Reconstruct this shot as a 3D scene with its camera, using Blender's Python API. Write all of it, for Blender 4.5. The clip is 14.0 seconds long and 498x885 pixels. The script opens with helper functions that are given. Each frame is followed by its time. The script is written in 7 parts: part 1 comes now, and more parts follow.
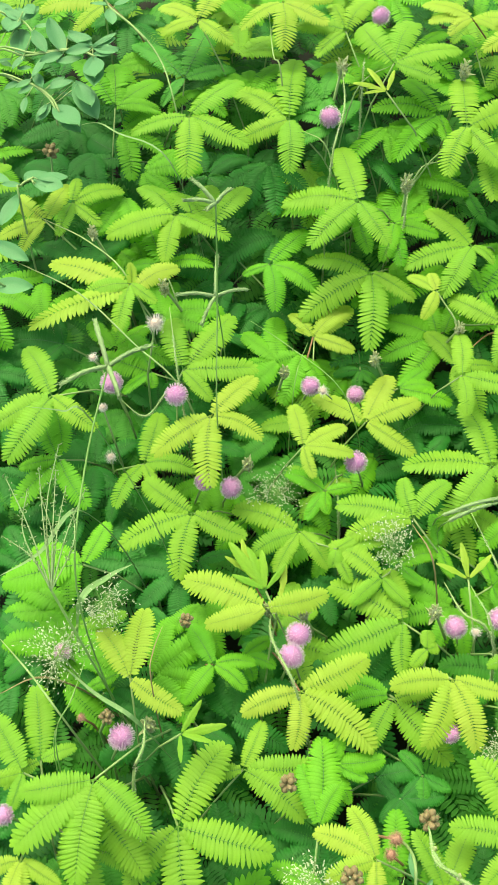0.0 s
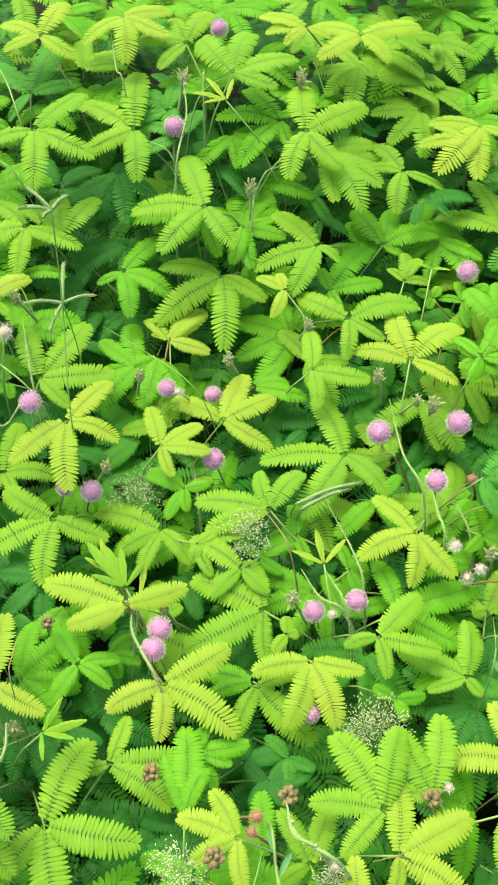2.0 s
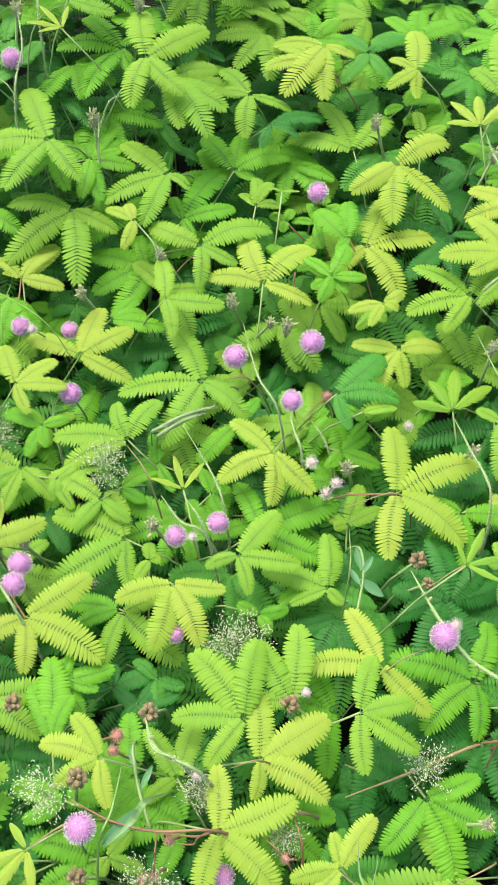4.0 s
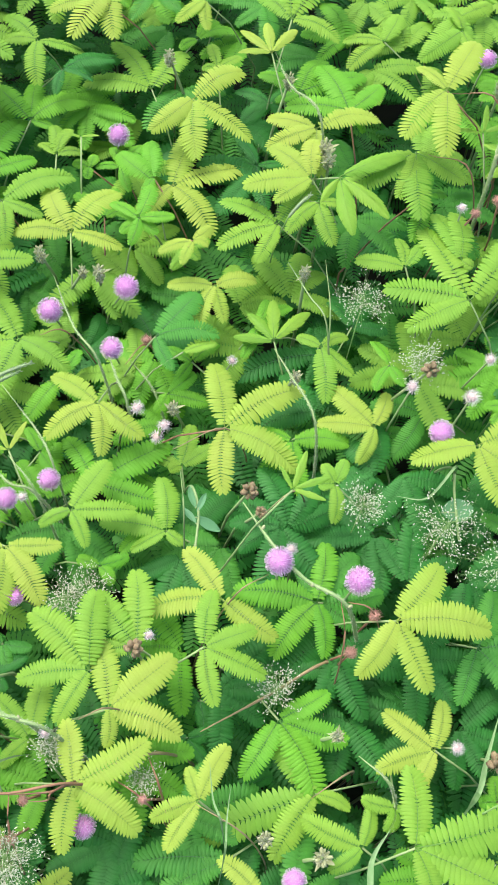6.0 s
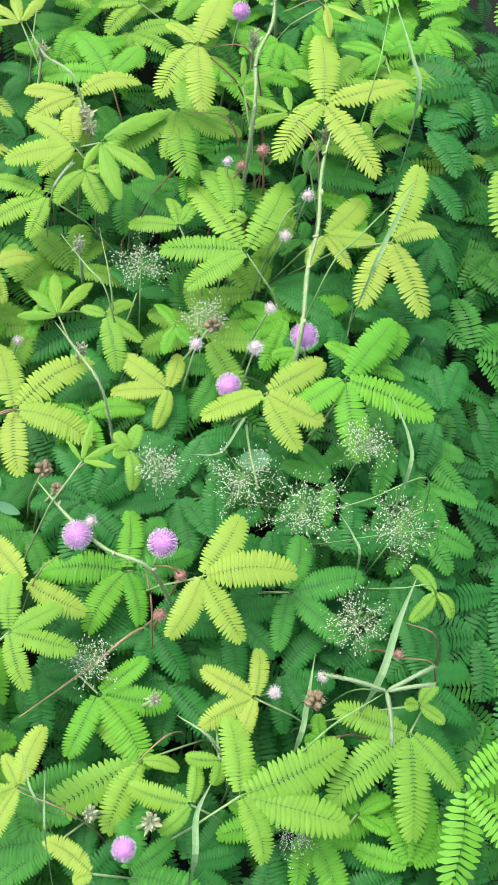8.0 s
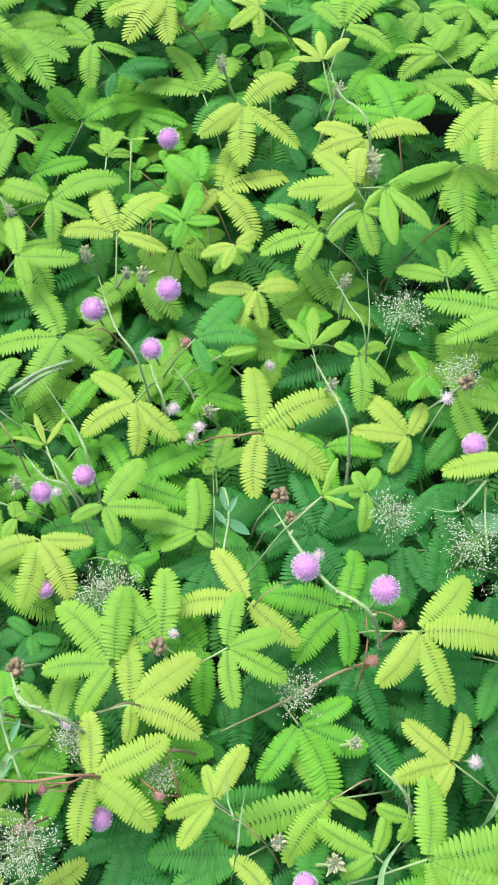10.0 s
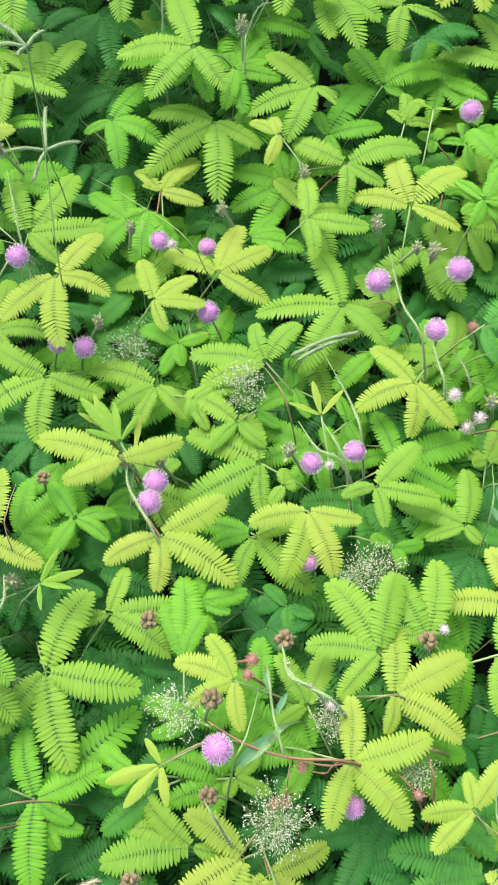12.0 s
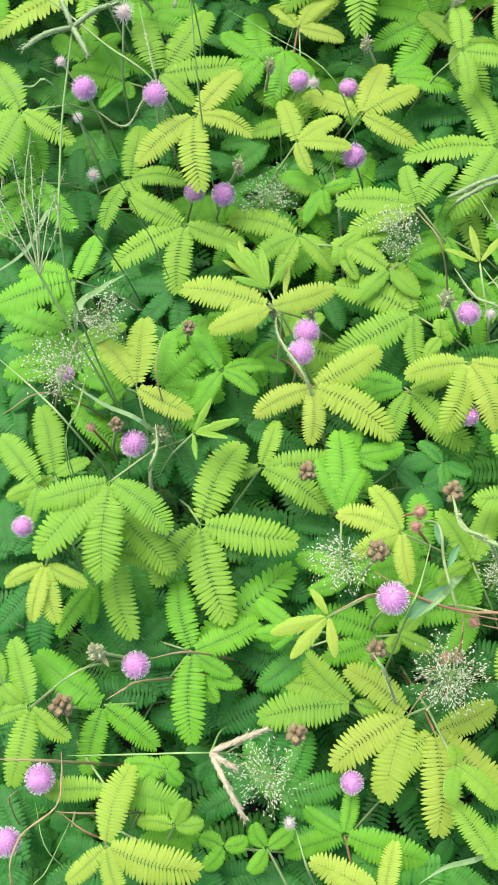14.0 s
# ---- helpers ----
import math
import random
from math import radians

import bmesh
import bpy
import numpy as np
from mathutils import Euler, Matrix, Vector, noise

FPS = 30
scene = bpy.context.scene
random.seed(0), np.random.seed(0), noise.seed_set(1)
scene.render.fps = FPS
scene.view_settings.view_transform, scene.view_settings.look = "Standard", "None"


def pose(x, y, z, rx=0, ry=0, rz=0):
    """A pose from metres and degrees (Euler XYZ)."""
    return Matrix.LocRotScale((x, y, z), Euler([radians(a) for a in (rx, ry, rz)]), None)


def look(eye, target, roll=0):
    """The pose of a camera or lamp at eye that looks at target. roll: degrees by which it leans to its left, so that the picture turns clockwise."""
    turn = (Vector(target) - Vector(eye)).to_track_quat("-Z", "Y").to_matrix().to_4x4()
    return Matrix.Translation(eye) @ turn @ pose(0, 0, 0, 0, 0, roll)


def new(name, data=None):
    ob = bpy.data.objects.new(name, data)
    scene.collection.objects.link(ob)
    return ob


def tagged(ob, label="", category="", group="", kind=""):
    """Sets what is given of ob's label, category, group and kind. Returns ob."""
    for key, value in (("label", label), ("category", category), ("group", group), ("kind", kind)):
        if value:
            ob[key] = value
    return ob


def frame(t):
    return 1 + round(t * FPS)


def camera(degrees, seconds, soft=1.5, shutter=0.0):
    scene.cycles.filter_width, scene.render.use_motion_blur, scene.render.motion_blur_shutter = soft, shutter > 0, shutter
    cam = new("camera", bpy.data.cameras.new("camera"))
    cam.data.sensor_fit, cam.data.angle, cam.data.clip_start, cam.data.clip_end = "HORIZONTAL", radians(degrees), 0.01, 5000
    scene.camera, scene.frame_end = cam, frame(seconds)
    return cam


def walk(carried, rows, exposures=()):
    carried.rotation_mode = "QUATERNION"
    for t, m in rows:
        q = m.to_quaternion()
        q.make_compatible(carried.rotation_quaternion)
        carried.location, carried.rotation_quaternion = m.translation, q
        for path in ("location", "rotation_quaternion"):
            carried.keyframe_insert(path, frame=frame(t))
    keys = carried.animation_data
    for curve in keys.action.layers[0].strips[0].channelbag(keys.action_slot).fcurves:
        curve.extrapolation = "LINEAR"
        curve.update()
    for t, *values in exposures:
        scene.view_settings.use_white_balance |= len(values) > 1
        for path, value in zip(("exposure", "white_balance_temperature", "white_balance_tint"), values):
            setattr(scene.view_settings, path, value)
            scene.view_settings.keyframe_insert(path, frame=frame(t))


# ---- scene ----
cam = camera(27.0, 14.0, soft=1.65)
ROWS = [
    (0.00, -0.1263, -0.2582, 0.7340, 29.43, 2.61, 0.00),
    (0.50, -0.1181, -0.2630, 0.7365, 29.74, 2.15, -0.86),
    (1.00, -0.1093, -0.2691, 0.7396, 30.10, 1.42, -2.21),
    (1.50, -0.0979, -0.2743, 0.7408, 30.60, 0.70, -3.92),
    (2.00, -0.0927, -0.2784, 0.7387, 30.43, 0.00, -5.32),
    (2.50, -0.0844, -0.2825, 0.7332, 29.75, -1.07, -6.51),
    (2.70, -0.0778, -0.2832, 0.7350, 29.56, -1.45, -7.24),
    (3.20, -0.0677, -0.2877, 0.7342, 28.83, -1.99, -8.50),
    (3.75, -0.0568, -0.2937, 0.7364, 27.91, -1.88, -9.91),
    (4.30, -0.0460, -0.2998, 0.7390, 27.07, -1.78, -11.68),
    (4.80, -0.0360, -0.3043, 0.7391, 26.54, -2.34, -13.89),
    (5.00, -0.0316, -0.3068, 0.7377, 26.45, -2.69, -14.91),
    (5.50, -0.0219, -0.3098, 0.7363, 26.06, -3.81, -17.49),
    (6.00, -0.0179, -0.3114, 0.7338, 25.47, -4.40, -19.65),
    (6.50, -0.0099, -0.3123, 0.7332, 25.13, -4.50, -21.02),
    (7.00, 0.0022, -0.3211, 0.7314, 25.80, -6.31, -24.73),
    (7.20, 0.0071, -0.3245, 0.7324, 25.68, -6.89, -26.23),
    (7.70, 0.0183, -0.3332, 0.7317, 25.69, -7.67, -28.88),
    (8.20, 0.0258, -0.3397, 0.7315, 25.14, -7.02, -29.40),
    (8.75, 0.0264, -0.3412, 0.7324, 24.53, -5.52, -27.59),
    (9.30, 0.0151, -0.3333, 0.7350, 24.57, -4.14, -23.33),
    (9.50, 0.0077, -0.3281, 0.7375, 24.96, -3.75, -21.25),
    (10.00, -0.0086, -0.3156, 0.7398, 25.38, -2.86, -16.36),
    (10.50, -0.0323, -0.2962, 0.7408, 25.38, -2.22, -12.85),
    (11.00, -0.0469, -0.2816, 0.7366, 25.46, -0.96, -9.30),
    (11.50, -0.0626, -0.2800, 0.7316, 24.96, -0.05, -6.73),
    (12.00, -0.0813, -0.2872, 0.7227, 23.56, 1.29, -5.92),
    (12.50, -0.0948, -0.2875, 0.7197, 23.05, 1.40, -6.14),
    (13.00, -0.1059, -0.2882, 0.7154, 22.65, 2.12, -7.55),
    (13.50, -0.1230, -0.2950, 0.7017, 20.61, 3.12, -7.86),
    (14.00, -0.1298, -0.2995, 0.6872, 18.37, 4.87, -4.51),
]
SKY, SUN, EXPOSURE = 0.15, 1.6, 1.21
# the picture starts a little warmer and greener and settles to neutral
WHITE = [(0.0, EXPOSURE + 0.06, 8700, -18), (2.7, EXPOSURE + 0.06, 9000, -16), (4.6, EXPOSURE, 6500, 12), (7.2, EXPOSURE, 6400, 12),
         (9.3, EXPOSURE, 6050, 11), (10.0, EXPOSURE, 6150, 10), (11.0, EXPOSURE + 0.04, 6650, 10), (14.0, EXPOSURE, 6750, 10)]
walk(cam, [(t, pose(x, y, z, rx, ry, rz)) for t, x, y, z, rx, ry, rz in ROWS], WHITE)

# ---- light: bright overcast sky, a wide and weak sun behind thin cloud ----
world = bpy.data.worlds.new("overcast_sky")
scene.world = world
world.use_nodes = True
wn, wl = world.node_tree.nodes, world.node_tree.links
sky = wn.new("ShaderNodeTexSky")
sky.sky_type = "NISHITA"
sky.sun_disc = False
sky.sun_elevation, sky.sun_rotation = radians(62), radians(-30)
sky.dust_density = 4.0
wl.new(sky.outputs["Color"], wn["Background"].inputs["Color"])
wn["Background"].inputs["Strength"].default_value = SKY
sun_lamp = bpy.data.lights.new("sun", "SUN")
sun_lamp.energy, sun_lamp.angle, sun_lamp.color = SUN, radians(40), (1.0, 0.96, 0.88)
sun = new("sun", sun_lamp)
sun.matrix_world = look((-0.5, 1.2, 3.0), (0, 0.1, 0))


# ---- materials ----
def shader(name):
    m = bpy.data.materials.new(name)
    m.use_nodes = True
    return m, m.node_tree.nodes, m.node_tree.links


def mix(nodes, links, fac, a, b, blend="MIX"):
    n = nodes.new("ShaderNodeMix")
    n.data_type, n.blend_type = "RGBA", blend
    for socket, v in ((n.inputs[0], fac), (n.inputs[6], a), (n.inputs[7], b)):
        if isinstance(v, bpy.types.NodeSocket):
            links.new(v, socket)
        else:
            socket.default_value = v if isinstance(v, (int, float)) else (*v, 1)
    return n.outputs[2]


def ramp(nodes, links, value, lo, hi, a=0.0, b=1.0):
    n = nodes.new("ShaderNodeMapRange")
    links.new(value, n.inputs[0])
    for k, v in enumerate((lo, hi, a, b)):
        n.inputs[k + 1].default_value = v
    return n.outputs[0]


def noise_tex(nodes, links, scale, detail=3.0, space="Object"):
    co = nodes.new("ShaderNodeTexCoord")
    n = nodes.new("ShaderNodeTexNoise")
    n.inputs["Scale"].default_value, n.inputs["Detail"].default_value = scale, detail
    links.new(co.outputs[space], n.inputs["Vector"])
    return n.outputs["Fac"]


def foliage(name, base, other, through_colour, gloss=0.52, sheer=0.35, foot_dark=0.28):
    """Leaf tissue: two hues mixed leaf by leaf and leaflet by leaflet, a darker foot of each leaflet, light passing through."""
    m, n, l = shader(name)
    bsdf = n["Principled BSDF"]
    info, geo = n.new("ShaderNodeObjectInfo"), n.new("ShaderNodeNewGeometry")
    col = mix(n, l, ramp(n, l, info.outputs["Random"], 0, 1, 0.0, 1.0), base, other)
    col = mix(n, l, ramp(n, l, geo.outputs["Random Per Island"], 0, 1, 0.0, 0.28), col, [c * 0.72 for c in base])
    pos = n.new("ShaderNodeNewGeometry").outputs["Position"]
    patch = n.new("ShaderNodeTexNoise")
    patch.inputs["Scale"].default_value = 55
    l.new(pos, patch.inputs["Vector"])
    col = mix(n, l, ramp(n, l, patch.outputs["Fac"], 0.35, 0.7, 0.0, 0.35), col, other)
    fine = n.new("ShaderNodeTexNoise")
    fine.inputs["Scale"].default_value, fine.inputs["Detail"].default_value = 1400, 4
    l.new(pos, fine.inputs["Vector"])
    col = mix(n, l, ramp(n, l, fine.outputs["Fac"], 0.4, 0.75, 0.0, 0.3), col, [c * 0.6 for c in base])
    # each leaflet darkens towards its foot by the midrib, along the mesh's uv
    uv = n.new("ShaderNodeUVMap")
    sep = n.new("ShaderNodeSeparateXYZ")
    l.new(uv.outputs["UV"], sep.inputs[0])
    foot = ramp(n, l, sep.outputs["X"], 0.02, 0.40, foot_dark, 0.0)
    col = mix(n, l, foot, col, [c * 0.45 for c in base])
    l.new(col, bsdf.inputs["Base Color"])
    bsdf.inputs["Roughness"].default_value = gloss
    bsdf.inputs["Specular IOR Level"].default_value = 0.22
    bump = n.new("ShaderNodeBump")
    bump.inputs["Strength"].default_value, bump.inputs["Distance"].default_value = 0.25, 0.0004
    l.new(fine.outputs["Fac"], bump.inputs["Height"])
    l.new(bump.outputs["Normal"], bsdf.inputs["Normal"])
    tr = n.new("ShaderNodeBsdfTranslucent")
    tr.inputs["Color"].default_value = (*through_colour, 1)
    ms = n.new("ShaderNodeMixShader")
    ms.inputs[0].default_value = sheer
    l.new(bsdf.outputs[0], ms.inputs[1])
    l.new(tr.outputs[0], ms.inputs[2])
    l.new(ms.outputs[0], n["Material Output"].inputs["Surface"])
    return m


def plain(name, base, other, scale=300.0, gloss=0.6, sheer=0.0):
    """A matt surface with grain at two scales."""
    m, n, l = shader(name)
    bsdf = n["Principled BSDF"]
    a, b = noise_tex(n, l, scale), noise_tex(n, l, scale * 0.12)
    info = n.new("ShaderNodeObjectInfo")
    col = mix(n, l, ramp(n, l, a, 0.35, 0.7), base, other)
    col = mix(n, l, ramp(n, l, b, 0.4, 0.7, 0, 0.5), col, [c * 0.6 for c in other])
    col = mix(n, l, ramp(n, l, info.outputs["Random"], 0, 1, 0, 0.35), col, other)
    l.new(col, bsdf.inputs["Base Color"])
    bsdf.inputs["Roughness"].default_value = gloss
    bump = n.new("ShaderNodeBump")
    bump.inputs["Strength"].default_value, bump.inputs["Distance"].default_value = 0.4, 0.0005
    l.new(a, bump.inputs["Height"])
    l.new(bump.outputs["Normal"], bsdf.inputs["Normal"])
    if sheer:
        tr, ms = n.new("ShaderNodeBsdfTranslucent"), n.new("ShaderNodeMixShader")
        l.new(col, tr.inputs["Color"])
        ms.inputs[0].default_value = sheer
        l.new(bsdf.outputs[0], ms.inputs[1])
        l.new(tr.outputs[0], ms.inputs[2])
        l.new(ms.outputs[0], n["Material Output"].inputs["Surface"])
    return m


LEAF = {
    "young": foliage("young_leaf", (0.36, 0.475, 0.075), (0.275, 0.445, 0.056), (0.45, 0.60, 0.085), foot_dark=0.28),
    "light": foliage("light_leaf", (0.175, 0.395, 0.044), (0.250, 0.445, 0.050), (0.27, 0.52, 0.05), foot_dark=0.28),
    "mid": foliage("mid_leaf", (0.105, 0.355, 0.026), (0.155, 0.41, 0.028), (0.17, 0.48, 0.03), sheer=0.28, foot_dark=0.28),
    "cool": foliage("cool_leaf", (0.048, 0.235, 0.034), (0.075, 0.285, 0.032), (0.085, 0.34, 0.034), sheer=0.24, foot_dark=0.28),
    # mature green, taken darker so the colour also carries low shade
    "deep": foliage("shaded_deep_leaf", (0.021, 0.145, 0.024), (0.034, 0.20, 0.024), (0.045, 0.25, 0.027), sheer=0.2, foot_dark=0.28),
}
RIB = {
    "young": plain("young_rib", (0.24, 0.36, 0.050), (0.20, 0.32, 0.042)),
    "light": plain("light_rib", (0.125, 0.29, 0.034), (0.105, 0.25, 0.030)),
    "mid": plain("mid_rib", (0.06, 0.21, 0.026), (0.05, 0.18, 0.022)),
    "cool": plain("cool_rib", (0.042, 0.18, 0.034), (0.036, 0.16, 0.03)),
    "deep": plain("shaded_deep_rib", (0.025, 0.14, 0.035), (0.02, 0.12, 0.03)),
}
GREEN_STEM = plain("green_stem", (0.19, 0.32, 0.10), (0.25, 0.34, 0.14))
RED_STEM = plain("reddish_stem", (0.28, 0.13, 0.075), (0.23, 0.14, 0.07))
BROWN = plain("dry_seed_pod", (0.30, 0.21, 0.11), (0.18, 0.14, 0.07), 700)
RED_BROWN = plain("spent_petals", (0.44, 0.18, 0.15), (0.44, 0.28, 0.20), 500)
BUD_GREEN = plain("green_bud", (0.44, 0.55, 0.26), (0.50, 0.49, 0.28), 900, 0.6, 0.25)
PINK = plain("pink_filament", (0.73, 0.42, 0.74), (0.79, 0.53, 0.79), 400, 0.6, 0.3)
PINK_TIP = plain("pale_anther", (0.91, 0.72, 0.88), (0.93, 0.80, 0.90), 400)
PINK_CORE = plain("flower_core", (0.55, 0.21, 0.51), (0.61, 0.27, 0.56), 500)
PALE = plain("faded_filament", (0.90, 0.78, 0.86), (0.90, 0.84, 0.82), 400, 0.7, 0.25)
PALE_CORE = plain("faded_core", (0.58, 0.42, 0.40), (0.66, 0.52, 0.46), 500)
GRASS = plain("grass_blade_green", (0.17, 0.33, 0.11), (0.22, 0.37, 0.15), 260, 0.6, 0.25)
GRASS_GREY = plain("grass_spike_grey", (0.21, 0.34, 0.13), (0.29, 0.39, 0.20), 600, 0.7, 0.2)
GRASS_TAN = plain("ripe_grass_spike", (0.44, 0.39, 0.28), (0.33, 0.30, 0.19), 600, 0.8)
SEED_WHITE = plain("pale_grass_seed", (0.72, 0.76, 0.60), (0.60, 0.62, 0.46), 800, 0.6, 0.2)
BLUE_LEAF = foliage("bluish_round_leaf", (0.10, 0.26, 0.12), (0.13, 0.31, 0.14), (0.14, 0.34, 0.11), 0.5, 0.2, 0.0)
# soil near black: the shade under the leaves is in its colour
SOIL = plain("shade_dark_soil", (0.008, 0.010, 0.006), (0.013, 0.014, 0.008), 90, 0.95)


# ---- builders ----
def part(name, data, material, parent, label=""):
    """One mesh object under a thing or a part."""
    if isinstance(data, bmesh.types.BMesh):
        me = bpy.data.meshes.new(name)
        data.to_mesh(me)
        data.free()
        data = me
    if material and not data.materials:
        data.materials.append(material)
    ob = new(name, data)
    ob.parent = parent
    return tagged(ob, label)


def thing(name, place, label, category, group=""):
    ob = new(name)
    ob.location = place
    ob.empty_display_size = 0.005
    return tagged(ob, label, category, group)


def mesh_of(name, verts, faces, material=None, uvs=None, smooth=True):
    me = bpy.data.meshes.new(name)
    me.from_pydata(verts, [], faces)
    if uvs is not None:
        layer = me.uv_layers.new(name="UVMap")
        loops = np.empty(len(me.loops), dtype=np.int32)
        me.loops.foreach_get("vertex_index", loops)
        layer.data.foreach_set("uv", np.asarray(uvs, dtype=np.float32)[loops].ravel())
    if smooth:
        me.polygons.foreach_set("use_smooth", [True] * len(me.polygons))
    if material:
        me.materials.append(material)
    me.update()
    return me


def tube(points, radii, sides=6, caps=True):
    """Vertices and faces of a tapering tube along points."""
    pts = [Vector(p) for p in points]
    verts, faces = [], []
    side = Vector((0.31, 0.87, 0.13))
    for k, p in enumerate(pts):
        along = (pts[min(k + 1, len(pts) - 1)] - pts[max(k - 1, 0)]).normalized()
        a = along.cross(side)
        if a.length < 1e-4:
            a = along.orthogonal()
        a.normalize()
        b = along.cross(a)
        r = radii[k] if hasattr(radii, "__len__") else radii
        for s in range(sides):
            w = 2 * math.pi * s / sides
            verts.append(p + a * (r * math.cos(w)) + b * (r * math.sin(w)))
    for k in range(len(pts) - 1):
        for s in range(sides):
            o, q = k * sides, (s + 1) % sides
            faces.append((o + s, o + q, o + sides + q, o + sides + s))
    if caps:
        faces.append(tuple(range(sides))[::-1])
        faces.append(tuple(range(len(verts) - sides, len(verts))))
    return verts, faces


def bend(a, b, sag, steps=7):
    """Points of a curve from a to b whose middle is moved by sag."""
    a, b, sag = Vector(a), Vector(b), Vector(sag)
    return [a.lerp(b, k / steps) + sag * (4 * (k / steps) * (1 - k / steps)) for k in range(steps + 1)]


def pinna_arrays(style, rng, pairs=22, coarse=False):
    """One feathery pinna, 1 long, along x: leaflets in pairs on a midrib. Returns vertices, faces, uvs and the midrib's points."""
    arch = {"open": rng.uniform(0.07, 0.17), "cupped": -0.05, "folded": 0.04, "smooth": 0.09}[style]
    sway = rng.uniform(-0.06, 0.06)
    lift = {"open": rng.uniform(-0.02, 0.24), "cupped": 0.65, "folded": 0.75, "smooth": 0.25}[style]
    verts, faces, uvs = [], [], []

    def rib(x):
        return np.array((x, sway * math.sin(3.1 * x), arch * 4 * x * (1 - x)))

    cut = ((0.0, 0.54), (0.24, 0.96), (0.62, 1.01), (0.85, 0.70), (1.0, 0.18))
    if style == "open" and not coarse and rng.random() < 0.35:
        cut = ((0.0, 0.70), (0.24, 1.05), (0.62, 1.07), (0.86, 0.76), (1.0, 0.24))
    if coarse:
        cut = ((0.0, 0.55), (0.65, 0.90), (1.0, 0.30))
    step = 0.88 / pairs
    wide = step * {"open": 1.12, "cupped": 1.08, "folded": 1.3, "smooth": 1.25}[style]
    for k in range(pairs):
        s = (k + 0.5) / pairs
        half = 0.206 * max(0.26, 1 - abs(2 * s - 1.03) ** 3.0) ** 0.55
        ang = radians(88 - 18 * s - 40 * max(0, (s - 0.64) / 0.36) ** 1.3)
        if style in ("folded", "smooth"):
            half = 0.44 * (s + 0.25) ** 0.5 * (1 - s) ** 0.8 * min(1.0, 0.4 + 2 * s) + 0.012
            ang = radians((34 if style == "folded" else 38) - 10 * s)
        for side in (1, -1):
            a = ang + rng.gauss(0, 0.022)
            up = lift + rng.gauss(0, 0.05)
            d = np.array((math.cos(a), side * math.sin(a) * math.cos(up), math.sin(a) * math.sin(up)))
            across = np.array((math.sin(a), -side * math.cos(a) * math.cos(up), 0.0))
            across /= np.linalg.norm(across)
            nrm = np.cross(d, across) * -side
            if nrm[2] < 0:
                nrm = -nrm
            twist = rng.gauss(0.16 if style in ("open", "cupped") else 0.30, 0.035)
            across, nrm = across * math.cos(twist) + nrm * math.sin(twist), nrm * math.cos(twist) - across * math.sin(twist)
            root = rib(0.045 + (0.88 if style in ("open", "cupped") else 0.93) * s) + d * 0.003
            ln = half * rng.uniform(0.96, 1.03)
            bow = np.array((math.sin(a), -side * math.cos(a), 0)) * -0.10
            base = len(verts)
            for u, wd in cut:
                mid = root + d * (ln * u) - np.array((0, 0, 0.06 * u * u * ln / 0.2)) + bow * (ln * u * (u - 1))
                h = across * (wide * 0.5 * wd)
                row = [mid - h, mid + h] if coarse else [mid - h, mid + nrm * (wide * 0.15 * wd), mid + h]
                verts += row
                uvs += [(u, k / (len(row) - 1)) for k in range(len(row))]
            n = 2 if coarse else 3
            for j in range(len(cut) - 1):
                o = base + n * j
                faces += [(o + i, o + i + 1, o + i + 1 + n, o + i + n) for i in range(n - 1)]
    ribs = [rib(x) for x in (0.0, 0.15, 0.35, 0.55, 0.75, 0.93)]
    return np.array(verts), faces, uvs, ribs


STYLES = {"open": 10, "cupped": 2, "folded": 2, "smooth": 3}
PINNAE, MIDRIBS = {}, {}
rng = random.Random(5)
for style, count in STYLES.items():
    for k in range(count):
        v, f, uv, ribs = pinna_arrays(style, rng, rng.choice((20, 21, 22, 23, 24)))
        tv, tf = tube(ribs, [0.009, 0.008, 0.007, 0.006, 0.005, 0.003], 5)
        for age in LEAF:
            PINNAE.setdefault((style, age), []).append(mesh_of("pinna", v.tolist(), f, LEAF[age], uv))
            MIDRIBS.setdefault((style, age), []).append(mesh_of("midrib", tv, tf, RIB[age]))

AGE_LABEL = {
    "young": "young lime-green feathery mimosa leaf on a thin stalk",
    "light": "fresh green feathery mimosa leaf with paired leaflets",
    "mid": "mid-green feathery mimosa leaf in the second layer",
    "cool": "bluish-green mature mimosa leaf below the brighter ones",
    "deep": "mature mimosa leaf low in the undergrowth, green darkened for shade",
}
STYLE_LABEL = {
    "folded": "unopened light green mimosa leaf with folded leaflets",
    "smooth": "soft light green mimosa leaf with close leaflets",
}


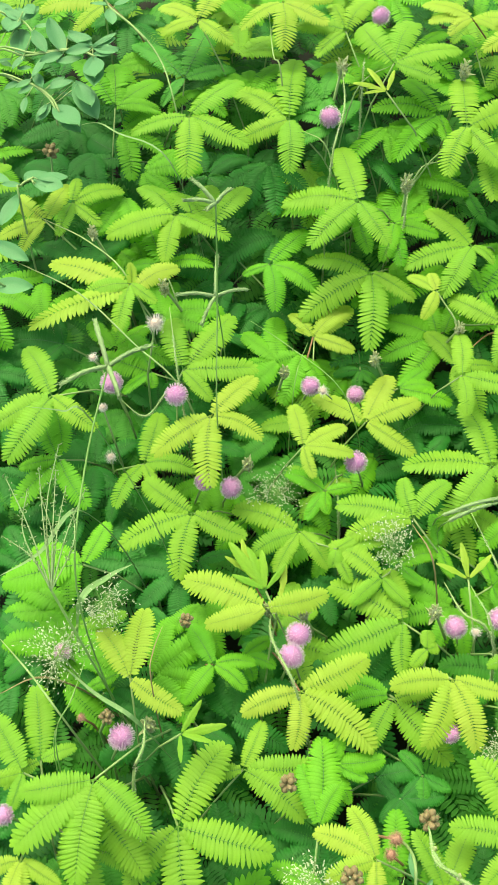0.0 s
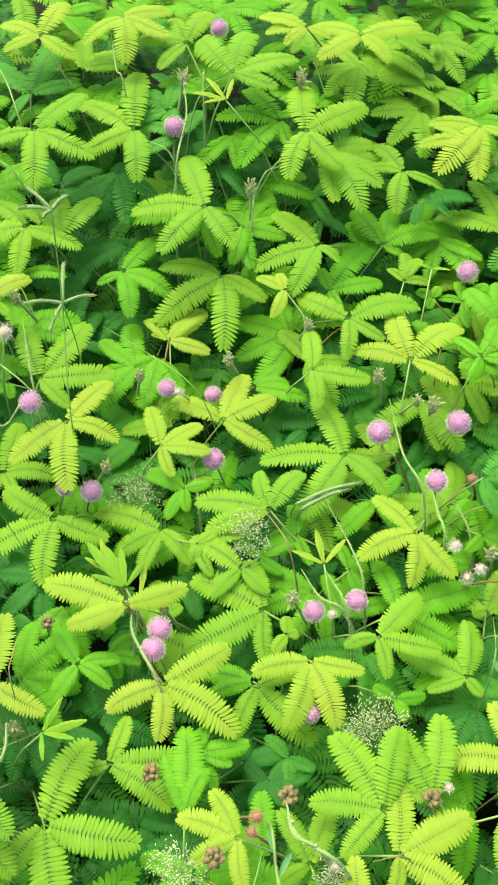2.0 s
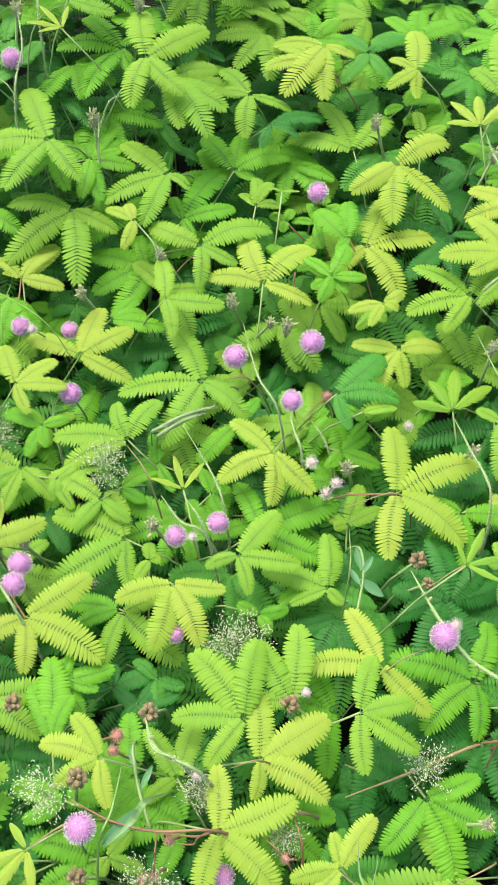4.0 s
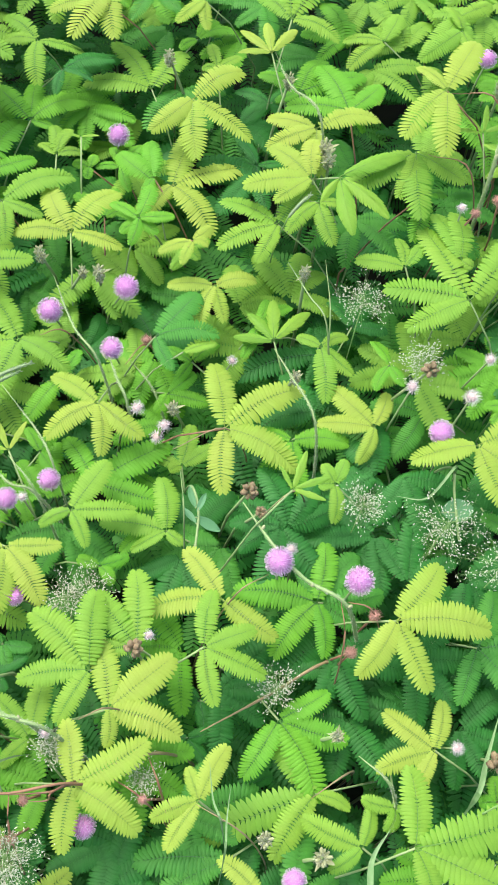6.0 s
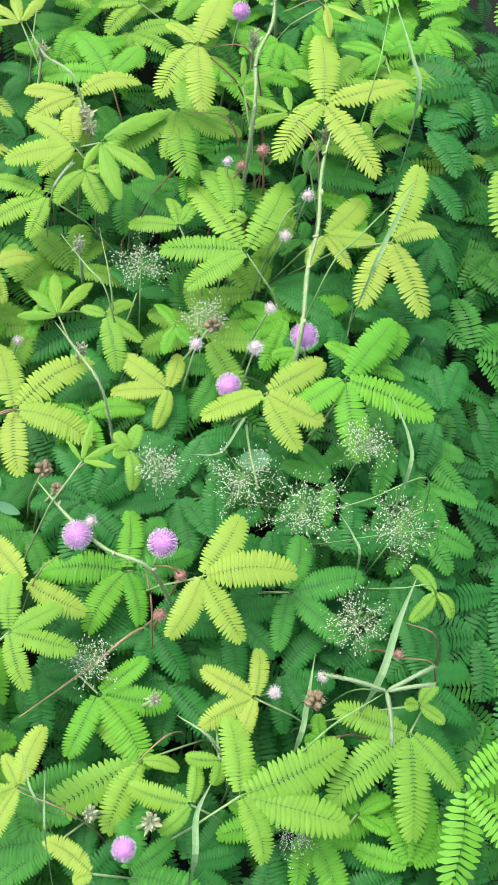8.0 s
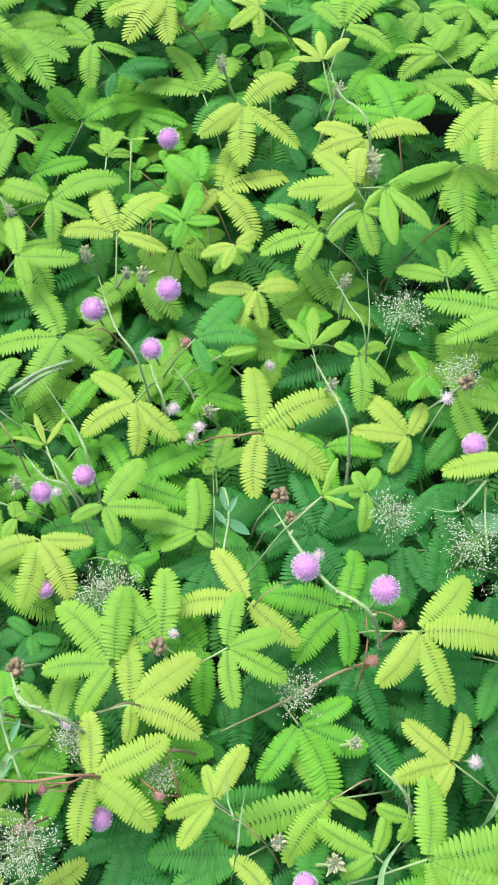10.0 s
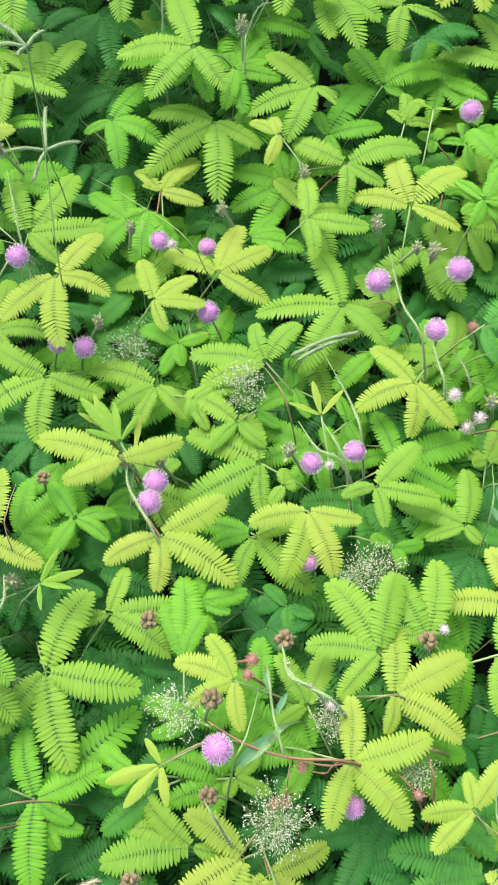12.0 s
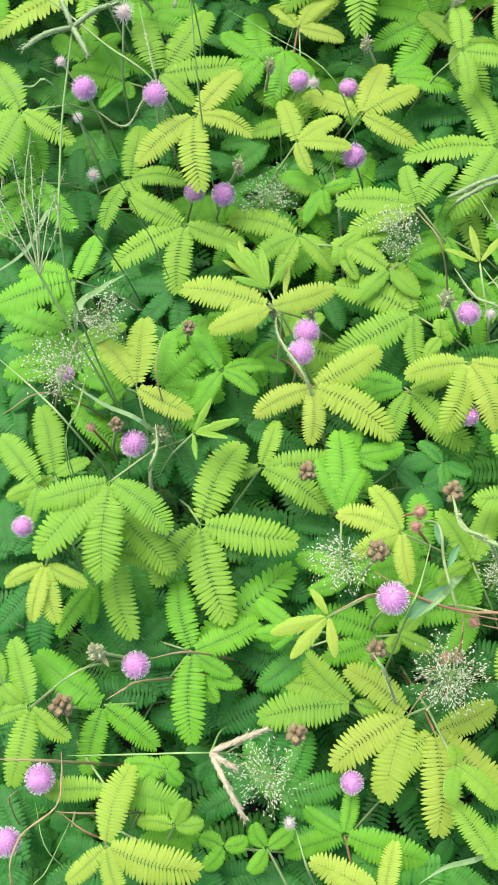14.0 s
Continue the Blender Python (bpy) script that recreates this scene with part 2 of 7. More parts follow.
def leaf(age, x, y, z, *pinnae):
    """A compound leaf: stalk from the ground up to x, y, z, where the pinnae spread: (azimuth, length in mm, pitch, style)."""
    styles = [p[3] if len(p) > 3 else "open" for p in pinnae]
    main = max(set(styles), key=styles.count)
    back = sum((Vector((math.cos(radians(p[0])), math.sin(radians(p[0])), 0)) for p in pinnae), Vector())
    back = -back.normalized() if back.length > 0.3 else Vector((rng.uniform(-1, 1), rng.uniform(-1, 1), 0)).normalized()
    foot = Vector((x, y, 0)) + back * 0.035 + Vector((rng.uniform(-0.015, 0.015), rng.uniform(-0.015, 0.015), 0))
    ob = thing("mimosa_leaf", foot, STYLE_LABEL.get(main, AGE_LABEL[age]), "leaf", "mimosa leaves")
    top = Vector((x, y, z)) - foot
    pts = [(0, 0, -0.004), back * 0.004 + Vector((0, 0, z * 0.35)), back * 0.006 + Vector((0, 0, z * 0.62)), top * 0.45 + Vector((0, 0, z * 0.42)), top]
    red = age in ("young", "mid") and rng.random() < 0.18
    part("petiole", mesh_of("petiole", *tube(pts, [0.0010, 0.0009, 0.0007, 0.0006, 0.0006], 6)), RED_STEM if red else GREEN_STEM, ob)
    for k, p in enumerate(pinnae):
        az, size, pitch = p[:3]
        st = styles[k]
        n = rng.randrange(len(PINNAE[st, age]))
        ln = size / 1000
        wd = (min(max(ln, 0.022), 0.053) if st in ("open", "cupped") else ln) * rng.uniform(0.95, 1.05)
        blade = part("pinna", PINNAE[st, age][n], None, ob)
        roll = rng.gauss(0, 7)
        blade.matrix_basis = Matrix.Translation(top + Vector((0, 0, 0.0004 * k))) @ pose(0, 0, 0, 0, -pitch, az) @ pose(0, 0, 0, roll) @ Matrix.Diagonal((ln, wd, wd, 1))
        part("midrib", MIDRIBS[st, age][n], None, blade)
    return ob


GAP = {}


def gap_leaf(age, x, y, z, *pinnae):
    """A lower leaf, half hidden, kept for the joined layer below the canopy."""
    for az, size, pitch in pinnae:
        ln = size / 1000
        GAP.setdefault(age, []).append(pose(x, y, z, 0, -pitch, az) @ pose(0, 0, 0, rng.gauss(0, 7)) @ Matrix.Scale(ln, 4))


def dandelion(rad, count, thick, tip, lo, r):
    """Thin filaments standing out of a ball, and their small tips. Returns two vertex and face lists."""
    fv, ff, tv, tf = [], [], [], []
    for k in range(count):
        zz = 1 - 2 * (k + 0.5) / count
        w = k * 2.39996
        q = math.sqrt(1 - zz * zz)
        d = Vector((q * math.cos(w), q * math.sin(w), zz)) + Vector([r.gauss(0, 0.07) for _ in range(3)])
        d.normalize()
        e = rad * r.uniform(lo, 1.0)
        a = d.orthogonal().normalized()
        b = d.cross(a)
        o = len(fv)
        sway = a * r.gauss(0, 0.04 * rad) + b * r.gauss(0, 0.04 * rad)
        for f_, t_ in ((0.25, 1.0), (0.65, 0.9), (1.0, 0.55)):
            for s in range(3):
                c = d * (e * f_) + sway * f_ * f_ + (a * math.cos(2.1 * s) + b * math.sin(2.1 * s)) * (thick * t_)
                fv.append(c)
        for j in (0, 3):
            for s in range(3):
                ff.append((o + j + s, o + j + (s + 1) % 3, o + j + 3 + (s + 1) % 3, o + j + 3 + s))
        c = d * (e * 1.0) + sway
        o = len(tv)
        tv += [c + a * tip, c + b * tip, c - a * tip, c - b * tip, c + d * tip * 1.2, c - d * tip]
        for s in range(4):
            tf += [(o + s, o + (s + 1) % 4, o + 4), (o + (s + 1) % 4, o + s, o + 5)]
    return fv, ff, tv, tf


def ball(rad, sub=2, bumps=0.0, seed=0):
    bm = bmesh.new()
    bmesh.ops.create_icosphere(bm, subdivisions=sub, radius=rad)
    for v in bm.verts:
        v.co *= 1 + bumps * noise.noise(v.co * (2.2 / rad) + Vector((seed, 0, 0)))
    for f_ in bm.faces:
        f_.smooth = True
    return bm


def mesh_from(bm, name, material):
    me = bpy.data.meshes.new(name)
    bm.to_mesh(me)
    bm.free()
    me.materials.append(material)
    return me


FLOWERS = []
for k in range(4):
    fv, ff, tv, tf = dandelion(1.0, 500, 0.019, 0.026, 0.86, rng)
    FLOWERS.append((mesh_of("filaments", fv, ff, PINK), mesh_of("anthers", tv, tf, PINK_TIP), mesh_from(ball(0.74, 2, 0.12, k), "core", PINK_CORE)))
FADED = []
for k in range(3):
    fv, ff, tv, tf = dandelion(1.0, 190, 0.016, 0.022, 0.55, rng)
    FADED.append((mesh_of("filaments", fv, ff, PALE), mesh_of("anthers", tv, tf, PALE), mesh_from(ball(0.45, 2, 0.2, k), "core", PALE_CORE)))


def stalked(name, x, y, z, label, category, group, stem, radius=0.0008, lean=0.02):
    """An empty on the ground with a bent stalk up to x, y, z. Returns it and the stalk's top in its own space."""
    foot = Vector((x + rng.uniform(-lean, lean), y + rng.uniform(-lean, lean) * 0.6 + 0.008, 0))
    ob = thing(name, foot, label, category, group)
    top = Vector((x, y, z)) - foot
    pts = [(0, 0, -0.004), (0, 0, z * 0.4), top * 0.35 + Vector((0, 0, z * 0.4)), top]
    part("stalk", mesh_of("stalk", *tube(pts, [radius * 1.25, radius * 1.1, radius * 0.95, radius * 0.8], 6)), stem, ob)
    return ob, top


def head(variants, ob, top, mm):
    fil, tips, core = variants
    turn = pose(0, 0, 0, rng.uniform(0, 360), rng.uniform(0, 360), rng.uniform(0, 360))
    m = Matrix.Translation(top) @ turn @ Matrix.Scale(mm / 2000, 4)
    for name, me in (("pompom", fil), ("pollen", tips), ("core", core)):
        part(name, me, None, ob).matrix_basis = m


def flower(x, y, z, mm):
    ob, top = stalked("mimosa_flower", x, y, z, "pink mimosa pompom flower in full bloom", "flower", "mimosa flowers", GREEN_STEM)
    head(rng.choice(FLOWERS), ob, top, mm * 1.03)


def faded_flower(x, y, z, mm):
    ob, top = stalked("faded_mimosa_flower", x, y, z, "faded whitish mimosa pompom flower past bloom", "flower", "faded mimosa flowers", GREEN_STEM)
    head(rng.choice(FADED), ob, top, mm * 1.08)


def cluster(ob, top, mm, name, material, count, shape, tall=1.0):
    """Small rounded pieces packed round the stalk's end."""
    rad = mm / 2000
    for k in range(count):
        zz = 1 - 1.7 * (k + 0.5) / count
        w = k * 2.4 + rng.uniform(-0.3, 0.3)
        q = math.sqrt(max(0.05, 1 - zz * zz))
        d = Vector((q * math.cos(w), q * math.sin(w), zz * tall))
        size = rad * rng.uniform(0.8, 1.15)
        m = Matrix.Translation(top + d * rad * 0.62) @ d.to_track_quat("Z", "Y").to_matrix().to_4x4() @ Matrix.Diagonal((size * shape[0], size * shape[1], size * shape[2], 1))
        part(name, rng.choice(material), None, ob).matrix_basis = m
    hv, hf, _, _ = dandelion(rad * 1.25, 90, 0.00011, 0.0001, 0.6, rng)
    part("bristle_coat", mesh_of("bristle_coat", hv, hf), GRASS_GREY, ob, "short pale bristles").location = top


POD = [mesh_from(ball(1, 2, 0.45, k), "pod", BROWN) for k in range(3)]
BUD = [mesh_from(ball(1, 1, 0.2, k), "bud", BUD_GREEN) for k in range(3)]
SPENT = []
for k in range(2):
    fv, ff, tv, tf = dandelion(1.0, 260, 0.022, 0.02, 0.55, rng)
    SPENT.append((mesh_of("dry_filaments", fv, ff, RED_BROWN), mesh_of("dry_anthers", tv, tf, PALE), mesh_from(ball(0.5, 2, 0.4, k), "core", RED_BROWN)))


def pods(x, y, z, mm):
    ob, top = stalked("seed_pod_cluster", x, y, z, "cluster of small brown dry mimosa seed pods", "seed pods", "seed pod clusters", GREEN_STEM, 0.0010)
    cluster(ob, top, mm, "pod", POD, 12, (0.32, 0.26, 0.42))


def lance(width, curl):
    """A narrow pointed bract, 1 long, along x, folded on its keel."""
    v, f = [], []
    for k in range(7):
        u = k / 6
        w = width * math.sin(math.pi * (0.08 + 0.92 * u)) ** 0.8
        z = curl * u * u
        v += [(u, -w, z + w * 0.5), (u, 0, z), (u, w, z + w * 0.5)]
    for k in range(6):
        for i in (0, 1):
            o = 3 * k + i
            f.append((o, o + 1, o + 4, o + 3))
    return v, f


BRACT = [mesh_of("bract", *lance(w, c), BUD_GREEN) for w, c in ((0.10, -0.1), (0.13, 0.15), (0.08, 0.3))]


def buds(x, y, z, mm):
    """Slender buds packed along the end of a shoot, with pointed bracts between them."""
    ob, top = stalked("flower_bud_cluster", x, y, z, "cluster of pale greenish-brown hairy mimosa flower buds", "flower buds", "flower bud clusters", GREEN_STEM, 0.0012)
    rad = mm / 2300
    for k in range(24):
        u = (k + 0.5) / 24
        w = k * 2.4 + rng.uniform(-0.4, 0.4)
        out = rad * (0.28 + 0.42 * math.sin(math.pi * min(1, u * 0.9 + 0.15)))
        at = top + Vector((out * math.cos(w), out * math.sin(w), rad * (1.5 - 3.6 * u)))
        d = Vector((math.cos(w) * 0.7, math.sin(w) * 0.7, rng.uniform(0.5, 1.1))).normalized()
        size = rad * rng.uniform(0.75, 1.15)
        part("bud", rng.choice(BUD), None, ob).matrix_basis = Matrix.Translation(at) @ d.to_track_quat("Z", "Y").to_matrix().to_4x4() @ Matrix.Diagonal((size * 0.19, size * 0.19, size * 0.42, 1))
    for k in range(5):
        w = 72 * k + rng.uniform(-25, 25)
        ln = rad * rng.uniform(1.3, 2.3)
        part("bract", rng.choice(BRACT), None, ob).matrix_basis = Matrix.Translation(top - Vector((0, 0, rad * rng.uniform(0.2, 2.0)))) @ pose(0, 0, 0, 0, -rng.uniform(15, 65), w) @ Matrix.Scale(ln, 4)
    hv, hf, _, _ = dandelion(rad * 1.3, 120, 0.00010, 0.0001, 0.6, rng)
    coat = part("bristle_coat", mesh_of("bristle_coat", hv, hf), SEED_WHITE, ob, "short pale bristles")
    coat.matrix_basis = Matrix.Translation(top - Vector((0, 0, rad * 0.4))) @ Matrix.Diagonal((0.9, 0.9, 1.7, 1))


def spent_head(x, y, z, mm):
    ob, top = stalked("spent_mimosa_flower", x, y, z, "dried reddish-brown mimosa flower head", "flower", "spent mimosa flowers", RED_STEM)
    fil, tips, core = rng.choice(SPENT)
    m = Matrix.Translation(top) @ pose(0, 0, 0, rng.uniform(0, 360), 0, rng.uniform(0, 360)) @ Matrix.Scale(mm / 2000, 4)
    for name, me in (("dry_pompom", fil), ("core", core)):
        part(name, me, None, ob).matrix_basis = m


# ---- ground ----
bm = bmesh.new()
edges = [-400, -60, -8, -2] + [-0.9 + 0.06 * k for k in range(31)] + [2, 8, 60, 400]
grid = [[bm.verts.new((x, y, 0.006 * noise.noise(Vector((x * 9, y * 9, 0))) if abs(x) < 1.5 and abs(y) < 1.5 else 0)) for y in edges] for x in edges]
for i in range(len(edges) - 1):
    for j in range(len(edges) - 1):
        bm.faces.new((grid[i][j], grid[i + 1][j], grid[i + 1][j + 1], grid[i][j + 1])).smooth = True
ground = new("ground", bpy.data.meshes.new("ground"))
bm.to_mesh(ground.data)
bm.free()
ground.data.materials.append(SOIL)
tagged(ground, "bare soil under dense weeds, colour darkened for shade", "ground", kind="structure")

# ---- mimosa leaves, each fixed where its pinnae spread ----
leaf("light", -0.191, 0.290, 0.223, (-168, 43, -9), (-92, 52, -11), (-28, 49, -10), (49, 54, -8))
leaf("light", -0.202, 0.231, 0.190, (132, 43, -8), (-24, 43, -10), (-100, 39, -10), (-166, 51, -9))
leaf("young", -0.293, 0.230, 0.189, (72, 41, -8), (-163, 35, -9), (-120, 29, -10), (131, 35, -8))
leaf("young", -0.227, 0.161, 0.197, (152, 69, -8), (35, 37, -9), (-162, 73, -8), (96, 19, 18, "cupped"))
leaf("cool", -0.199, 0.357, 0.197, (77, 81, -7), (22, 41, -9), (130, 66, -8), (-124, 30, -11))
leaf("young", -0.253, 0.400, 0.232, (176, 55, -9), (-135, 35, -10))
leaf("young", -0.186, 0.380, 0.230, (144, 38, -8), (-163, 30, -10), (-38, 34, -11), (68, 47, -8))
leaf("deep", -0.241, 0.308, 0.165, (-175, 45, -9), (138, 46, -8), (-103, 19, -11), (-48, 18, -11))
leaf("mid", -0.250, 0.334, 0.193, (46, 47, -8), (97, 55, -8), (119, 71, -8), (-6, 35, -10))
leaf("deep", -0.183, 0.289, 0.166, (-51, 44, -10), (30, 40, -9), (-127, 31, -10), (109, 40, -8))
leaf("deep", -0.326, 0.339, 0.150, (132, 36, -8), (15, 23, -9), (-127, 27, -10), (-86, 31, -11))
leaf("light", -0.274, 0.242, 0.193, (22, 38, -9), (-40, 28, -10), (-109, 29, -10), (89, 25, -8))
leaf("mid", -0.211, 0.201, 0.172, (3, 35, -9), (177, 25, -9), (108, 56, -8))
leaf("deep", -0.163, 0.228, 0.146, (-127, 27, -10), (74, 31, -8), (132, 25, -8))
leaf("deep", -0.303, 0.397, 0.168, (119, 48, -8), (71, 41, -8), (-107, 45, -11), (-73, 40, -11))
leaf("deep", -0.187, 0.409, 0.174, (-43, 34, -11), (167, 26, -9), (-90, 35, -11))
leaf("light", -0.122, 0.299, 0.208, (135, 58, -8), (84, 72, -8), (-91, 46, -11), (-160, 41, -10))
leaf("light", -0.076, 0.232, 0.196, (100, 61, -8), (174, 54, -9), (-136, 49, -10), (-61, 40, -10))
leaf("mid", -0.075, 0.243, 0.171, (-77, 33, -10), (-139, 24, -10), (176, 24, -9), (170, 66, -8))
leaf("light", -0.067, 0.201, 0.157, (158, 50, -9), (-147, 61, -9), (-95, 62, -9), (-35, 37, -10))
leaf("light", 0.003, 0.215, 0.166, (124, 50, -8), (-167, 50, -10), (-122, 47, -10), (-47, 21, -10))
leaf("mid", -0.014, 0.313, 0.195, (162, 51, -9), (-132, 50, -10), (-75, 29, -11), (117, 48, -8))
leaf("light", -0.048, 0.327, 0.230, (111, 52, -8), (67, 52, -8), (21, 53, -8), (-21, 35, -10))
leaf("young", 0.012, 0.377, 0.225, (174, 32, -9), (-144, 23, -11), (145, 41, -8), (-27, 22, -10))
leaf("young", -0.125, 0.393, 0.232, (-147, 38, -10), (-91, 45, -11), (-27, 39, -10), (13, 39, -9))
leaf("light", -0.079, 0.377, 0.218, (-138, 31, -11), (57, 45, -8), (103, 35, -8), (161, 39, -9))
leaf("deep", -0.065, 0.297, 0.169, (99, 68, -8), (107, 34, -8), (-54, 37, -10), (-137, 30, -10))
leaf("mid", -0.049, 0.238, 0.166, (-14, 33, -9), (-84, 36, -10), (-110, 34, -10), (19, 25, -9))
leaf("mid", -0.138, 0.210, 0.159, (-161, 21, -9), (-33, 41, -10), (-86, 39, -10), (52, 45, -8))
leaf("young", -0.055, 0.299, 0.230, (120, 25, 6, "folded"), (71, 20, 6, "folded"), (165, 24, 6, "folded"), (-166, 17, 6, "folded"))
leaf("deep", -0.139, 0.447, 0.176, (-112, 28, -11), (43, 28, -8), (-75, 37, -11))
leaf("deep", -0.092, 0.376, 0.177, (125, 28, -8), (-50, 29, -10), (-101, 31, -11))
leaf("mid", 0.017, 0.372, 0.202, (113, 19, -8), (36, 22, -8), (-144, 12, -11))
leaf("cool", 0.008, 0.279, 0.151, (40, 35, -8), (-172, 19, -10), (-66, 29, -10))
leaf("young", -0.175, 0.071, 0.185, (49, 43, -8), (-25, 36, -10), (-89, 48, -10), (-146, 44, -9))
leaf("light", -0.188, 0.020, 0.153, (139, 43, -8), (-157, 51, -9), (-100, 44, -10), (-23, 38, -9))
leaf("light", -0.221, 0.059, 0.147, (80, 43, -8), (-121, 35, -10), (-9, 36, -9), (-71, 23, -10))
leaf("light", -0.276, 0.089, 0.184, (119, 49, -8), (-154, 43, -9), (-122, 52, -10), (-37, 38, -10))
leaf("mid", -0.280, 0.097, 0.162, (-77, 36, -10), (-170, 25, -9), (45, 19, -9))
leaf("light", -0.196, 0.121, 0.162, (58, 60, -8), (6, 51, -9), (-49, 30, -10), (101, 47, -8))
leaf("mid", -0.218, 0.124, 0.155, (152, 41, -8), (-143, 24, -9), (-78, 12, -10), (114, 38, -8))
leaf("mid", -0.274, 0.058, 0.157, (-132, 43, -9), (110, 36, -8), (-57, 39, -10), (-172, 27, -9))
leaf("mid", -0.246, -0.028, 0.189, (69, 32, -9), (162, 35, -9), (-171, 49, -9), (-131, 18, -9))
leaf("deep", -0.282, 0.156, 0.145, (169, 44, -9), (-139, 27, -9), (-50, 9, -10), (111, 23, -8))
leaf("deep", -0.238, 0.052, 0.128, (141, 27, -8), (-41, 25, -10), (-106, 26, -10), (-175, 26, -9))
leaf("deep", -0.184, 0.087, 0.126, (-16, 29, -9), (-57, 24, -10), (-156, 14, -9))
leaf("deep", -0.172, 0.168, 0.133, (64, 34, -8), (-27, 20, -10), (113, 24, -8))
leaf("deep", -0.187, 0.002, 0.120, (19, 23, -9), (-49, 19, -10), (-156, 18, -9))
leaf("mid", -0.155, 0.032, 0.118, (-133, 30, -9), (-50, 22, -10), (113, 22, -8))
leaf("young", -0.076, 0.092, 0.138, (144, 42, -9), (64, 45, -8), (27, 43, -9), (-36, 40, -9))
leaf("young", -0.118, 0.060, 0.164, (101, 35, -8), (31, 33, -9), (-8, 33, -9), (-73, 23, -10))
leaf("young", -0.109, 0.156, 0.146, (126, 28, -8), (41, 35, -8), (-19, 31, -9))
leaf("young", -0.108, 0.157, 0.146, (166, 14, 15, "cupped"), (45, 39, -8))
leaf("light", -0.012, 0.137, 0.136, (0, 30, -9), (-71, 42, -10), (121, 36, -8), (-83, 27, -10))
leaf("light", -0.122, 0.013, 0.138, (155, 48, -9), (-156, 34, -9), (-120, 31, -9), (-54, 31, -9))
leaf("light", -0.053, 0.010, 0.161, (46, 37, -8), (164, 49, -9), (-166, 43, -9), (96, 30, -8))
leaf("mid", -0.017, 0.166, 0.129, (156, 45, -9), (-158, 43, -10), (-132, 51, -10), (60, 36, -8))
leaf("deep", -0.004, 0.103, 0.108, (173, 43, -9), (105, 54, -8), (-94, 14, -10), (109, 30, -8))
leaf("young", -0.024, -0.030, 0.161, (96, 23, 6, "folded"), (44, 21, 6, "folded"), (153, 21, 6, "folded"))
leaf("light", -0.105, 0.054, 0.113, (-128, 25, -10), (-92, 14, -10), (143, 33, -9), (23, 21, -9))
leaf("light", -0.100, -0.007, 0.156, (-106, 12, -10), (14, 32, -9), (-68, 23, -10), (33, 21, -9))
leaf("mid", -0.062, -0.011, 0.138, (19, 30, -9), (-38, 19, -9), (131, 22, -9))
leaf("light", -0.074, -0.027, 0.159, (140, 40, -9), (-46, 23, -9), (-141, 25, -10))
leaf("deep", -0.141, 0.177, 0.124, (132, 27, -8), (21, 20, -9), (-116, 21, -10))
leaf("cool", -0.075, 0.152, 0.109, (-173, 20, -9), (-43, 21, -10), (-98, 22, -10))
leaf("mid", -0.052, 0.122, 0.131, (4, 26, -9), (-14, 39, -9), (41, 31, -8))
leaf("cool", -0.134, 0.055, 0.099, (21, 16, -9), (132, 22, -9), (-51, 17, -10))
leaf("young", -0.214, -0.097, 0.196, (124, 37, -9), (83, 43, -9), (-31, 34, -9))
leaf("light", -0.225, -0.153, 0.218, (-173, 39, -9), (-141, 51, -9), (-98, 49, -9), (-46, 39, -9))
leaf("light", -0.229, -0.161, 0.195, (-51, 44, -9), (-115, 33, -9), (-153, 21, -9))
leaf("light", -0.187, -0.170, 0.186, (60, 50, -9), (-14, 51, -9), (-78, 53, -9), (-132, 39, -9))
leaf("light", -0.261, -0.136, 0.183, (102, 44, -9), (-144, 24, -9), (23, 20, -9))
leaf("young", -0.260, -0.188, 0.207, (-160, 23, -9), (-30, 23, -10), (-107, 28, -9), (-81, 29, -9))
leaf("mid", -0.172, -0.080, 0.165, (121, 30, -9), (2, 24, -9), (-129, 28, -9), (-40, 24, -9))
leaf("deep", -0.278, -0.066, 0.148, (137, 36, -8), (-139, 24, -9), (64, 25, -9), (-82, 23, -10))
leaf("light", -0.245, -0.066, 0.194, (18, 28, -9))
leaf("light", -0.185, -0.129, 0.207, (58, 20, 6, "folded"), (9, 24, 6, "folded"), (-17, 18, 6, "folded"), (-86, 15, 6, "folded"))
leaf("light", -0.266, -0.145, 0.196, (125, 39, -9), (-167, 18, -9), (-107, 20, -9))
leaf("deep", -0.202, -0.049, 0.140, (133, 18, -9), (46, 21, -9), (2, 19, -9))
leaf("deep", -0.237, -0.091, 0.149, (163, 16, -9), (-32, 19, -10), (129, 20, -9))
leaf("deep", -0.182, -0.110, 0.145, (-25, 23, -9), (-137, 34, -9), (-62, 23, -9))
leaf("young", -0.124, -0.099, 0.175, (29, 45, -9), (-161, 35, -9), (-99, 32, -9), (-39, 51, -9))
leaf("young", -0.040, -0.091, 0.167, (-176, 35, -9), (-117, 41, -9), (-76, 41, -9), (-13, 32, -9))
leaf("light", -0.071, -0.096, 0.146, (-117, 32, -9), (-48, 47, -9), (21, 28, -9))
leaf("light", -0.063, -0.052, 0.151, (148, 51, -9), (-160, 53, -9), (-92, 32, -10), (102, 37, -9))
leaf("light", -0.155, -0.139, 0.171, (5, 40, -9), (-39, 42, -9), (69, 29, -9), (-171, 26, -9))
leaf("young", -0.090, -0.189, 0.207, (156, 33, -9), (115, 28, -9), (-159, 27, -9), (-87, 25, -9))
leaf("mid", -0.107, -0.133, 0.166, (-8, 26, -9), (-70, 25, -9), (-123, 26, -9))
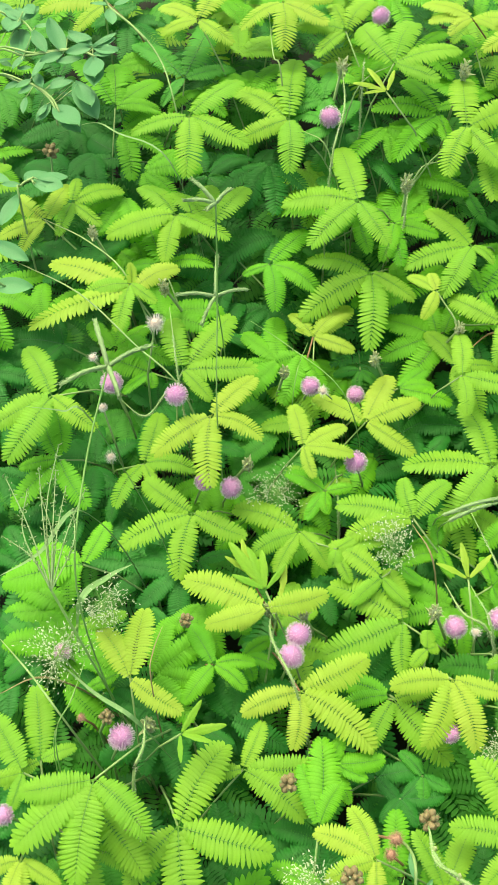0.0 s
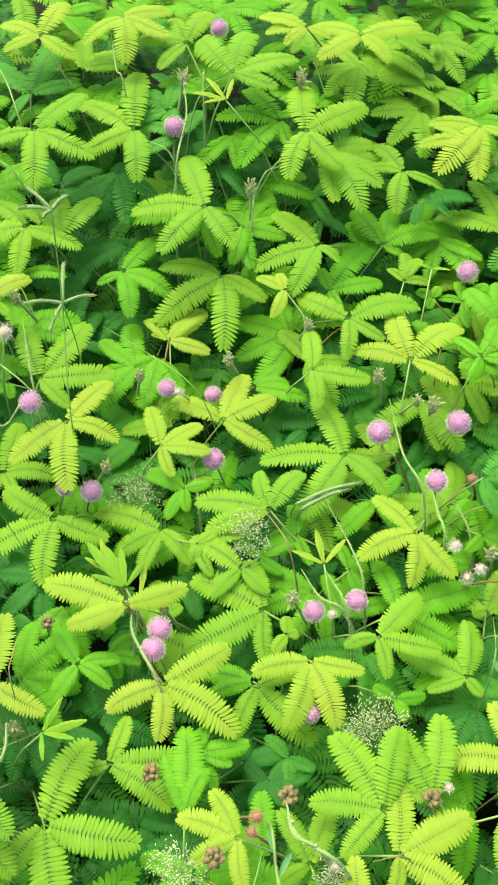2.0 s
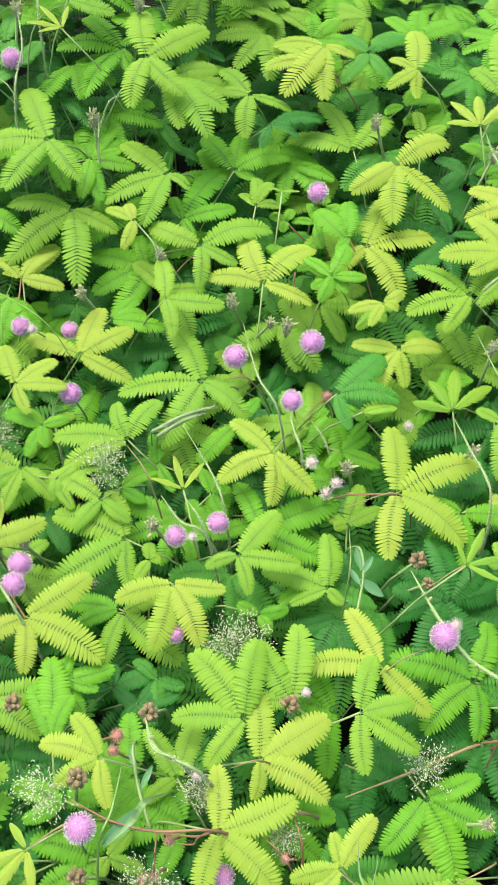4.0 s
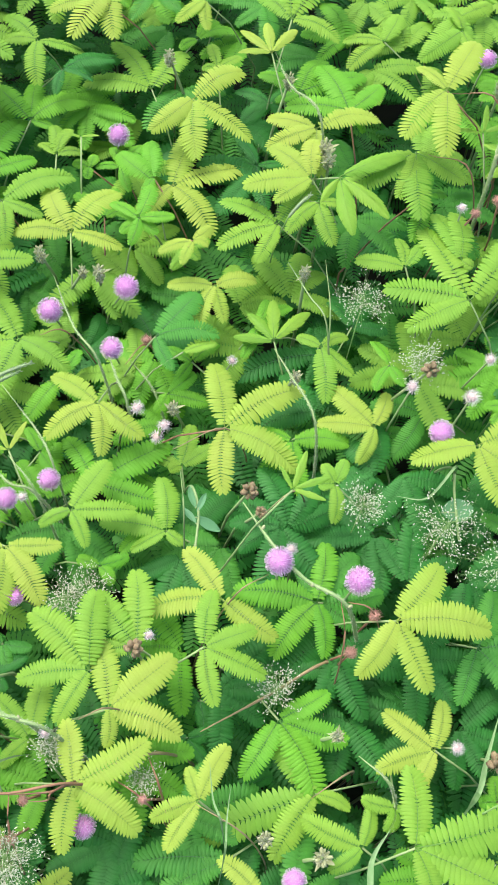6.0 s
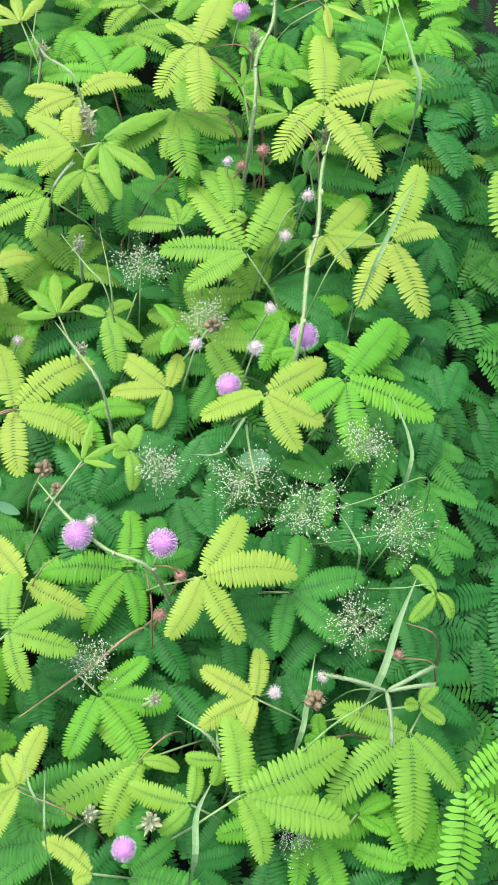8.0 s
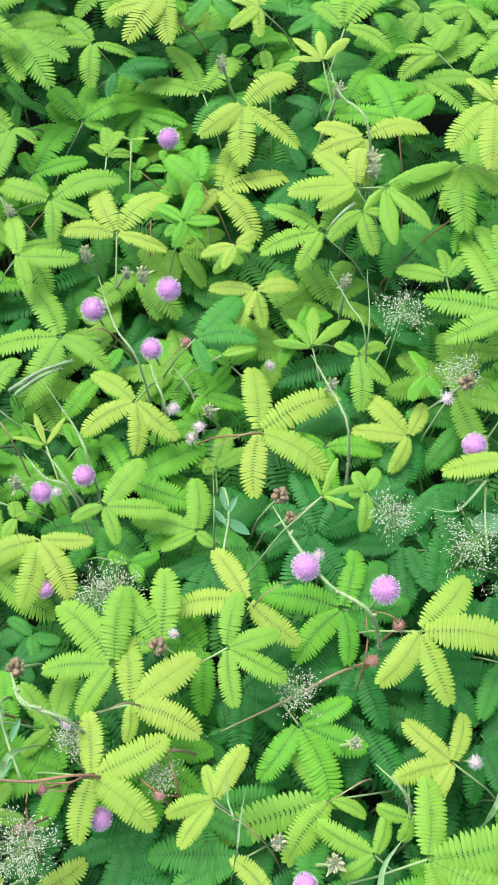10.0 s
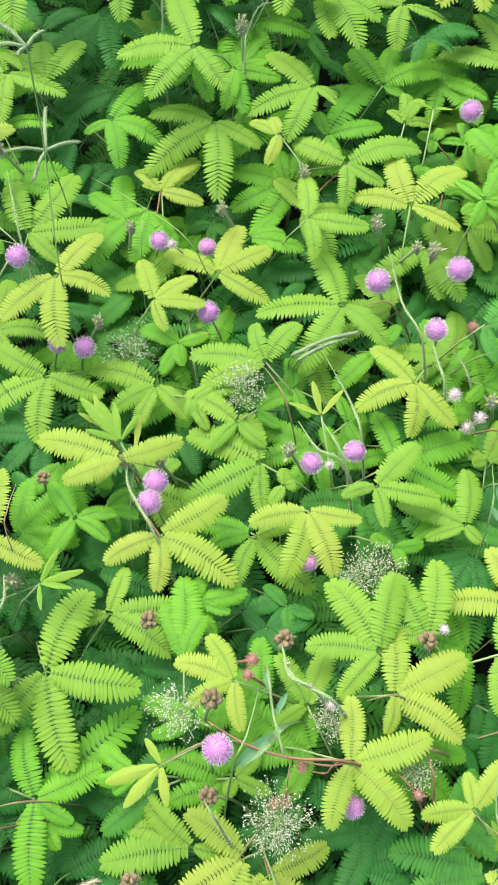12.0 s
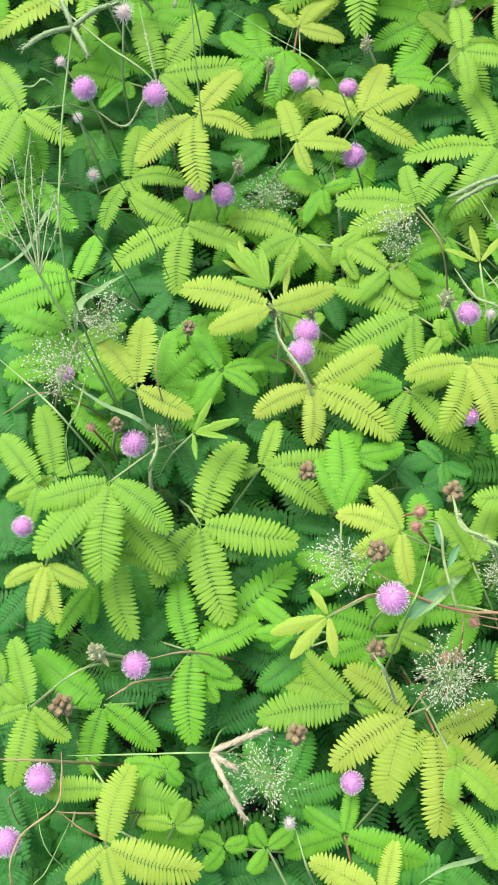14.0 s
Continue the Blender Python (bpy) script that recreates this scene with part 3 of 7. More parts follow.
leaf("mid", -0.116, -0.169, 0.177, (87, 48, -9), (106, 34, -9), (59, 27, -9))
leaf("deep", -0.083, -0.137, 0.139, (11, 29, -9), (83, 15, -9), (-47, 20, -9), (-168, 20, -9))
leaf("deep", -0.070, -0.149, 0.139, (41, 21, -9), (5, 25, -9), (-133, 17, -9), (-59, 17, -9))
leaf("light", -0.015, -0.180, 0.193, (117, 48, -9), (69, 46, -9), (168, 39, -9), (-139, 32, -9))
leaf("light", -0.054, -0.199, 0.170, (62, 36, -9), (-153, 21, -9), (114, 33, -9))
leaf("light", -0.051, -0.070, 0.156, (25, 7, -9), (-133, 14, -10), (84, 12, -9))
leaf("deep", -0.093, -0.086, 0.124, (2, 19, -9), (156, 16, -9), (-99, 16, -9))
leaf("mid", -0.107, -0.136, 0.167, (8, 29, -9), (67, 15, -9), (-23, 20, -9))
leaf("cool", -0.057, -0.137, 0.139, (131, 19, -9), (-23, 17, -9), (-94, 16, -9))
leaf("cool", -0.143, -0.068, 0.130, (140, 20, -9), (-91, 15, -10), (63, 26, -9))
leaf("light", -0.000, 0.280, 0.214, (85, 54, -8), (32, 59, -8), (-55, 40, -10), (-112, 44, -11))
leaf("light", 0.015, 0.277, 0.196, (12, 39, -9), (-37, 49, -10), (-69, 58, -10), (-87, 44, -11))
leaf("light", 0.076, 0.281, 0.167, (116, 39, -8), (-28, 35, -10), (-105, 39, -11), (163, 28, -9))
leaf("young", 0.138, 0.307, 0.182, (160, 40, -9), (-138, 56, -10), (-101, 49, -11), (-28, 25, -10))
leaf("young", 0.128, 0.294, 0.182, (174, 39, -9), (139, 32, -8))
leaf("mid", 0.055, 0.229, 0.146, (109, 45, -8), (70, 43, -8), (-30, 17, -10), (13, 47, -9))
leaf("mid", 0.010, 0.191, 0.144, (98, 25, -8), (48, 65, -8), (12, 42, -9), (-67, 18, -10))
leaf("light", 0.017, 0.153, 0.160, (11, 55, -9), (-102, 33, -10), (140, 42, -8), (-37, 30, -10))
leaf("young", 0.054, 0.115, 0.159, (158, 40, -9), (93, 46, -8), (32, 51, -8), (-32, 37, -9))
leaf("deep", 0.092, 0.286, 0.126, (12, 51, -9), (-49, 43, -10), (-130, 25, -10), (127, 39, -8))
leaf("light", -0.014, 0.110, 0.164, (-10, 41, -9), (-89, 29, -10), (88, 37, -8))
leaf("mid", -0.021, 0.165, 0.129, (151, 45, -9), (-162, 44, -9), (-95, 21, -10), (91, 31, -8))
leaf("light", 0.064, 0.191, 0.149, (123, 18, -8), (-9, 19, -9), (80, 30, -8), (50, 27, -8))
leaf("light", 0.083, 0.192, 0.160, (157, 16, 6, "folded"), (-18, 13, 6, "folded"))
leaf("young", -0.026, 0.172, 0.173, (-119, 24, -10), (140, 24, -8), (100, 17, -8))
leaf("deep", 0.045, 0.345, 0.162, (178, 19, -9), (31, 34, -8), (-121, 29, -11), (-38, 27, -10))
leaf("mid", 0.107, 0.177, 0.138, (160, 19, -9), (-89, 22, -10), (95, 21, -8), (38, 27, -8))
leaf("cool", 0.013, 0.263, 0.140, (115, 34, -8), (-35, 23, -10), (-108, 21, -11))
leaf("mid", 0.085, 0.182, 0.138, (134, 14, -9), (58, 14, -8), (-116, 10, -10))
leaf("mid", 0.083, 0.138, 0.136, (115, 33, -8), (1, 23, -9), (59, 30, -8))
leaf("young", 0.199, 0.267, 0.187, (133, 24, -8), (78, 49, -8), (-103, 26, -11), (-156, 29, -10))
leaf("young", 0.165, 0.191, 0.174, (23, 51, -8), (-53, 52, -10), (-105, 50, -10), (-158, 41, -10))
leaf("young", 0.134, 0.141, 0.150, (58, 56, -8), (6, 58, -9), (-73, 49, -10), (-143, 31, -10))
leaf("light", 0.252, 0.228, 0.192, (113, 36, -8), (70, 74, -7), (34, 79, -7), (-43, 39, -10))
leaf("young", 0.223, 0.193, 0.200, (114, 32, -5, "smooth"), (76, 32, -5, "smooth"), (35, 32, -5, "smooth"), (160, 24, -6, "smooth"))
leaf("young", 0.233, 0.129, 0.190, (141, 36, -9), (-2, 49, -8), (-104, 38, -10), (-176, 39, -10))
leaf("young", 0.210, 0.083, 0.200, (165, 46, -9), (-165, 31, -10), (113, 40, -8), (63, 36, -8))
leaf("light", 0.183, 0.068, 0.180, (130, 45, -9), (-177, 44, -10), (-137, 33, -10), (38, 47, -8))
leaf("light", 0.148, 0.235, 0.145, (101, 64, -8), (151, 53, -9), (44, 51, -8))
leaf("mid", 0.266, 0.146, 0.180, (92, 53, -8), (31, 41, -8), (152, 46, -9), (-82, 21, -10))
leaf("mid", 0.244, 0.183, 0.167, (125, 37, -9), (39, 43, -8), (-176, 20, -10), (8, 58, -8))
leaf("light", 0.325, 0.214, 0.166, (-158, 38, -11), (157, 32, -9), (48, 38, -8))
leaf("deep", 0.186, 0.351, 0.134, (141, 25, -9), (19, 42, -8), (-61, 36, -10), (-132, 38, -11))
leaf("light", 0.198, 0.231, 0.157, (166, 12, -9), (22, 24, -8), (82, 27, -8))
leaf("deep", 0.232, 0.205, 0.137, (133, 30, -9), (-158, 21, -10), (-84, 32, -10), (20, 32, -8))
leaf("light", 0.220, 0.065, 0.218, (-144, 22, -6, "smooth"), (-99, 43, -6, "smooth"), (-62, 42, -6, "smooth"), (7, 50, -5, "smooth"))
leaf("light", 0.210, 0.068, 0.193, (-91, 33, -10), (-152, 31, -10), (-17, 20, -9))
leaf("light", 0.128, 0.086, 0.152, (170, 23, -9), (-146, 21, -10), (13, 17, -9), (-72, 12, -10))
leaf("deep", 0.201, 0.149, 0.140, (145, 24, -9), (-5, 24, -9), (-106, 20, -10), (96, 29, -8))
leaf("deep", 0.244, 0.333, 0.136, (94, 27, -8), (20, 20, -8), (-122, 19, -11))
leaf("deep", 0.344, 0.295, 0.128, (43, 38, -8), (-115, 21, -11), (95, 41, -8))
leaf("mid", 0.195, 0.269, 0.150, (-167, 16, -10), (3, 34, -9), (35, 28, -8))
leaf("light", 0.001, 0.052, 0.147, (105, 54, -8), (175, 57, -9), (-132, 54, -10), (-51, 40, -10))
leaf("young", 0.036, -0.012, 0.156, (126, 38, -9), (-162, 40, -9), (-105, 36, -10), (-55, 37, -10))
leaf("light", 0.001, -0.079, 0.163, (41, 41, -9), (-15, 39, -9), (-86, 25, -10), (-170, 21, -9))
leaf("mid", 0.019, 0.024, 0.133, (-144, 37, -10), (46, 28, -8), (-55, 28, -10))
leaf("deep", 0.091, 0.050, 0.107, (106, 40, -8), (33, 66, -8), (-10, 52, -9), (-74, 33, -10))
leaf("mid", 0.020, -0.054, 0.135, (15, 58, -9), (-32, 45, -9), (104, 39, -9))
leaf("light", 0.052, -0.102, 0.144, (78, 39, -9), (151, 42, -9), (-169, 25, -9), (-54, 14, -9))
leaf("deep", -0.050, 0.101, 0.105, (20, 41, -9), (88, 21, -8), (-7, 24, -9))
leaf("mid", -0.036, 0.002, 0.137, (176, 18, -9), (95, 24, -8), (-69, 22, -10))
leaf("mid", -0.006, -0.025, 0.137, (38, 25, -9), (-71, 19, -10), (101, 21, -8))
leaf("cool", 0.044, 0.067, 0.107, (8, 19, -9), (107, 27, -8), (-78, 20, -10))
leaf("mid", 0.046, -0.047, 0.118, (-169, 18, -9), (30, 29, -9), (-46, 22, -9))
leaf("mid", 0.046, -0.094, 0.137, (152, 34, -9), (45, 16, -9), (-159, 26, -9))
leaf("young", 0.104, -0.056, 0.163, (79, 51, -8), (14, 62, -9), (-49, 52, -9), (-109, 43, -10))
leaf("young", 0.133, 0.048, 0.158, (157, 32, -9), (-6, 30, -9), (-94, 28, -10), (-126, 34, -10))
leaf("light", 0.159, 0.001, 0.149, (152, 27, -6, "smooth"), (109, 28, -5, "smooth"), (70, 34, -5, "smooth"), (25, 35, -5, "smooth"))
leaf("light", 0.185, -0.015, 0.155, (-106, 40, -10), (-60, 29, -9), (133, 18, -9), (5, 21, -9))
leaf("young", 0.197, -0.079, 0.153, (154, 37, -9), (110, 40, -9), (-136, 28, -10), (49, 29, -8))
leaf("deep", 0.190, -0.007, 0.129, (178, 60, -9), (-130, 24, -10), (-47, 11, -9))
leaf("mid", 0.144, -0.071, 0.151, (-19, 38, -9), (-147, 32, -10), (140, 24, -9), (-99, 38, -10))
leaf("light", 0.116, -0.126, 0.216, (98, 15, 6, "folded"), (51, 24, 6, "folded"), (-1, 22, 6, "folded"), (-41, 19, 6, "folded"))
leaf("light", 0.077, -0.056, 0.125, (135, 20, -9), (60, 33, -8), (18, 28, -9), (-173, 9, -9))
leaf("light", 0.149, -0.119, 0.184, (-114, 24, -10), (164, 10, -9), (47, 19, -8), (94, 15, -9))
leaf("deep", 0.093, -0.085, 0.111, (-51, 33, -9), (101, 13, -9), (-72, 26, -9), (128, 28, -9))
leaf("deep", 0.192, -0.119, 0.139, (128, 27, -9), (23, 23, -8), (-159, 20, -10), (-69, 19, -9))
leaf("deep", 0.223, 0.013, 0.141, (129, 20, -9), (28, 27, -8), (-70, 21, -10), (-123, 17, -10))
leaf("mid", 0.106, 0.011, 0.132, (126, 22, -9), (22, 25, -9), (-144, 20, -10))
leaf("mid", 0.084, -0.006, 0.130, (-28, 28, -9), (26, 26, -9), (-144, 16, -10))
leaf("mid", 0.155, 0.019, 0.142, (-135, 26, -10), (17, 30, -8), (56, 24, -8))
leaf("mid", 0.218, -0.047, 0.167, (-138, 20, -10), (-71, 17, -10), (100, 22, -9))
leaf("young", -0.011, -0.202, 0.192, (83, 39, -9), (22, 45, -9), (-40, 41, -9), (-112, 20, -9))
leaf("young", -0.038, -0.233, 0.199, (82, 34, -9), (13, 44, -9), (-54, 41, -9), (-115, 33, -9))
leaf("young", 0.065, -0.162, 0.178, (105, 39, -9), (170, 46, -9), (-53, 38, -9))
leaf("light", 0.045, -0.188, 0.195, (61, 34, -9), (3, 31, -9), (-42, 37, -9), (-97, 32, -9))
leaf("mid", 0.119, -0.176, 0.160, (152, 50, -9), (61, 40, -9), (-104, 33, -9), (-148, 42, -9))
leaf("young", 0.147, -0.208, 0.198, (32, 46, -9), (-23, 55, -9), (-85, 42, -9), (-147, 38, -9))
leaf("light", 0.012, -0.174, 0.186, (74, 46, -9), (107, 40, -9), (172, 28, -9))
leaf("mid", 0.008, -0.111, 0.145, (-76, 14, -9), (138, 15, -9), (5, 19, -9))
leaf("young", 0.018, -0.260, 0.195, (42, 32, -9), (90, 18, -9), (-179, 26, -9), (-143, 29, -9))
leaf("light", 0.079, -0.274, 0.163, (103, 44, -9), (-178, 65, -9), (-143, 41, -9), (-42, 21, -9))
leaf("mid", 0.074, -0.232, 0.165, (-143, 37, -9), (-85, 49, -9), (-33, 41, -9), (11, 34, -9))
leaf("deep", 0.039, -0.204, 0.142, (158, 23, -9), (-101, 17, -9), (122, 17, -9))
leaf("deep", 0.026, -0.222, 0.145, (169, 19, -9), (-71, 20, -9), (0, 13, -9))
leaf("deep", 0.050, -0.256, 0.141, (2, 15, -9), (-142, 11, -9), (57, 10, -9))
leaf("young", 0.146, -0.275, 0.174, (120, 34, -9), (56, 29, -9), (179, 34, -9), (-138, 27, -9))
leaf("light", 0.110, -0.316, 0.202, (70, 41, -9), (-3, 63, -9), (-42, 59, -9), (-99, 34, -9))
leaf("light", 0.112, -0.295, 0.184, (143, 18, -9), (-137, 13, -9), (-33, 20, -9))
leaf("light", 0.208, -0.331, 0.184, (131, 43, -9), (-169, 58, -9), (-120, 55, -9), (-75, 40, -9))
leaf("deep", 0.199, -0.226, 0.144, (-12, 56, -9), (-65, 50, -9), (-125, 39, -9), (48, 19, -9))
leaf("light", 0.221, -0.321, 0.183, (153, 8, -10), (14, 16, -9), (-60, 17, -9))
leaf("mid", 0.170, -0.310, 0.164, (163, 10, -9), (66, 14, -9), (-75, 10, -9))
leaf("mid", 0.166, -0.352, 0.167, (-55, 21, -9), (102, 12, -9), (-8, 21, -9))
leaf("deep", 0.151, -0.244, 0.140, (129, 18, -9), (-30, 15, -9), (-150, 19, -9))
leaf("deep", 0.249, -0.267, 0.140, (118, 17, -9), (-60, 18, -9), (-145, 17, -10))
leaf("light", 0.264, -0.273, 0.185, (-163, 23, -10), (99, 21, -9), (-93, 17, -9))
leaf("young", 0.032, -0.313, 0.199, (119, 29, -9), (179, 10, -9))
leaf("deep", 0.011, -0.277, 0.144, (169, 37, -9), (-95, 21, -9), (135, 14, -9))
leaf("light", 0.089, -0.307, 0.184, (133, 34, -9), (-168, 21, -9), (56, 22, -9))
leaf("young", 0.302, 0.094, 0.242, (43, 60, -8), (-113, 49, -11), (-149, 47, -11), (109, 28, -8))
leaf("young", 0.368, 0.037, 0.219, (60, 73, -8), (1, 73, -8), (-83, 64, -9), (-152, 56, -10))
leaf("light", 0.349, 0.045, 0.210, (126, 34, -6, "smooth"), (179, 32, -6, "smooth"), (5, 32, -5, "smooth"), (67, 24, -5, "smooth"))
leaf("light", 0.333, 0.081, 0.207, (162, 23, 6, "folded"), (114, 21, 6, "folded"), (60, 23, 6, "folded"), (-2, 24, 6, "folded"))
leaf("young", 0.418, 0.116, 0.217, (53, 31, 7, "folded"), (-60, 32, 6, "folded"), (-118, 36, 5, "folded"))
leaf("light", 0.274, -0.032, 0.195, (92, 67, -8), (38, 72, -8), (148, 56, -9), (-174, 47, -10))
leaf("young", 0.332, -0.038, 0.188, (24, 47, -8), (-146, 26, -10), (-83, 28, -10), (-25, 35, -9))
leaf("young", 0.360, -0.068, 0.203, (41, 78, -7), (-142, 52, -10), (-97, 56, -10), (-8, 36, -8))
leaf("light", 0.371, 0.187, 0.190, (-163, 42, -11), (-87, 32, -11), (91, 29, -8))
leaf("deep", 0.433, 0.158, 0.155, (-139, 38, -11), (115, 41, -9), (24, 59, -8), (-70, 24, -10))
leaf("mid", 0.458, 0.084, 0.185, (132, 34, -9), (-162, 31, -11), (34, 49, -8), (-6, 34, -8))
leaf("mid", 0.425, 0.033, 0.183, (8, 38, -8), (127, 7, -9), (-48, 21, -9))
leaf("light", 0.281, -0.003, 0.196, (72, 43, -8), (-47, 9, -9), (90, 43, -8))
leaf("cool", 0.362, 0.029, 0.160, (-147, 29, -10), (-29, 54, -9), (49, 27, -8), (-5, 37, -8))
leaf("cool", 0.448, 0.111, 0.159, (64, 41, -8), (-100, 32, -10), (26, 39, -8))
leaf("deep", 0.442, 0.017, 0.154, (117, 21, -9), (17, 24, -8), (-147, 24, -11))
leaf("mid", 0.283, 0.057, 0.189, (-125, 38, -10), (57, 22, -8), (-13, 16, -9))
leaf("cool", 0.336, -0.013, 0.150, (43, 17, -8), (-168, 20, -10), (-58, 19, -9))
leaf("young", 0.231, -0.129, 0.205, (173, 41, -10), (8, 47, -8), (-87, 40, -10), (-51, 39, -9))
leaf("mid", 0.280, -0.140, 0.202, (25, 62, -8), (-174, 46, -10), (-107, 52, -10), (-46, 60, -9))
leaf("mid", 0.306, -0.132, 0.181, (111, 32, -9), (25, 47, -8), (-38, 26, -9))
leaf("cool", 0.237, -0.074, 0.139, (149, 36, -9), (-146, 39, -10), (114, 20, -9))
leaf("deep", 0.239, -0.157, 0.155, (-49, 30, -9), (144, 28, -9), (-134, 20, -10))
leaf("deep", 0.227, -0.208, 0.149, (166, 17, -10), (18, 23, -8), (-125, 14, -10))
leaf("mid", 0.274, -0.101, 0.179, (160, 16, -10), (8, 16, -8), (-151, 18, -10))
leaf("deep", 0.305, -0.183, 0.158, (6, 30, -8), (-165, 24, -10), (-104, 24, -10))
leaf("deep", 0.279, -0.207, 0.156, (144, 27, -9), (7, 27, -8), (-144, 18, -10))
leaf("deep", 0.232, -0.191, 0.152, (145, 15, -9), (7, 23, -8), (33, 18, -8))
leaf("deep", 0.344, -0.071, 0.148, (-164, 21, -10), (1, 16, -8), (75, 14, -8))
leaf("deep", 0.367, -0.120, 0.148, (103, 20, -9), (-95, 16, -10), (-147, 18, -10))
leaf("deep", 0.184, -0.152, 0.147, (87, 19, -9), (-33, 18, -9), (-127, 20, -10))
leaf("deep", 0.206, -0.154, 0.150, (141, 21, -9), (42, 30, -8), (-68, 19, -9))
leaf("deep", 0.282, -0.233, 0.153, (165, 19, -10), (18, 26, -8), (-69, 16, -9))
leaf("light", -0.274, -0.252, 0.187, (106, 37, -9), (-41, 25, -9), (-108, 38, -9), (-165, 23, -9))
leaf("mid", -0.196, -0.231, 0.175, (98, 38, -9), (21, 37, -9), (-94, 45, -9), (-34, 23, -9))
leaf("mid", -0.243, -0.252, 0.167, (140, 47, -9), (-42, 35, -9), (-108, 35, -9), (158, 19, -9))
leaf("young", -0.237, -0.316, 0.199, (69, 37, -9), (-18, 45, -9), (-144, 24, -9), (-74, 25, -9))
leaf("light", -0.238, -0.292, 0.186, (179, 32, -9), (-19, 37, -9), (-32, 15, -9))
leaf("deep", -0.267, -0.308, 0.141, (162, 12, -9), (-5, 12, -9), (-116, 13, -9))
leaf("mid", -0.213, -0.285, 0.166, (168, 23, -9), (49, 7, -9), (-42, 10, -9))
leaf("mid", -0.191, -0.242, 0.170, (-70, 15, -9), (-18, 19, -9), (-76, 9, -9))
leaf("light", -0.208, -0.310, 0.186, (172, 18, -9), (1, 14, -9), (54, 13, -9))
leaf("deep", -0.195, -0.283, 0.141, (150, 15, -9), (-83, 15, -9), (-130, 11, -9))
leaf("mid", -0.188, -0.322, 0.165, (157, 13, -9), (15, 12, -9), (-142, 14, -9))
leaf("deep", -0.288, -0.207, 0.148, (-122, 11, -9), (-20, 12, -10), (50, 13, -9))
leaf("light", -0.287, -0.240, 0.189, (111, 20, -9), (-108, 18, -9), (-44, 14, -10))
leaf("young", -0.128, -0.226, 0.215, (-170, 28, -6, "smooth"), (-138, 26, -6, "smooth"), (-87, 19, -6, "smooth"), (118, 15, -6, "smooth"))
leaf("young", -0.094, -0.269, 0.165, (139, 39, -9), (-151, 47, -9), (-111, 44, -9))
leaf("young", -0.083, -0.278, 0.164, (20, 34, -9), (-139, 42, -9), (-96, 49, -9), (-44, 45, -9))
leaf("light", -0.120, -0.261, 0.159, (159, 37, -9), (-176, 50, -9), (129, 37, -9), (-16, 15, -9))
leaf("mid", -0.131, -0.321, 0.159, (-166, 31, -9), (-21, 42, -9), (76, 23, -9), (142, 23, -9))
leaf("young", -0.117, -0.348, 0.187, (70, 26, -9), (150, 37, -9), (149, 28, -9))
leaf("light", -0.063, -0.340, 0.176, (127, 13, -9), (119, 34, -9), (67, 25, -9))
leaf("mid", -0.168, -0.324, 0.163, (114, 13, -9), (33, 16, -9), (-135, 14, -9))
leaf("deep", -0.147, -0.252, 0.145, (166, 21, -9), (-153, 12, -9), (44, 17, -9))
leaf("mid", -0.145, -0.224, 0.176, (137, 24, -9), (-178, 20, -9), (-142, 15, -9))
leaf("light", -0.095, -0.231, 0.169, (39, 18, -9), (-27, 20, -9), (-115, 10, -9))
leaf("deep", -0.064, -0.294, 0.139, (43, 21, -9), (109, 10, -9), (-83, 12, -9))
leaf("light", -0.077, -0.294, 0.184, (-102, 18, -9), (-50, 27, -9), (100, 9, -9))
leaf("deep", -0.078, -0.328, 0.132, (121, 14, -9), (6, 16, -9), (-128, 18, -9))
leaf("deep", -0.093, -0.303, 0.136, (-134, 15, -9), (68, 13, -9))
leaf("young", -0.142, -0.054, 0.183, (156, 54, -9), (-168, 36, -9), (17, 38, -9), (-142, 20, -9))
leaf("young", -0.152, -0.030, 0.177, (144, 17, 6, "folded"), (101, 21, 6, "folded"), (45, 14, 6, "folded"))
leaf("young", -0.134, -0.047, 0.179, (80, 21, 6, "folded"))
leaf("light", 0.379, 0.205, 0.185, (-148, 50, -11), (-103, 49, -11), (16, 33, -8))
leaf("light", 0.280, 0.076, 0.210, (-170, 60, -9), (-131, 38, -10), (-49, 39, -9), (-107, 51, -10))
leaf("light", 0.246, 0.005, 0.192, (148, 33, -9), (79, 25, -8), (39, 24, -8))
leaf("light", 0.423, 0.174, 0.197, (-103, 26, -11), (89, 20, -8), (-63, 24, -10))
leaf("light", -0.142, -0.043, 0.182, (126, 36, 6, "folded"), (112, 28, 6, "folded"), (95, 24, 6, "folded"), (51, 19, 6, "folded"), (156, 21, 6, "folded"))

leaf("cool", 0.083, 0.018, 0.165, (36, 48, -9), (-13, 42, -9), (-81, 26, -9))
leaf("cool", 0.195, -0.231, 0.165, (-12, 49, -9), (-68, 44, -9), (-130, 35, -9), (49, 39, -9))
leaf("cool", 0.255, -0.181, 0.160, (128, 33, -9), (97, 34, -9), (-124, 29, -9))
leaf("cool", -0.273, -0.064, 0.150, (144, 33, -9), (-160, 26, -9), (122, 27, -9))
leaf("cool", -0.191, -0.094, 0.150, (86, 43, -9), (60, 40, -9), (111, 33, -9))
leaf("mid", -0.225, -0.084, 0.165, (155, 31, -9), (-156, 21, -9), (133, 34, -9))
leaf("mid", -0.105, 0.035, 0.150, (148, 30, -9), (-124, 23, -9), (-86, 16, -9), (14, 18, -9))
leaf("mid", -0.157, -0.071, 0.150, (31, 22, -9), (-17, 21, -9), (-66, 16, -9))
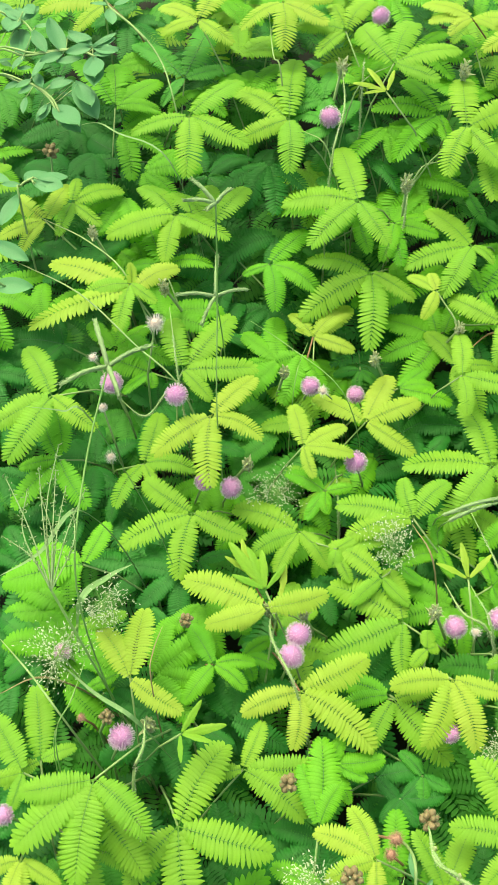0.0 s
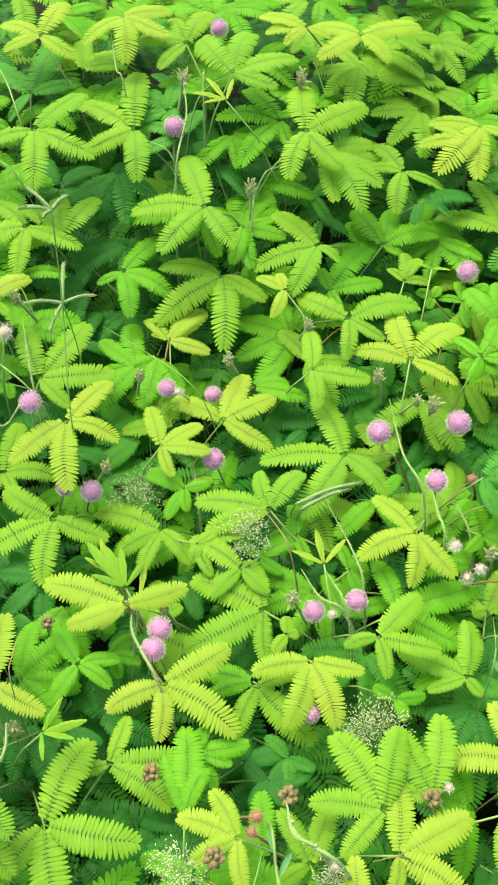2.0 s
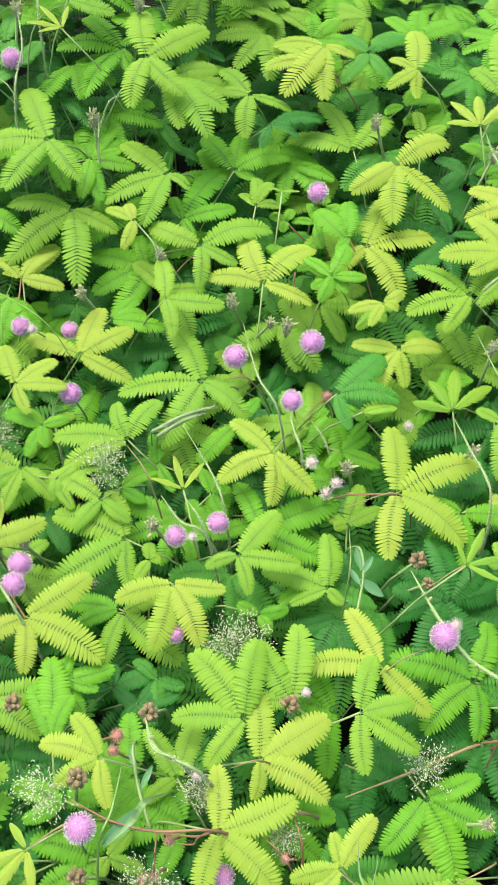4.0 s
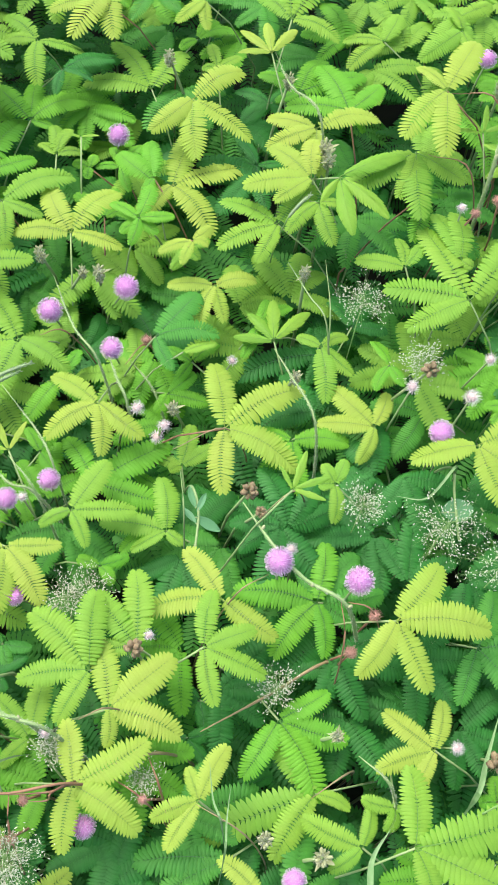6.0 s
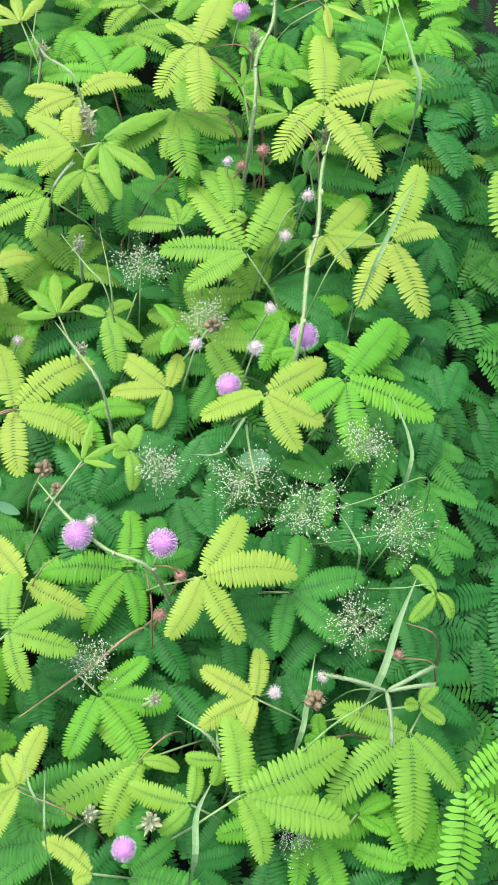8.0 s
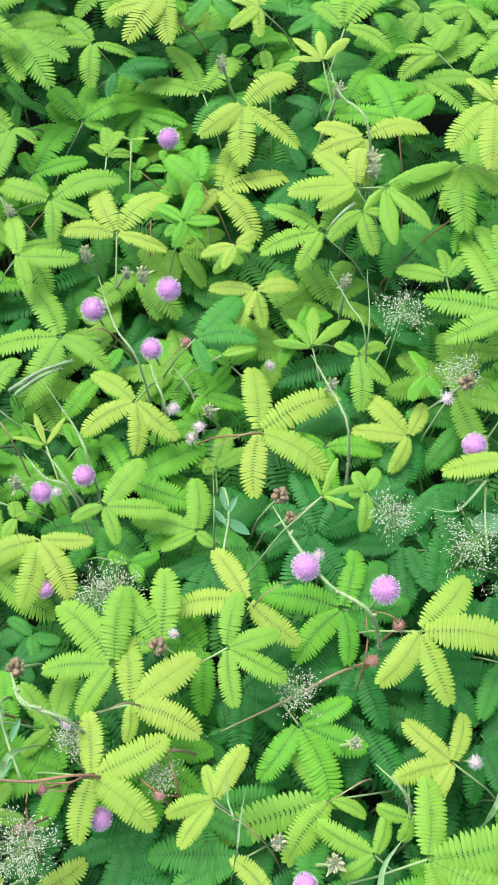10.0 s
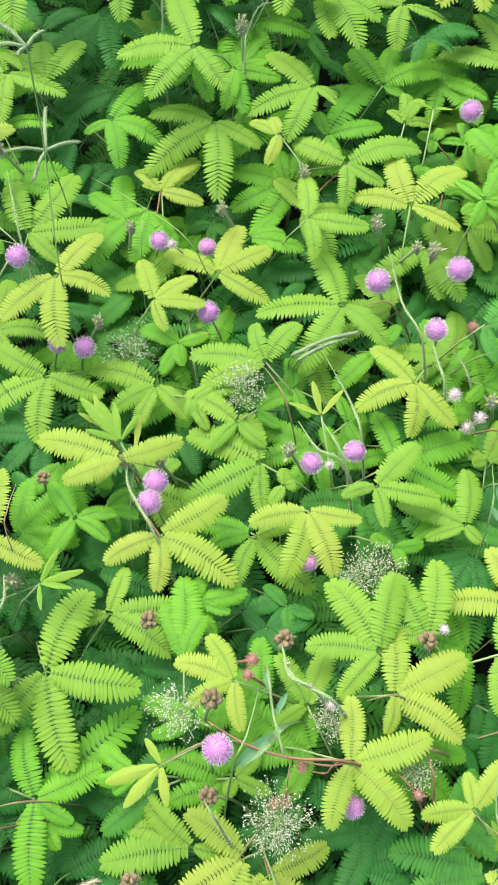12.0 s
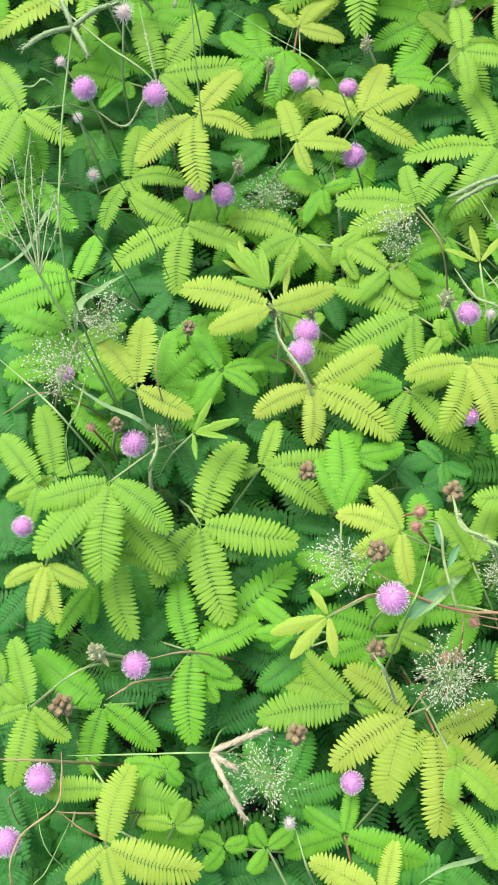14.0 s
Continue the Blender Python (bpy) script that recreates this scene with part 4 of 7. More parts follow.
leaf("mid", -0.073, -0.093, 0.145, (163, 34, -9), (-169, 28, -9))
leaf("light", -0.231, -0.180, 0.185, (-22, 29, -9), (-80, 45, -9))
leaf("mid", -0.244, -0.193, 0.175, (-131, 32, -9), (-96, 20, -9))
leaf("mid", -0.231, -0.295, 0.165, (-23, 26, -9), (37, 26, -9))
leaf("mid", -0.229, -0.316, 0.165, (4, 30, -9), (-16, 27, -9))
leaf("mid", -0.198, -0.229, 0.165, (37, 70, -9), (31, 34, -9))
leaf("mid", -0.114, -0.199, 0.165, (154, 31, -9), (-167, 24, -9))
leaf("cool", -0.138, -0.231, 0.155, (172, 31, -9), (-149, 35, -9), (-122, 30, -9))
leaf("cool", -0.126, -0.319, 0.155, (-28, 37, -9), (160, 26, -9), (-167, 37, -9))
leaf("mid", 0.101, 0.107, 0.165, (-166, 17, -9), (-55, 15, -9), (134, 19, -9))
leaf("young", 0.125, 0.071, 0.180, (-179, 24, -9), (-131, 19, -9), (-39, 11, -9), (30, 19, -9))
leaf("mid", 0.121, 0.143, 0.160, (78, 37, -9), (118, 34, -9), (-130, 18, -9))
leaf("light", -0.228, 0.164, 0.200, (-101, 36, -9), (-167, 33, -9), (-37, 23, -9))
leaf("young", 0.051, 0.365, 0.225, (-155, 39, -9), (-59, 34, -9), (17, 52, -9), (156, 42, -9))
leaf("cool", 0.025, -0.289, 0.160, (162, 50, -9), (-173, 39, -9))
leaf("deep", 0.214, -0.002, 0.145, (49, 37, -9), (105, 27, -9), (-21, 26, -9))
leaf("cool", 0.172, 0.302, 0.175, (-140, 35, -9), (-61, 28, -9), (22, 38, -9), (118, 29, -9))
leaf("deep", 0.086, 0.251, 0.165, (5, 41, -9), (-119, 22, -9), (-37, 24, -9))
leaf("mid", 0.119, 0.142, 0.160, (75, 40, -9), (113, 36, -9))
leaf("mid", 0.099, 0.106, 0.170, (126, 25, -9), (-125, 22, -9), (-6, 25, -9), (57, 32, -9))
leaf("light", 0.096, 0.002, 0.165, (4, 24, -9))
# lower leaves in the gaps; their darker tones include shade as colour
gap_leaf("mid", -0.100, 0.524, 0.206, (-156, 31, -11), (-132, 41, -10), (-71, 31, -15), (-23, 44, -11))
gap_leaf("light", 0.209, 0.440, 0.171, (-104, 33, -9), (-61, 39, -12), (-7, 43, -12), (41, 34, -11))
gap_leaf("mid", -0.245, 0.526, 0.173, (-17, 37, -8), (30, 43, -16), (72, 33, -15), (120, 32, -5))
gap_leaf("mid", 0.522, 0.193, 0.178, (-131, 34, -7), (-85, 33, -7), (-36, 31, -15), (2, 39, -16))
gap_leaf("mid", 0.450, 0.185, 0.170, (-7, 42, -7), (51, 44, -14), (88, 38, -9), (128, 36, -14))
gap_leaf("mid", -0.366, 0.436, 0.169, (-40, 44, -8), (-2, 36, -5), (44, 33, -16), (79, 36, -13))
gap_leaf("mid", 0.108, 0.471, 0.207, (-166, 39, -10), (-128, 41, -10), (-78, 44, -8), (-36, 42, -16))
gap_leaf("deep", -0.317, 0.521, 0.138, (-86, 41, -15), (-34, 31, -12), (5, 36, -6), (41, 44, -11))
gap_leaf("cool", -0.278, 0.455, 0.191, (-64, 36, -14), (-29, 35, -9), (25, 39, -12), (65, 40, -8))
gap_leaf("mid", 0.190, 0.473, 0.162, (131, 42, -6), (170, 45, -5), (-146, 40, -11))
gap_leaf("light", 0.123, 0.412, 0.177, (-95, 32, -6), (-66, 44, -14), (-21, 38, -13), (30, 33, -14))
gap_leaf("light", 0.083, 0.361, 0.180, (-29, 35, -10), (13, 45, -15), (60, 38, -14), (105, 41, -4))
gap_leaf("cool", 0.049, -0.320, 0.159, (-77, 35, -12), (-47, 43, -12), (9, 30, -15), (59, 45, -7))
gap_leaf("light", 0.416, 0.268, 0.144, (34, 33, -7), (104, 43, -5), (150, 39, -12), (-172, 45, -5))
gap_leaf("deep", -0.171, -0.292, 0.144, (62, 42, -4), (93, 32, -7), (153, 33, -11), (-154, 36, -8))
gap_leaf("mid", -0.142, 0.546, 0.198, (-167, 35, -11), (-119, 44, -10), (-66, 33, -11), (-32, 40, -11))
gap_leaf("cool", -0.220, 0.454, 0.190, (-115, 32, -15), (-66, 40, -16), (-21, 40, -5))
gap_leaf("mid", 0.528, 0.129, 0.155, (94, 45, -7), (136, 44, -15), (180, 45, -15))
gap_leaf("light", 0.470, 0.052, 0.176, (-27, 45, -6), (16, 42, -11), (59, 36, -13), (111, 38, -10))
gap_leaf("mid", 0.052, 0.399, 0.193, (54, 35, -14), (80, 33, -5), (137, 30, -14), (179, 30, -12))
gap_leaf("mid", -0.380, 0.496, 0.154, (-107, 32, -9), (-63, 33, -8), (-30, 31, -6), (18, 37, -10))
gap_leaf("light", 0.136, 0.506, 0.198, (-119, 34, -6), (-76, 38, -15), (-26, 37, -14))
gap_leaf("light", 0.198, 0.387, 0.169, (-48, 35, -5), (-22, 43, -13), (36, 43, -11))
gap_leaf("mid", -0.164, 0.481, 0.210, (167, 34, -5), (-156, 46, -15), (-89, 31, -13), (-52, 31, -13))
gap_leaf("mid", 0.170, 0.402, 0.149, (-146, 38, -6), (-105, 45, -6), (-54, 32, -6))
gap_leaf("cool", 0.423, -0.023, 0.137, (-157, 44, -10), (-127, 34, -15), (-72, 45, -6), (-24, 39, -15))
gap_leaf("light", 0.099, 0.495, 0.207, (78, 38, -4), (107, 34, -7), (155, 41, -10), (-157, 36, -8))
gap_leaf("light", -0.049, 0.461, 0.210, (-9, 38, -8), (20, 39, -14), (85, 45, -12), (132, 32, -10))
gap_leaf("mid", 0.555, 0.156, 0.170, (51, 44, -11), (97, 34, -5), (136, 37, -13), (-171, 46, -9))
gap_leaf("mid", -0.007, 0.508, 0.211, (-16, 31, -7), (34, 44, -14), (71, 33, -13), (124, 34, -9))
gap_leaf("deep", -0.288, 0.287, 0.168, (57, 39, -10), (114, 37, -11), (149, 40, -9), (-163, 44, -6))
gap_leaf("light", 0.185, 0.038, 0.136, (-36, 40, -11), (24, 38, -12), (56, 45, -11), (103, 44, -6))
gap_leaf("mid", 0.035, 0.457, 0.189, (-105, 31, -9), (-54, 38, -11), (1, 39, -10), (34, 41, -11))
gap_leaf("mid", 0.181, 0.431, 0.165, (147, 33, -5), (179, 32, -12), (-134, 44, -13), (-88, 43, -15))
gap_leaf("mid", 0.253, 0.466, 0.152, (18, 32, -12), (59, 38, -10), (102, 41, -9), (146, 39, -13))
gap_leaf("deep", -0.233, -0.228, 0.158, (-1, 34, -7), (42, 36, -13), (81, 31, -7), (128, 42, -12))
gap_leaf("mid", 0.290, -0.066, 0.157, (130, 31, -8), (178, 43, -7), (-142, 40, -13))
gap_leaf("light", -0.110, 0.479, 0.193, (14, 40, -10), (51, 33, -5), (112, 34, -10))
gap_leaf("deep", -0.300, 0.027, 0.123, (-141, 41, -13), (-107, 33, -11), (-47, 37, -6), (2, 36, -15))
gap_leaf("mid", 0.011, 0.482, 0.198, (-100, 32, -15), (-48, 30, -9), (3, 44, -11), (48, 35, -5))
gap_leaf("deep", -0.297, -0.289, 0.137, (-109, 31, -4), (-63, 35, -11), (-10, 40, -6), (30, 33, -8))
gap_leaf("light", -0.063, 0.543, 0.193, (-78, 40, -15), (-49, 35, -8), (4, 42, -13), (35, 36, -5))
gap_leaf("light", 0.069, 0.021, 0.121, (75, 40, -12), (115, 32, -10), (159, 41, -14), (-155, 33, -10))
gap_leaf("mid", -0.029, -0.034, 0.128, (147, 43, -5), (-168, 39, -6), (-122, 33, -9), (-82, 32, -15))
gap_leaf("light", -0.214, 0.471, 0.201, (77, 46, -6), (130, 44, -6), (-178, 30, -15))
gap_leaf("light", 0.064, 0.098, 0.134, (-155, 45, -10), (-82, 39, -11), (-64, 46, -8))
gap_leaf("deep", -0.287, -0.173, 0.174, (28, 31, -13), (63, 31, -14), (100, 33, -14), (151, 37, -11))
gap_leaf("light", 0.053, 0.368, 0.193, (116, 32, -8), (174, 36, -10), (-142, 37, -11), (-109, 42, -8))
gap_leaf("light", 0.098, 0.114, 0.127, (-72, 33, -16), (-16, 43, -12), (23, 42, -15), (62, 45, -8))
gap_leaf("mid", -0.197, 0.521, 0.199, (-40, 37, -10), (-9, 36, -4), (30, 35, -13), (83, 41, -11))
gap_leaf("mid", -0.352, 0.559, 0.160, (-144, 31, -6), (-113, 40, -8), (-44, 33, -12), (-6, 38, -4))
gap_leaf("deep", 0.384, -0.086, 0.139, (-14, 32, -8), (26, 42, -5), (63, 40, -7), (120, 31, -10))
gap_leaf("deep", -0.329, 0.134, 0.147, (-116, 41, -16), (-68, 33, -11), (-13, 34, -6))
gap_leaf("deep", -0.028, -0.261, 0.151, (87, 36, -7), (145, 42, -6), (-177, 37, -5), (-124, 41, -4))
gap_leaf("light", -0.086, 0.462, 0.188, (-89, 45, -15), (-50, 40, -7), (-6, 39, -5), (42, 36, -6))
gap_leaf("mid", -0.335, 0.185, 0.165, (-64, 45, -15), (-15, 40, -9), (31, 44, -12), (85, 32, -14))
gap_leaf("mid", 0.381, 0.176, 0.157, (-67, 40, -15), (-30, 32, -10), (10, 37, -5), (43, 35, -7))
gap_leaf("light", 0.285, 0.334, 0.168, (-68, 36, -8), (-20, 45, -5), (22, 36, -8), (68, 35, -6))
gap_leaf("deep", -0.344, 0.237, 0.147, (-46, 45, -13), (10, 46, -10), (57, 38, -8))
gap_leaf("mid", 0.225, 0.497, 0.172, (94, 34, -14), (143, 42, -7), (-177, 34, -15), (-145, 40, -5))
gap_leaf("mid", 0.137, 0.336, 0.164, (-63, 35, -10), (-7, 38, -11), (40, 32, -5), (85, 39, -15))
gap_leaf("mid", 0.515, 0.104, 0.173, (-134, 37, -12), (-100, 42, -7), (-47, 38, -10), (1, 33, -11))
gap_leaf("light", 0.436, 0.248, 0.168, (-175, 45, -15), (-127, 40, -7), (-82, 42, -12), (-34, 41, -12))
gap_leaf("cool", 0.235, 0.295, 0.152, (66, 33, -4), (96, 32, -11), (153, 32, -6))
gap_leaf("deep", 0.345, -0.172, 0.164, (35, 44, -10), (66, 35, -5), (119, 39, -6))
gap_leaf("mid", 0.353, 0.145, 0.158, (156, 31, -11), (179, 34, -10), (-133, 32, -6), (-70, 42, -14))
gap_leaf("cool", -0.348, 0.386, 0.167, (-94, 44, -15), (-71, 36, -10), (-36, 34, -10), (5, 38, -11))
gap_leaf("deep", -0.001, -0.299, 0.143, (135, 33, -11), (171, 46, -6), (-139, 33, -14), (-94, 45, -7))
gap_leaf("mid", -0.043, 0.425, 0.210, (-109, 43, -13), (-74, 40, -9), (-19, 46, -7), (19, 46, -14))
gap_leaf("light", 0.091, 0.424, 0.183, (-14, 35, -14), (33, 32, -11), (91, 40, -12), (131, 37, -13))
gap_leaf("light", 0.099, 0.340, 0.171, (142, 38, -13), (173, 39, -5), (-138, 40, -11), (-97, 46, -8))
gap_leaf("mid", 0.302, 0.231, 0.157, (60, 41, -13), (93, 45, -5), (145, 36, -6), (-155, 31, -6))
gap_leaf("mid", 0.256, 0.366, 0.156, (-176, 32, -10), (-131, 35, -14), (-76, 36, -6), (-46, 30, -6))
gap_leaf("light", 0.504, 0.219, 0.189, (-127, 34, -13), (-86, 38, -10), (-40, 36, -9), (4, 33, -16))
gap_leaf("cool", -0.240, 0.116, 0.119, (-166, 32, -14), (-127, 32, -15), (-79, 42, -8), (-37, 36, -10))
gap_leaf("deep", -0.212, -0.318, 0.156, (180, 39, -10), (-146, 32, -5), (-104, 38, -14), (-56, 41, -5))
gap_leaf("cool", -0.090, 0.300, 0.199, (57, 36, -7), (100, 39, -8), (150, 37, -11), (-167, 31, -15))
gap_leaf("deep", 0.445, -0.007, 0.160, (125, 33, -14), (167, 41, -14), (-140, 35, -12), (-88, 42, -8))
gap_leaf("mid", 0.179, -0.388, 0.158, (0, 42, -14), (43, 42, -7), (84, 42, -9), (131, 32, -15))
gap_leaf("deep", 0.126, -0.344, 0.141, (153, 30, -14), (-142, 35, -10), (-105, 45, -14), (-62, 39, -4))
gap_leaf("light", 0.391, 0.294, 0.157, (114, 44, -6), (142, 43, -12), (-177, 36, -6))
gap_leaf("light", 0.361, 0.343, 0.146, (154, 35, -7), (-151, 36, -9), (-123, 43, -4))
gap_leaf("deep", 0.272, -0.287, 0.142, (89, 31, -13), (133, 40, -15), (-167, 46, -9), (-127, 34, -9))
gap_leaf("cool", -0.331, 0.438, 0.174, (9, 34, -6), (44, 41, -7), (91, 43, -9))
gap_leaf("deep", 0.211, -0.265, 0.125, (97, 32, -8), (126, 38, -4), (-171, 36, -7), (-135, 35, -12))
gap_leaf("light", 0.289, -0.031, 0.137, (47, 46, -12), (96, 45, -10), (156, 46, -13))
gap_leaf("mid", -0.119, 0.448, 0.191, (12, 37, -7), (63, 35, -8), (117, 33, -10), (168, 33, -7))
gap_leaf("mid", -0.117, 0.149, 0.136, (-161, 36, -15), (-111, 42, -6), (-63, 34, -8))
gap_leaf("deep", 0.170, -0.145, 0.148, (115, 42, -15), (163, 43, -8), (-135, 31, -13), (-106, 39, -6))
gap_leaf("mid", -0.026, 0.499, 0.201, (-78, 35, -7), (-22, 35, -6), (11, 37, -7), (58, 45, -11))
gap_leaf("light", -0.355, 0.270, 0.182, (2, 38, -5), (47, 40, -13), (94, 38, -5), (143, 45, -9))
gap_leaf("light", 0.404, 0.073, 0.185, (-12, 45, -16), (27, 44, -9), (69, 34, -8), (118, 32, -10))
gap_leaf("light", 0.120, 0.212, 0.112, (58, 39, -11), (90, 41, -14), (147, 36, -12), (-175, 33, -7))
gap_leaf("light", 0.372, 0.260, 0.158, (156, 32, -7), (-174, 38, -10), (-127, 34, -13), (-78, 39, -5))
gap_leaf("mid", 0.139, 0.451, 0.175, (176, 32, -5), (-135, 33, -8), (-87, 43, -11), (-42, 34, -6))
gap_leaf("deep", -0.288, 0.353, 0.162, (-163, 44, -7), (-119, 37, -9), (-71, 33, -10), (-38, 45, -9))
gap_leaf("deep", -0.137, 0.288, 0.177, (-156, 43, -12), (-115, 40, -12), (-86, 45, -8), (-37, 36, -16))
gap_leaf("mid", -0.227, 0.280, 0.182, (-76, 35, -15), (-42, 32, -11), (6, 43, -8), (43, 32, -4))
gap_leaf("light", 0.244, -0.040, 0.137, (28, 35, -11), (72, 45, -15), (130, 40, -10), (173, 44, -7))
gap_leaf("mid", -0.321, 0.525, 0.149, (171, 39, -6), (-135, 44, -11), (-99, 38, -12))
gap_leaf("mid", 0.043, 0.500, 0.205, (-11, 35, -12), (21, 32, -14), (84, 45, -9))
gap_leaf("deep", -0.283, 0.538, 0.143, (-61, 35, -15), (-17, 31, -15), (35, 35, -16), (75, 43, -6))
gap_leaf("light", 0.177, 0.316, 0.142, (155, 39, -10), (-163, 43, -5), (-124, 40, -8))
gap_leaf("deep", 0.457, 0.019, 0.174, (-91, 44, -6), (-61, 43, -15), (-2, 38, -5), (36, 40, -11))
gap_leaf("mid", -0.256, -0.068, 0.155, (42, 33, -6), (90, 32, -14), (126, 33, -9), (171, 44, -9))
gap_leaf("mid", -0.068, 0.083, 0.104, (163, 34, -5), (-159, 35, -16), (-117, 43, -4))
gap_leaf("cool", 0.303, -0.175, 0.161, (72, 40, -9), (121, 39, -13), (167, 45, -10), (-136, 38, -7))
gap_leaf("light", 0.086, 0.394, 0.197, (-35, 37, -15), (9, 41, -15), (61, 36, -9))
gap_leaf("light", 0.310, 0.199, 0.157, (-137, 43, -14), (-102, 31, -13), (-57, 46, -5), (-8, 43, -6))
gap_leaf("mid", -0.054, -0.221, 0.160, (102, 36, -10), (138, 44, -5), (-178, 42, -14), (-128, 31, -7))
gap_leaf("cool", 0.019, 0.113, 0.110, (-110, 35, -14), (-64, 40, -5), (-12, 45, -16))
gap_leaf("deep", 0.209, -0.191, 0.156, (-120, 37, -5), (-76, 39, -14), (-24, 31, -6), (20, 40, -7))
gap_leaf("deep", 0.159, -0.226, 0.160, (-110, 38, -11), (-69, 36, -9), (-18, 39, -11), (23, 37, -12))
gap_leaf("deep", -0.274, -0.183, 0.159, (127, 36, -8), (175, 38, -7), (-136, 38, -6), (-99, 42, -15))
gap_leaf("light", 0.021, 0.443, 0.200, (153, 40, -9), (170, 37, -6), (-135, 44, -6))
gap_leaf("light", -0.152, 0.489, 0.193, (-79, 36, -13), (-37, 31, -7), (14, 33, -7), (45, 46, -15))
gap_leaf("deep", 0.027, -0.312, 0.140, (-50, 39, -8), (15, 41, -6), (60, 35, -12), (94, 34, -4))
gap_leaf("deep", -0.114, -0.173, 0.151, (164, 30, -16), (-152, 37, -12), (-94, 40, -6), (-56, 35, -15))
gap_leaf("mid", 0.295, -0.069, 0.152, (-2, 45, -6), (48, 36, -16), (87, 31, -5), (144, 43, -16))
gap_leaf("deep", 0.319, 0.287, 0.147, (28, 35, -9), (72, 44, -13), (112, 41, -11), (149, 32, -9))
gap_leaf("mid", 0.263, 0.428, 0.173, (157, 41, -5), (-165, 41, -11), (-119, 33, -13))
gap_leaf("mid", 0.207, 0.443, 0.167, (68, 45, -15), (121, 32, -12), (152, 41, -9), (-168, 42, -8))
gap_leaf("deep", 0.079, -0.330, 0.146, (-63, 31, -14), (-15, 32, -9), (24, 34, -10), (67, 42, -10))
gap_leaf("mid", -0.362, 0.419, 0.164, (-145, 31, -9), (-94, 46, -7), (-64, 44, -8), (-10, 46, -7))
gap_leaf("mid", -0.050, 0.247, 0.157, (17, 39, -6), (49, 42, -5), (97, 34, -7), (135, 42, -13))
gap_leaf("light", 0.405, 0.019, 0.174, (7, 39, -12), (61, 32, -8), (103, 35, -6), (139, 43, -12))
gap_leaf("deep", 0.069, -0.099, 0.116, (27, 43, -8), (68, 37, -9), (110, 43, -8))
gap_leaf("deep", 0.119, -0.207, 0.156, (-131, 34, -12), (-85, 40, -8), (-31, 45, -10), (10, 32, -8))
gap_leaf("deep", 0.051, -0.203, 0.148, (-112, 38, -12), (-57, 32, -11), (-19, 38, -7), (24, 41, -5))
gap_leaf("deep", -0.218, -0.002, 0.119, (71, 44, -6), (123, 45, -4), (167, 45, -9), (-147, 31, -12))
gap_leaf("deep", -0.264, 0.208, 0.168, (47, 41, -10), (82, 41, -9), (147, 45, -9), (-165, 37, -13))
gap_leaf("light", 0.343, 0.006, 0.148, (109, 43, -12), (146, 44, -5), (-159, 40, -12))
gap_leaf("cool", 0.297, -0.222, 0.142, (-169, 41, -8), (-145, 40, -12), (-85, 41, -9), (-51, 46, -16))
gap_leaf("mid", -0.246, 0.325, 0.179, (-80, 44, -14), (-29, 37, -15), (11, 41, -9), (56, 41, -9))
gap_leaf("deep", -0.303, -0.262, 0.137, (-39, 31, -5), (3, 32, -13), (61, 43, -7), (97, 44, -11))
gap_leaf("deep", 0.243, -0.321, 0.124, (-177, 36, -8), (-140, 40, -15), (-87, 35, -13), (-62, 35, -13))
gap_leaf("mid", -0.378, 0.524, 0.156, (32, 45, -9), (82, 43, -10), (119, 39, -4), (171, 40, -13))
gap_leaf("deep", -0.202, -0.107, 0.151, (149, 37, -13), (-150, 43, -15), (-106, 32, -8), (-70, 43, -9))
gap_leaf("cool", 0.324, -0.181, 0.147, (-171, 40, -6), (-122, 38, -7), (-74, 42, -6), (-36, 36, -15))
gap_leaf("deep", -0.292, -0.106, 0.144, (93, 30, -11), (128, 46, -13), (-178, 46, -7), (-131, 33, -11))
gap_leaf("deep", -0.317, 0.110, 0.129, (-180, 46, -15), (-144, 39, -14), (-92, 32, -7), (-43, 37, -8))
gap_leaf("cool", -0.232, -0.174, 0.144, (-159, 36, -4), (-113, 40, -9), (-71, 34, -9), (-26, 34, -5))
gap_leaf("cool", -0.163, 0.067, 0.109, (-63, 40, -7), (8, 34, -10), (29, 37, -11), (82, 40, -5))
gap_leaf("deep", 0.173, -0.267, 0.146, (-116, 34, -14), (-86, 30, -4), (-37, 33, -11), (15, 41, -6))
gap_leaf("light", 0.089, 0.091, 0.121, (81, 32, -7), (110, 45, -11), (157, 42, -7))
gap_leaf("light", -0.138, -0.049, 0.125, (-58, 41, -4), (-21, 46, -13), (31, 31, -6), (68, 39, -10))
gap_leaf("mid", -0.292, 0.486, 0.178, (-122, 46, -8), (-77, 40, -10), (-26, 40, -10), (-2, 32, -13))
gap_leaf("cool", -0.267, 0.130, 0.129, (3, 33, -12), (26, 44, -5), (89, 32, -8), (134, 39, -13))
gap_leaf("deep", -0.323, 0.067, 0.128, (-155, 37, -14), (-108, 43, -10), (-59, 35, -13), (-14, 32, -13))
gap_leaf("mid", 0.256, 0.396, 0.173, (-163, 44, -13), (-113, 37, -9), (-70, 36, -13))
gap_leaf("deep", 0.116, -0.126, 0.158, (154, 32, -12), (-170, 30, -10), (-124, 45, -5), (-69, 43, -7))
gap_leaf("light", 0.113, 0.518, 0.191, (-77, 34, -5), (-39, 31, -13), (-4, 40, -12), (64, 41, -8))
gap_leaf("deep", -0.068, -0.260, 0.150, (87, 43, -4), (131, 31, -9), (174, 34, -15), (-144, 41, -7))
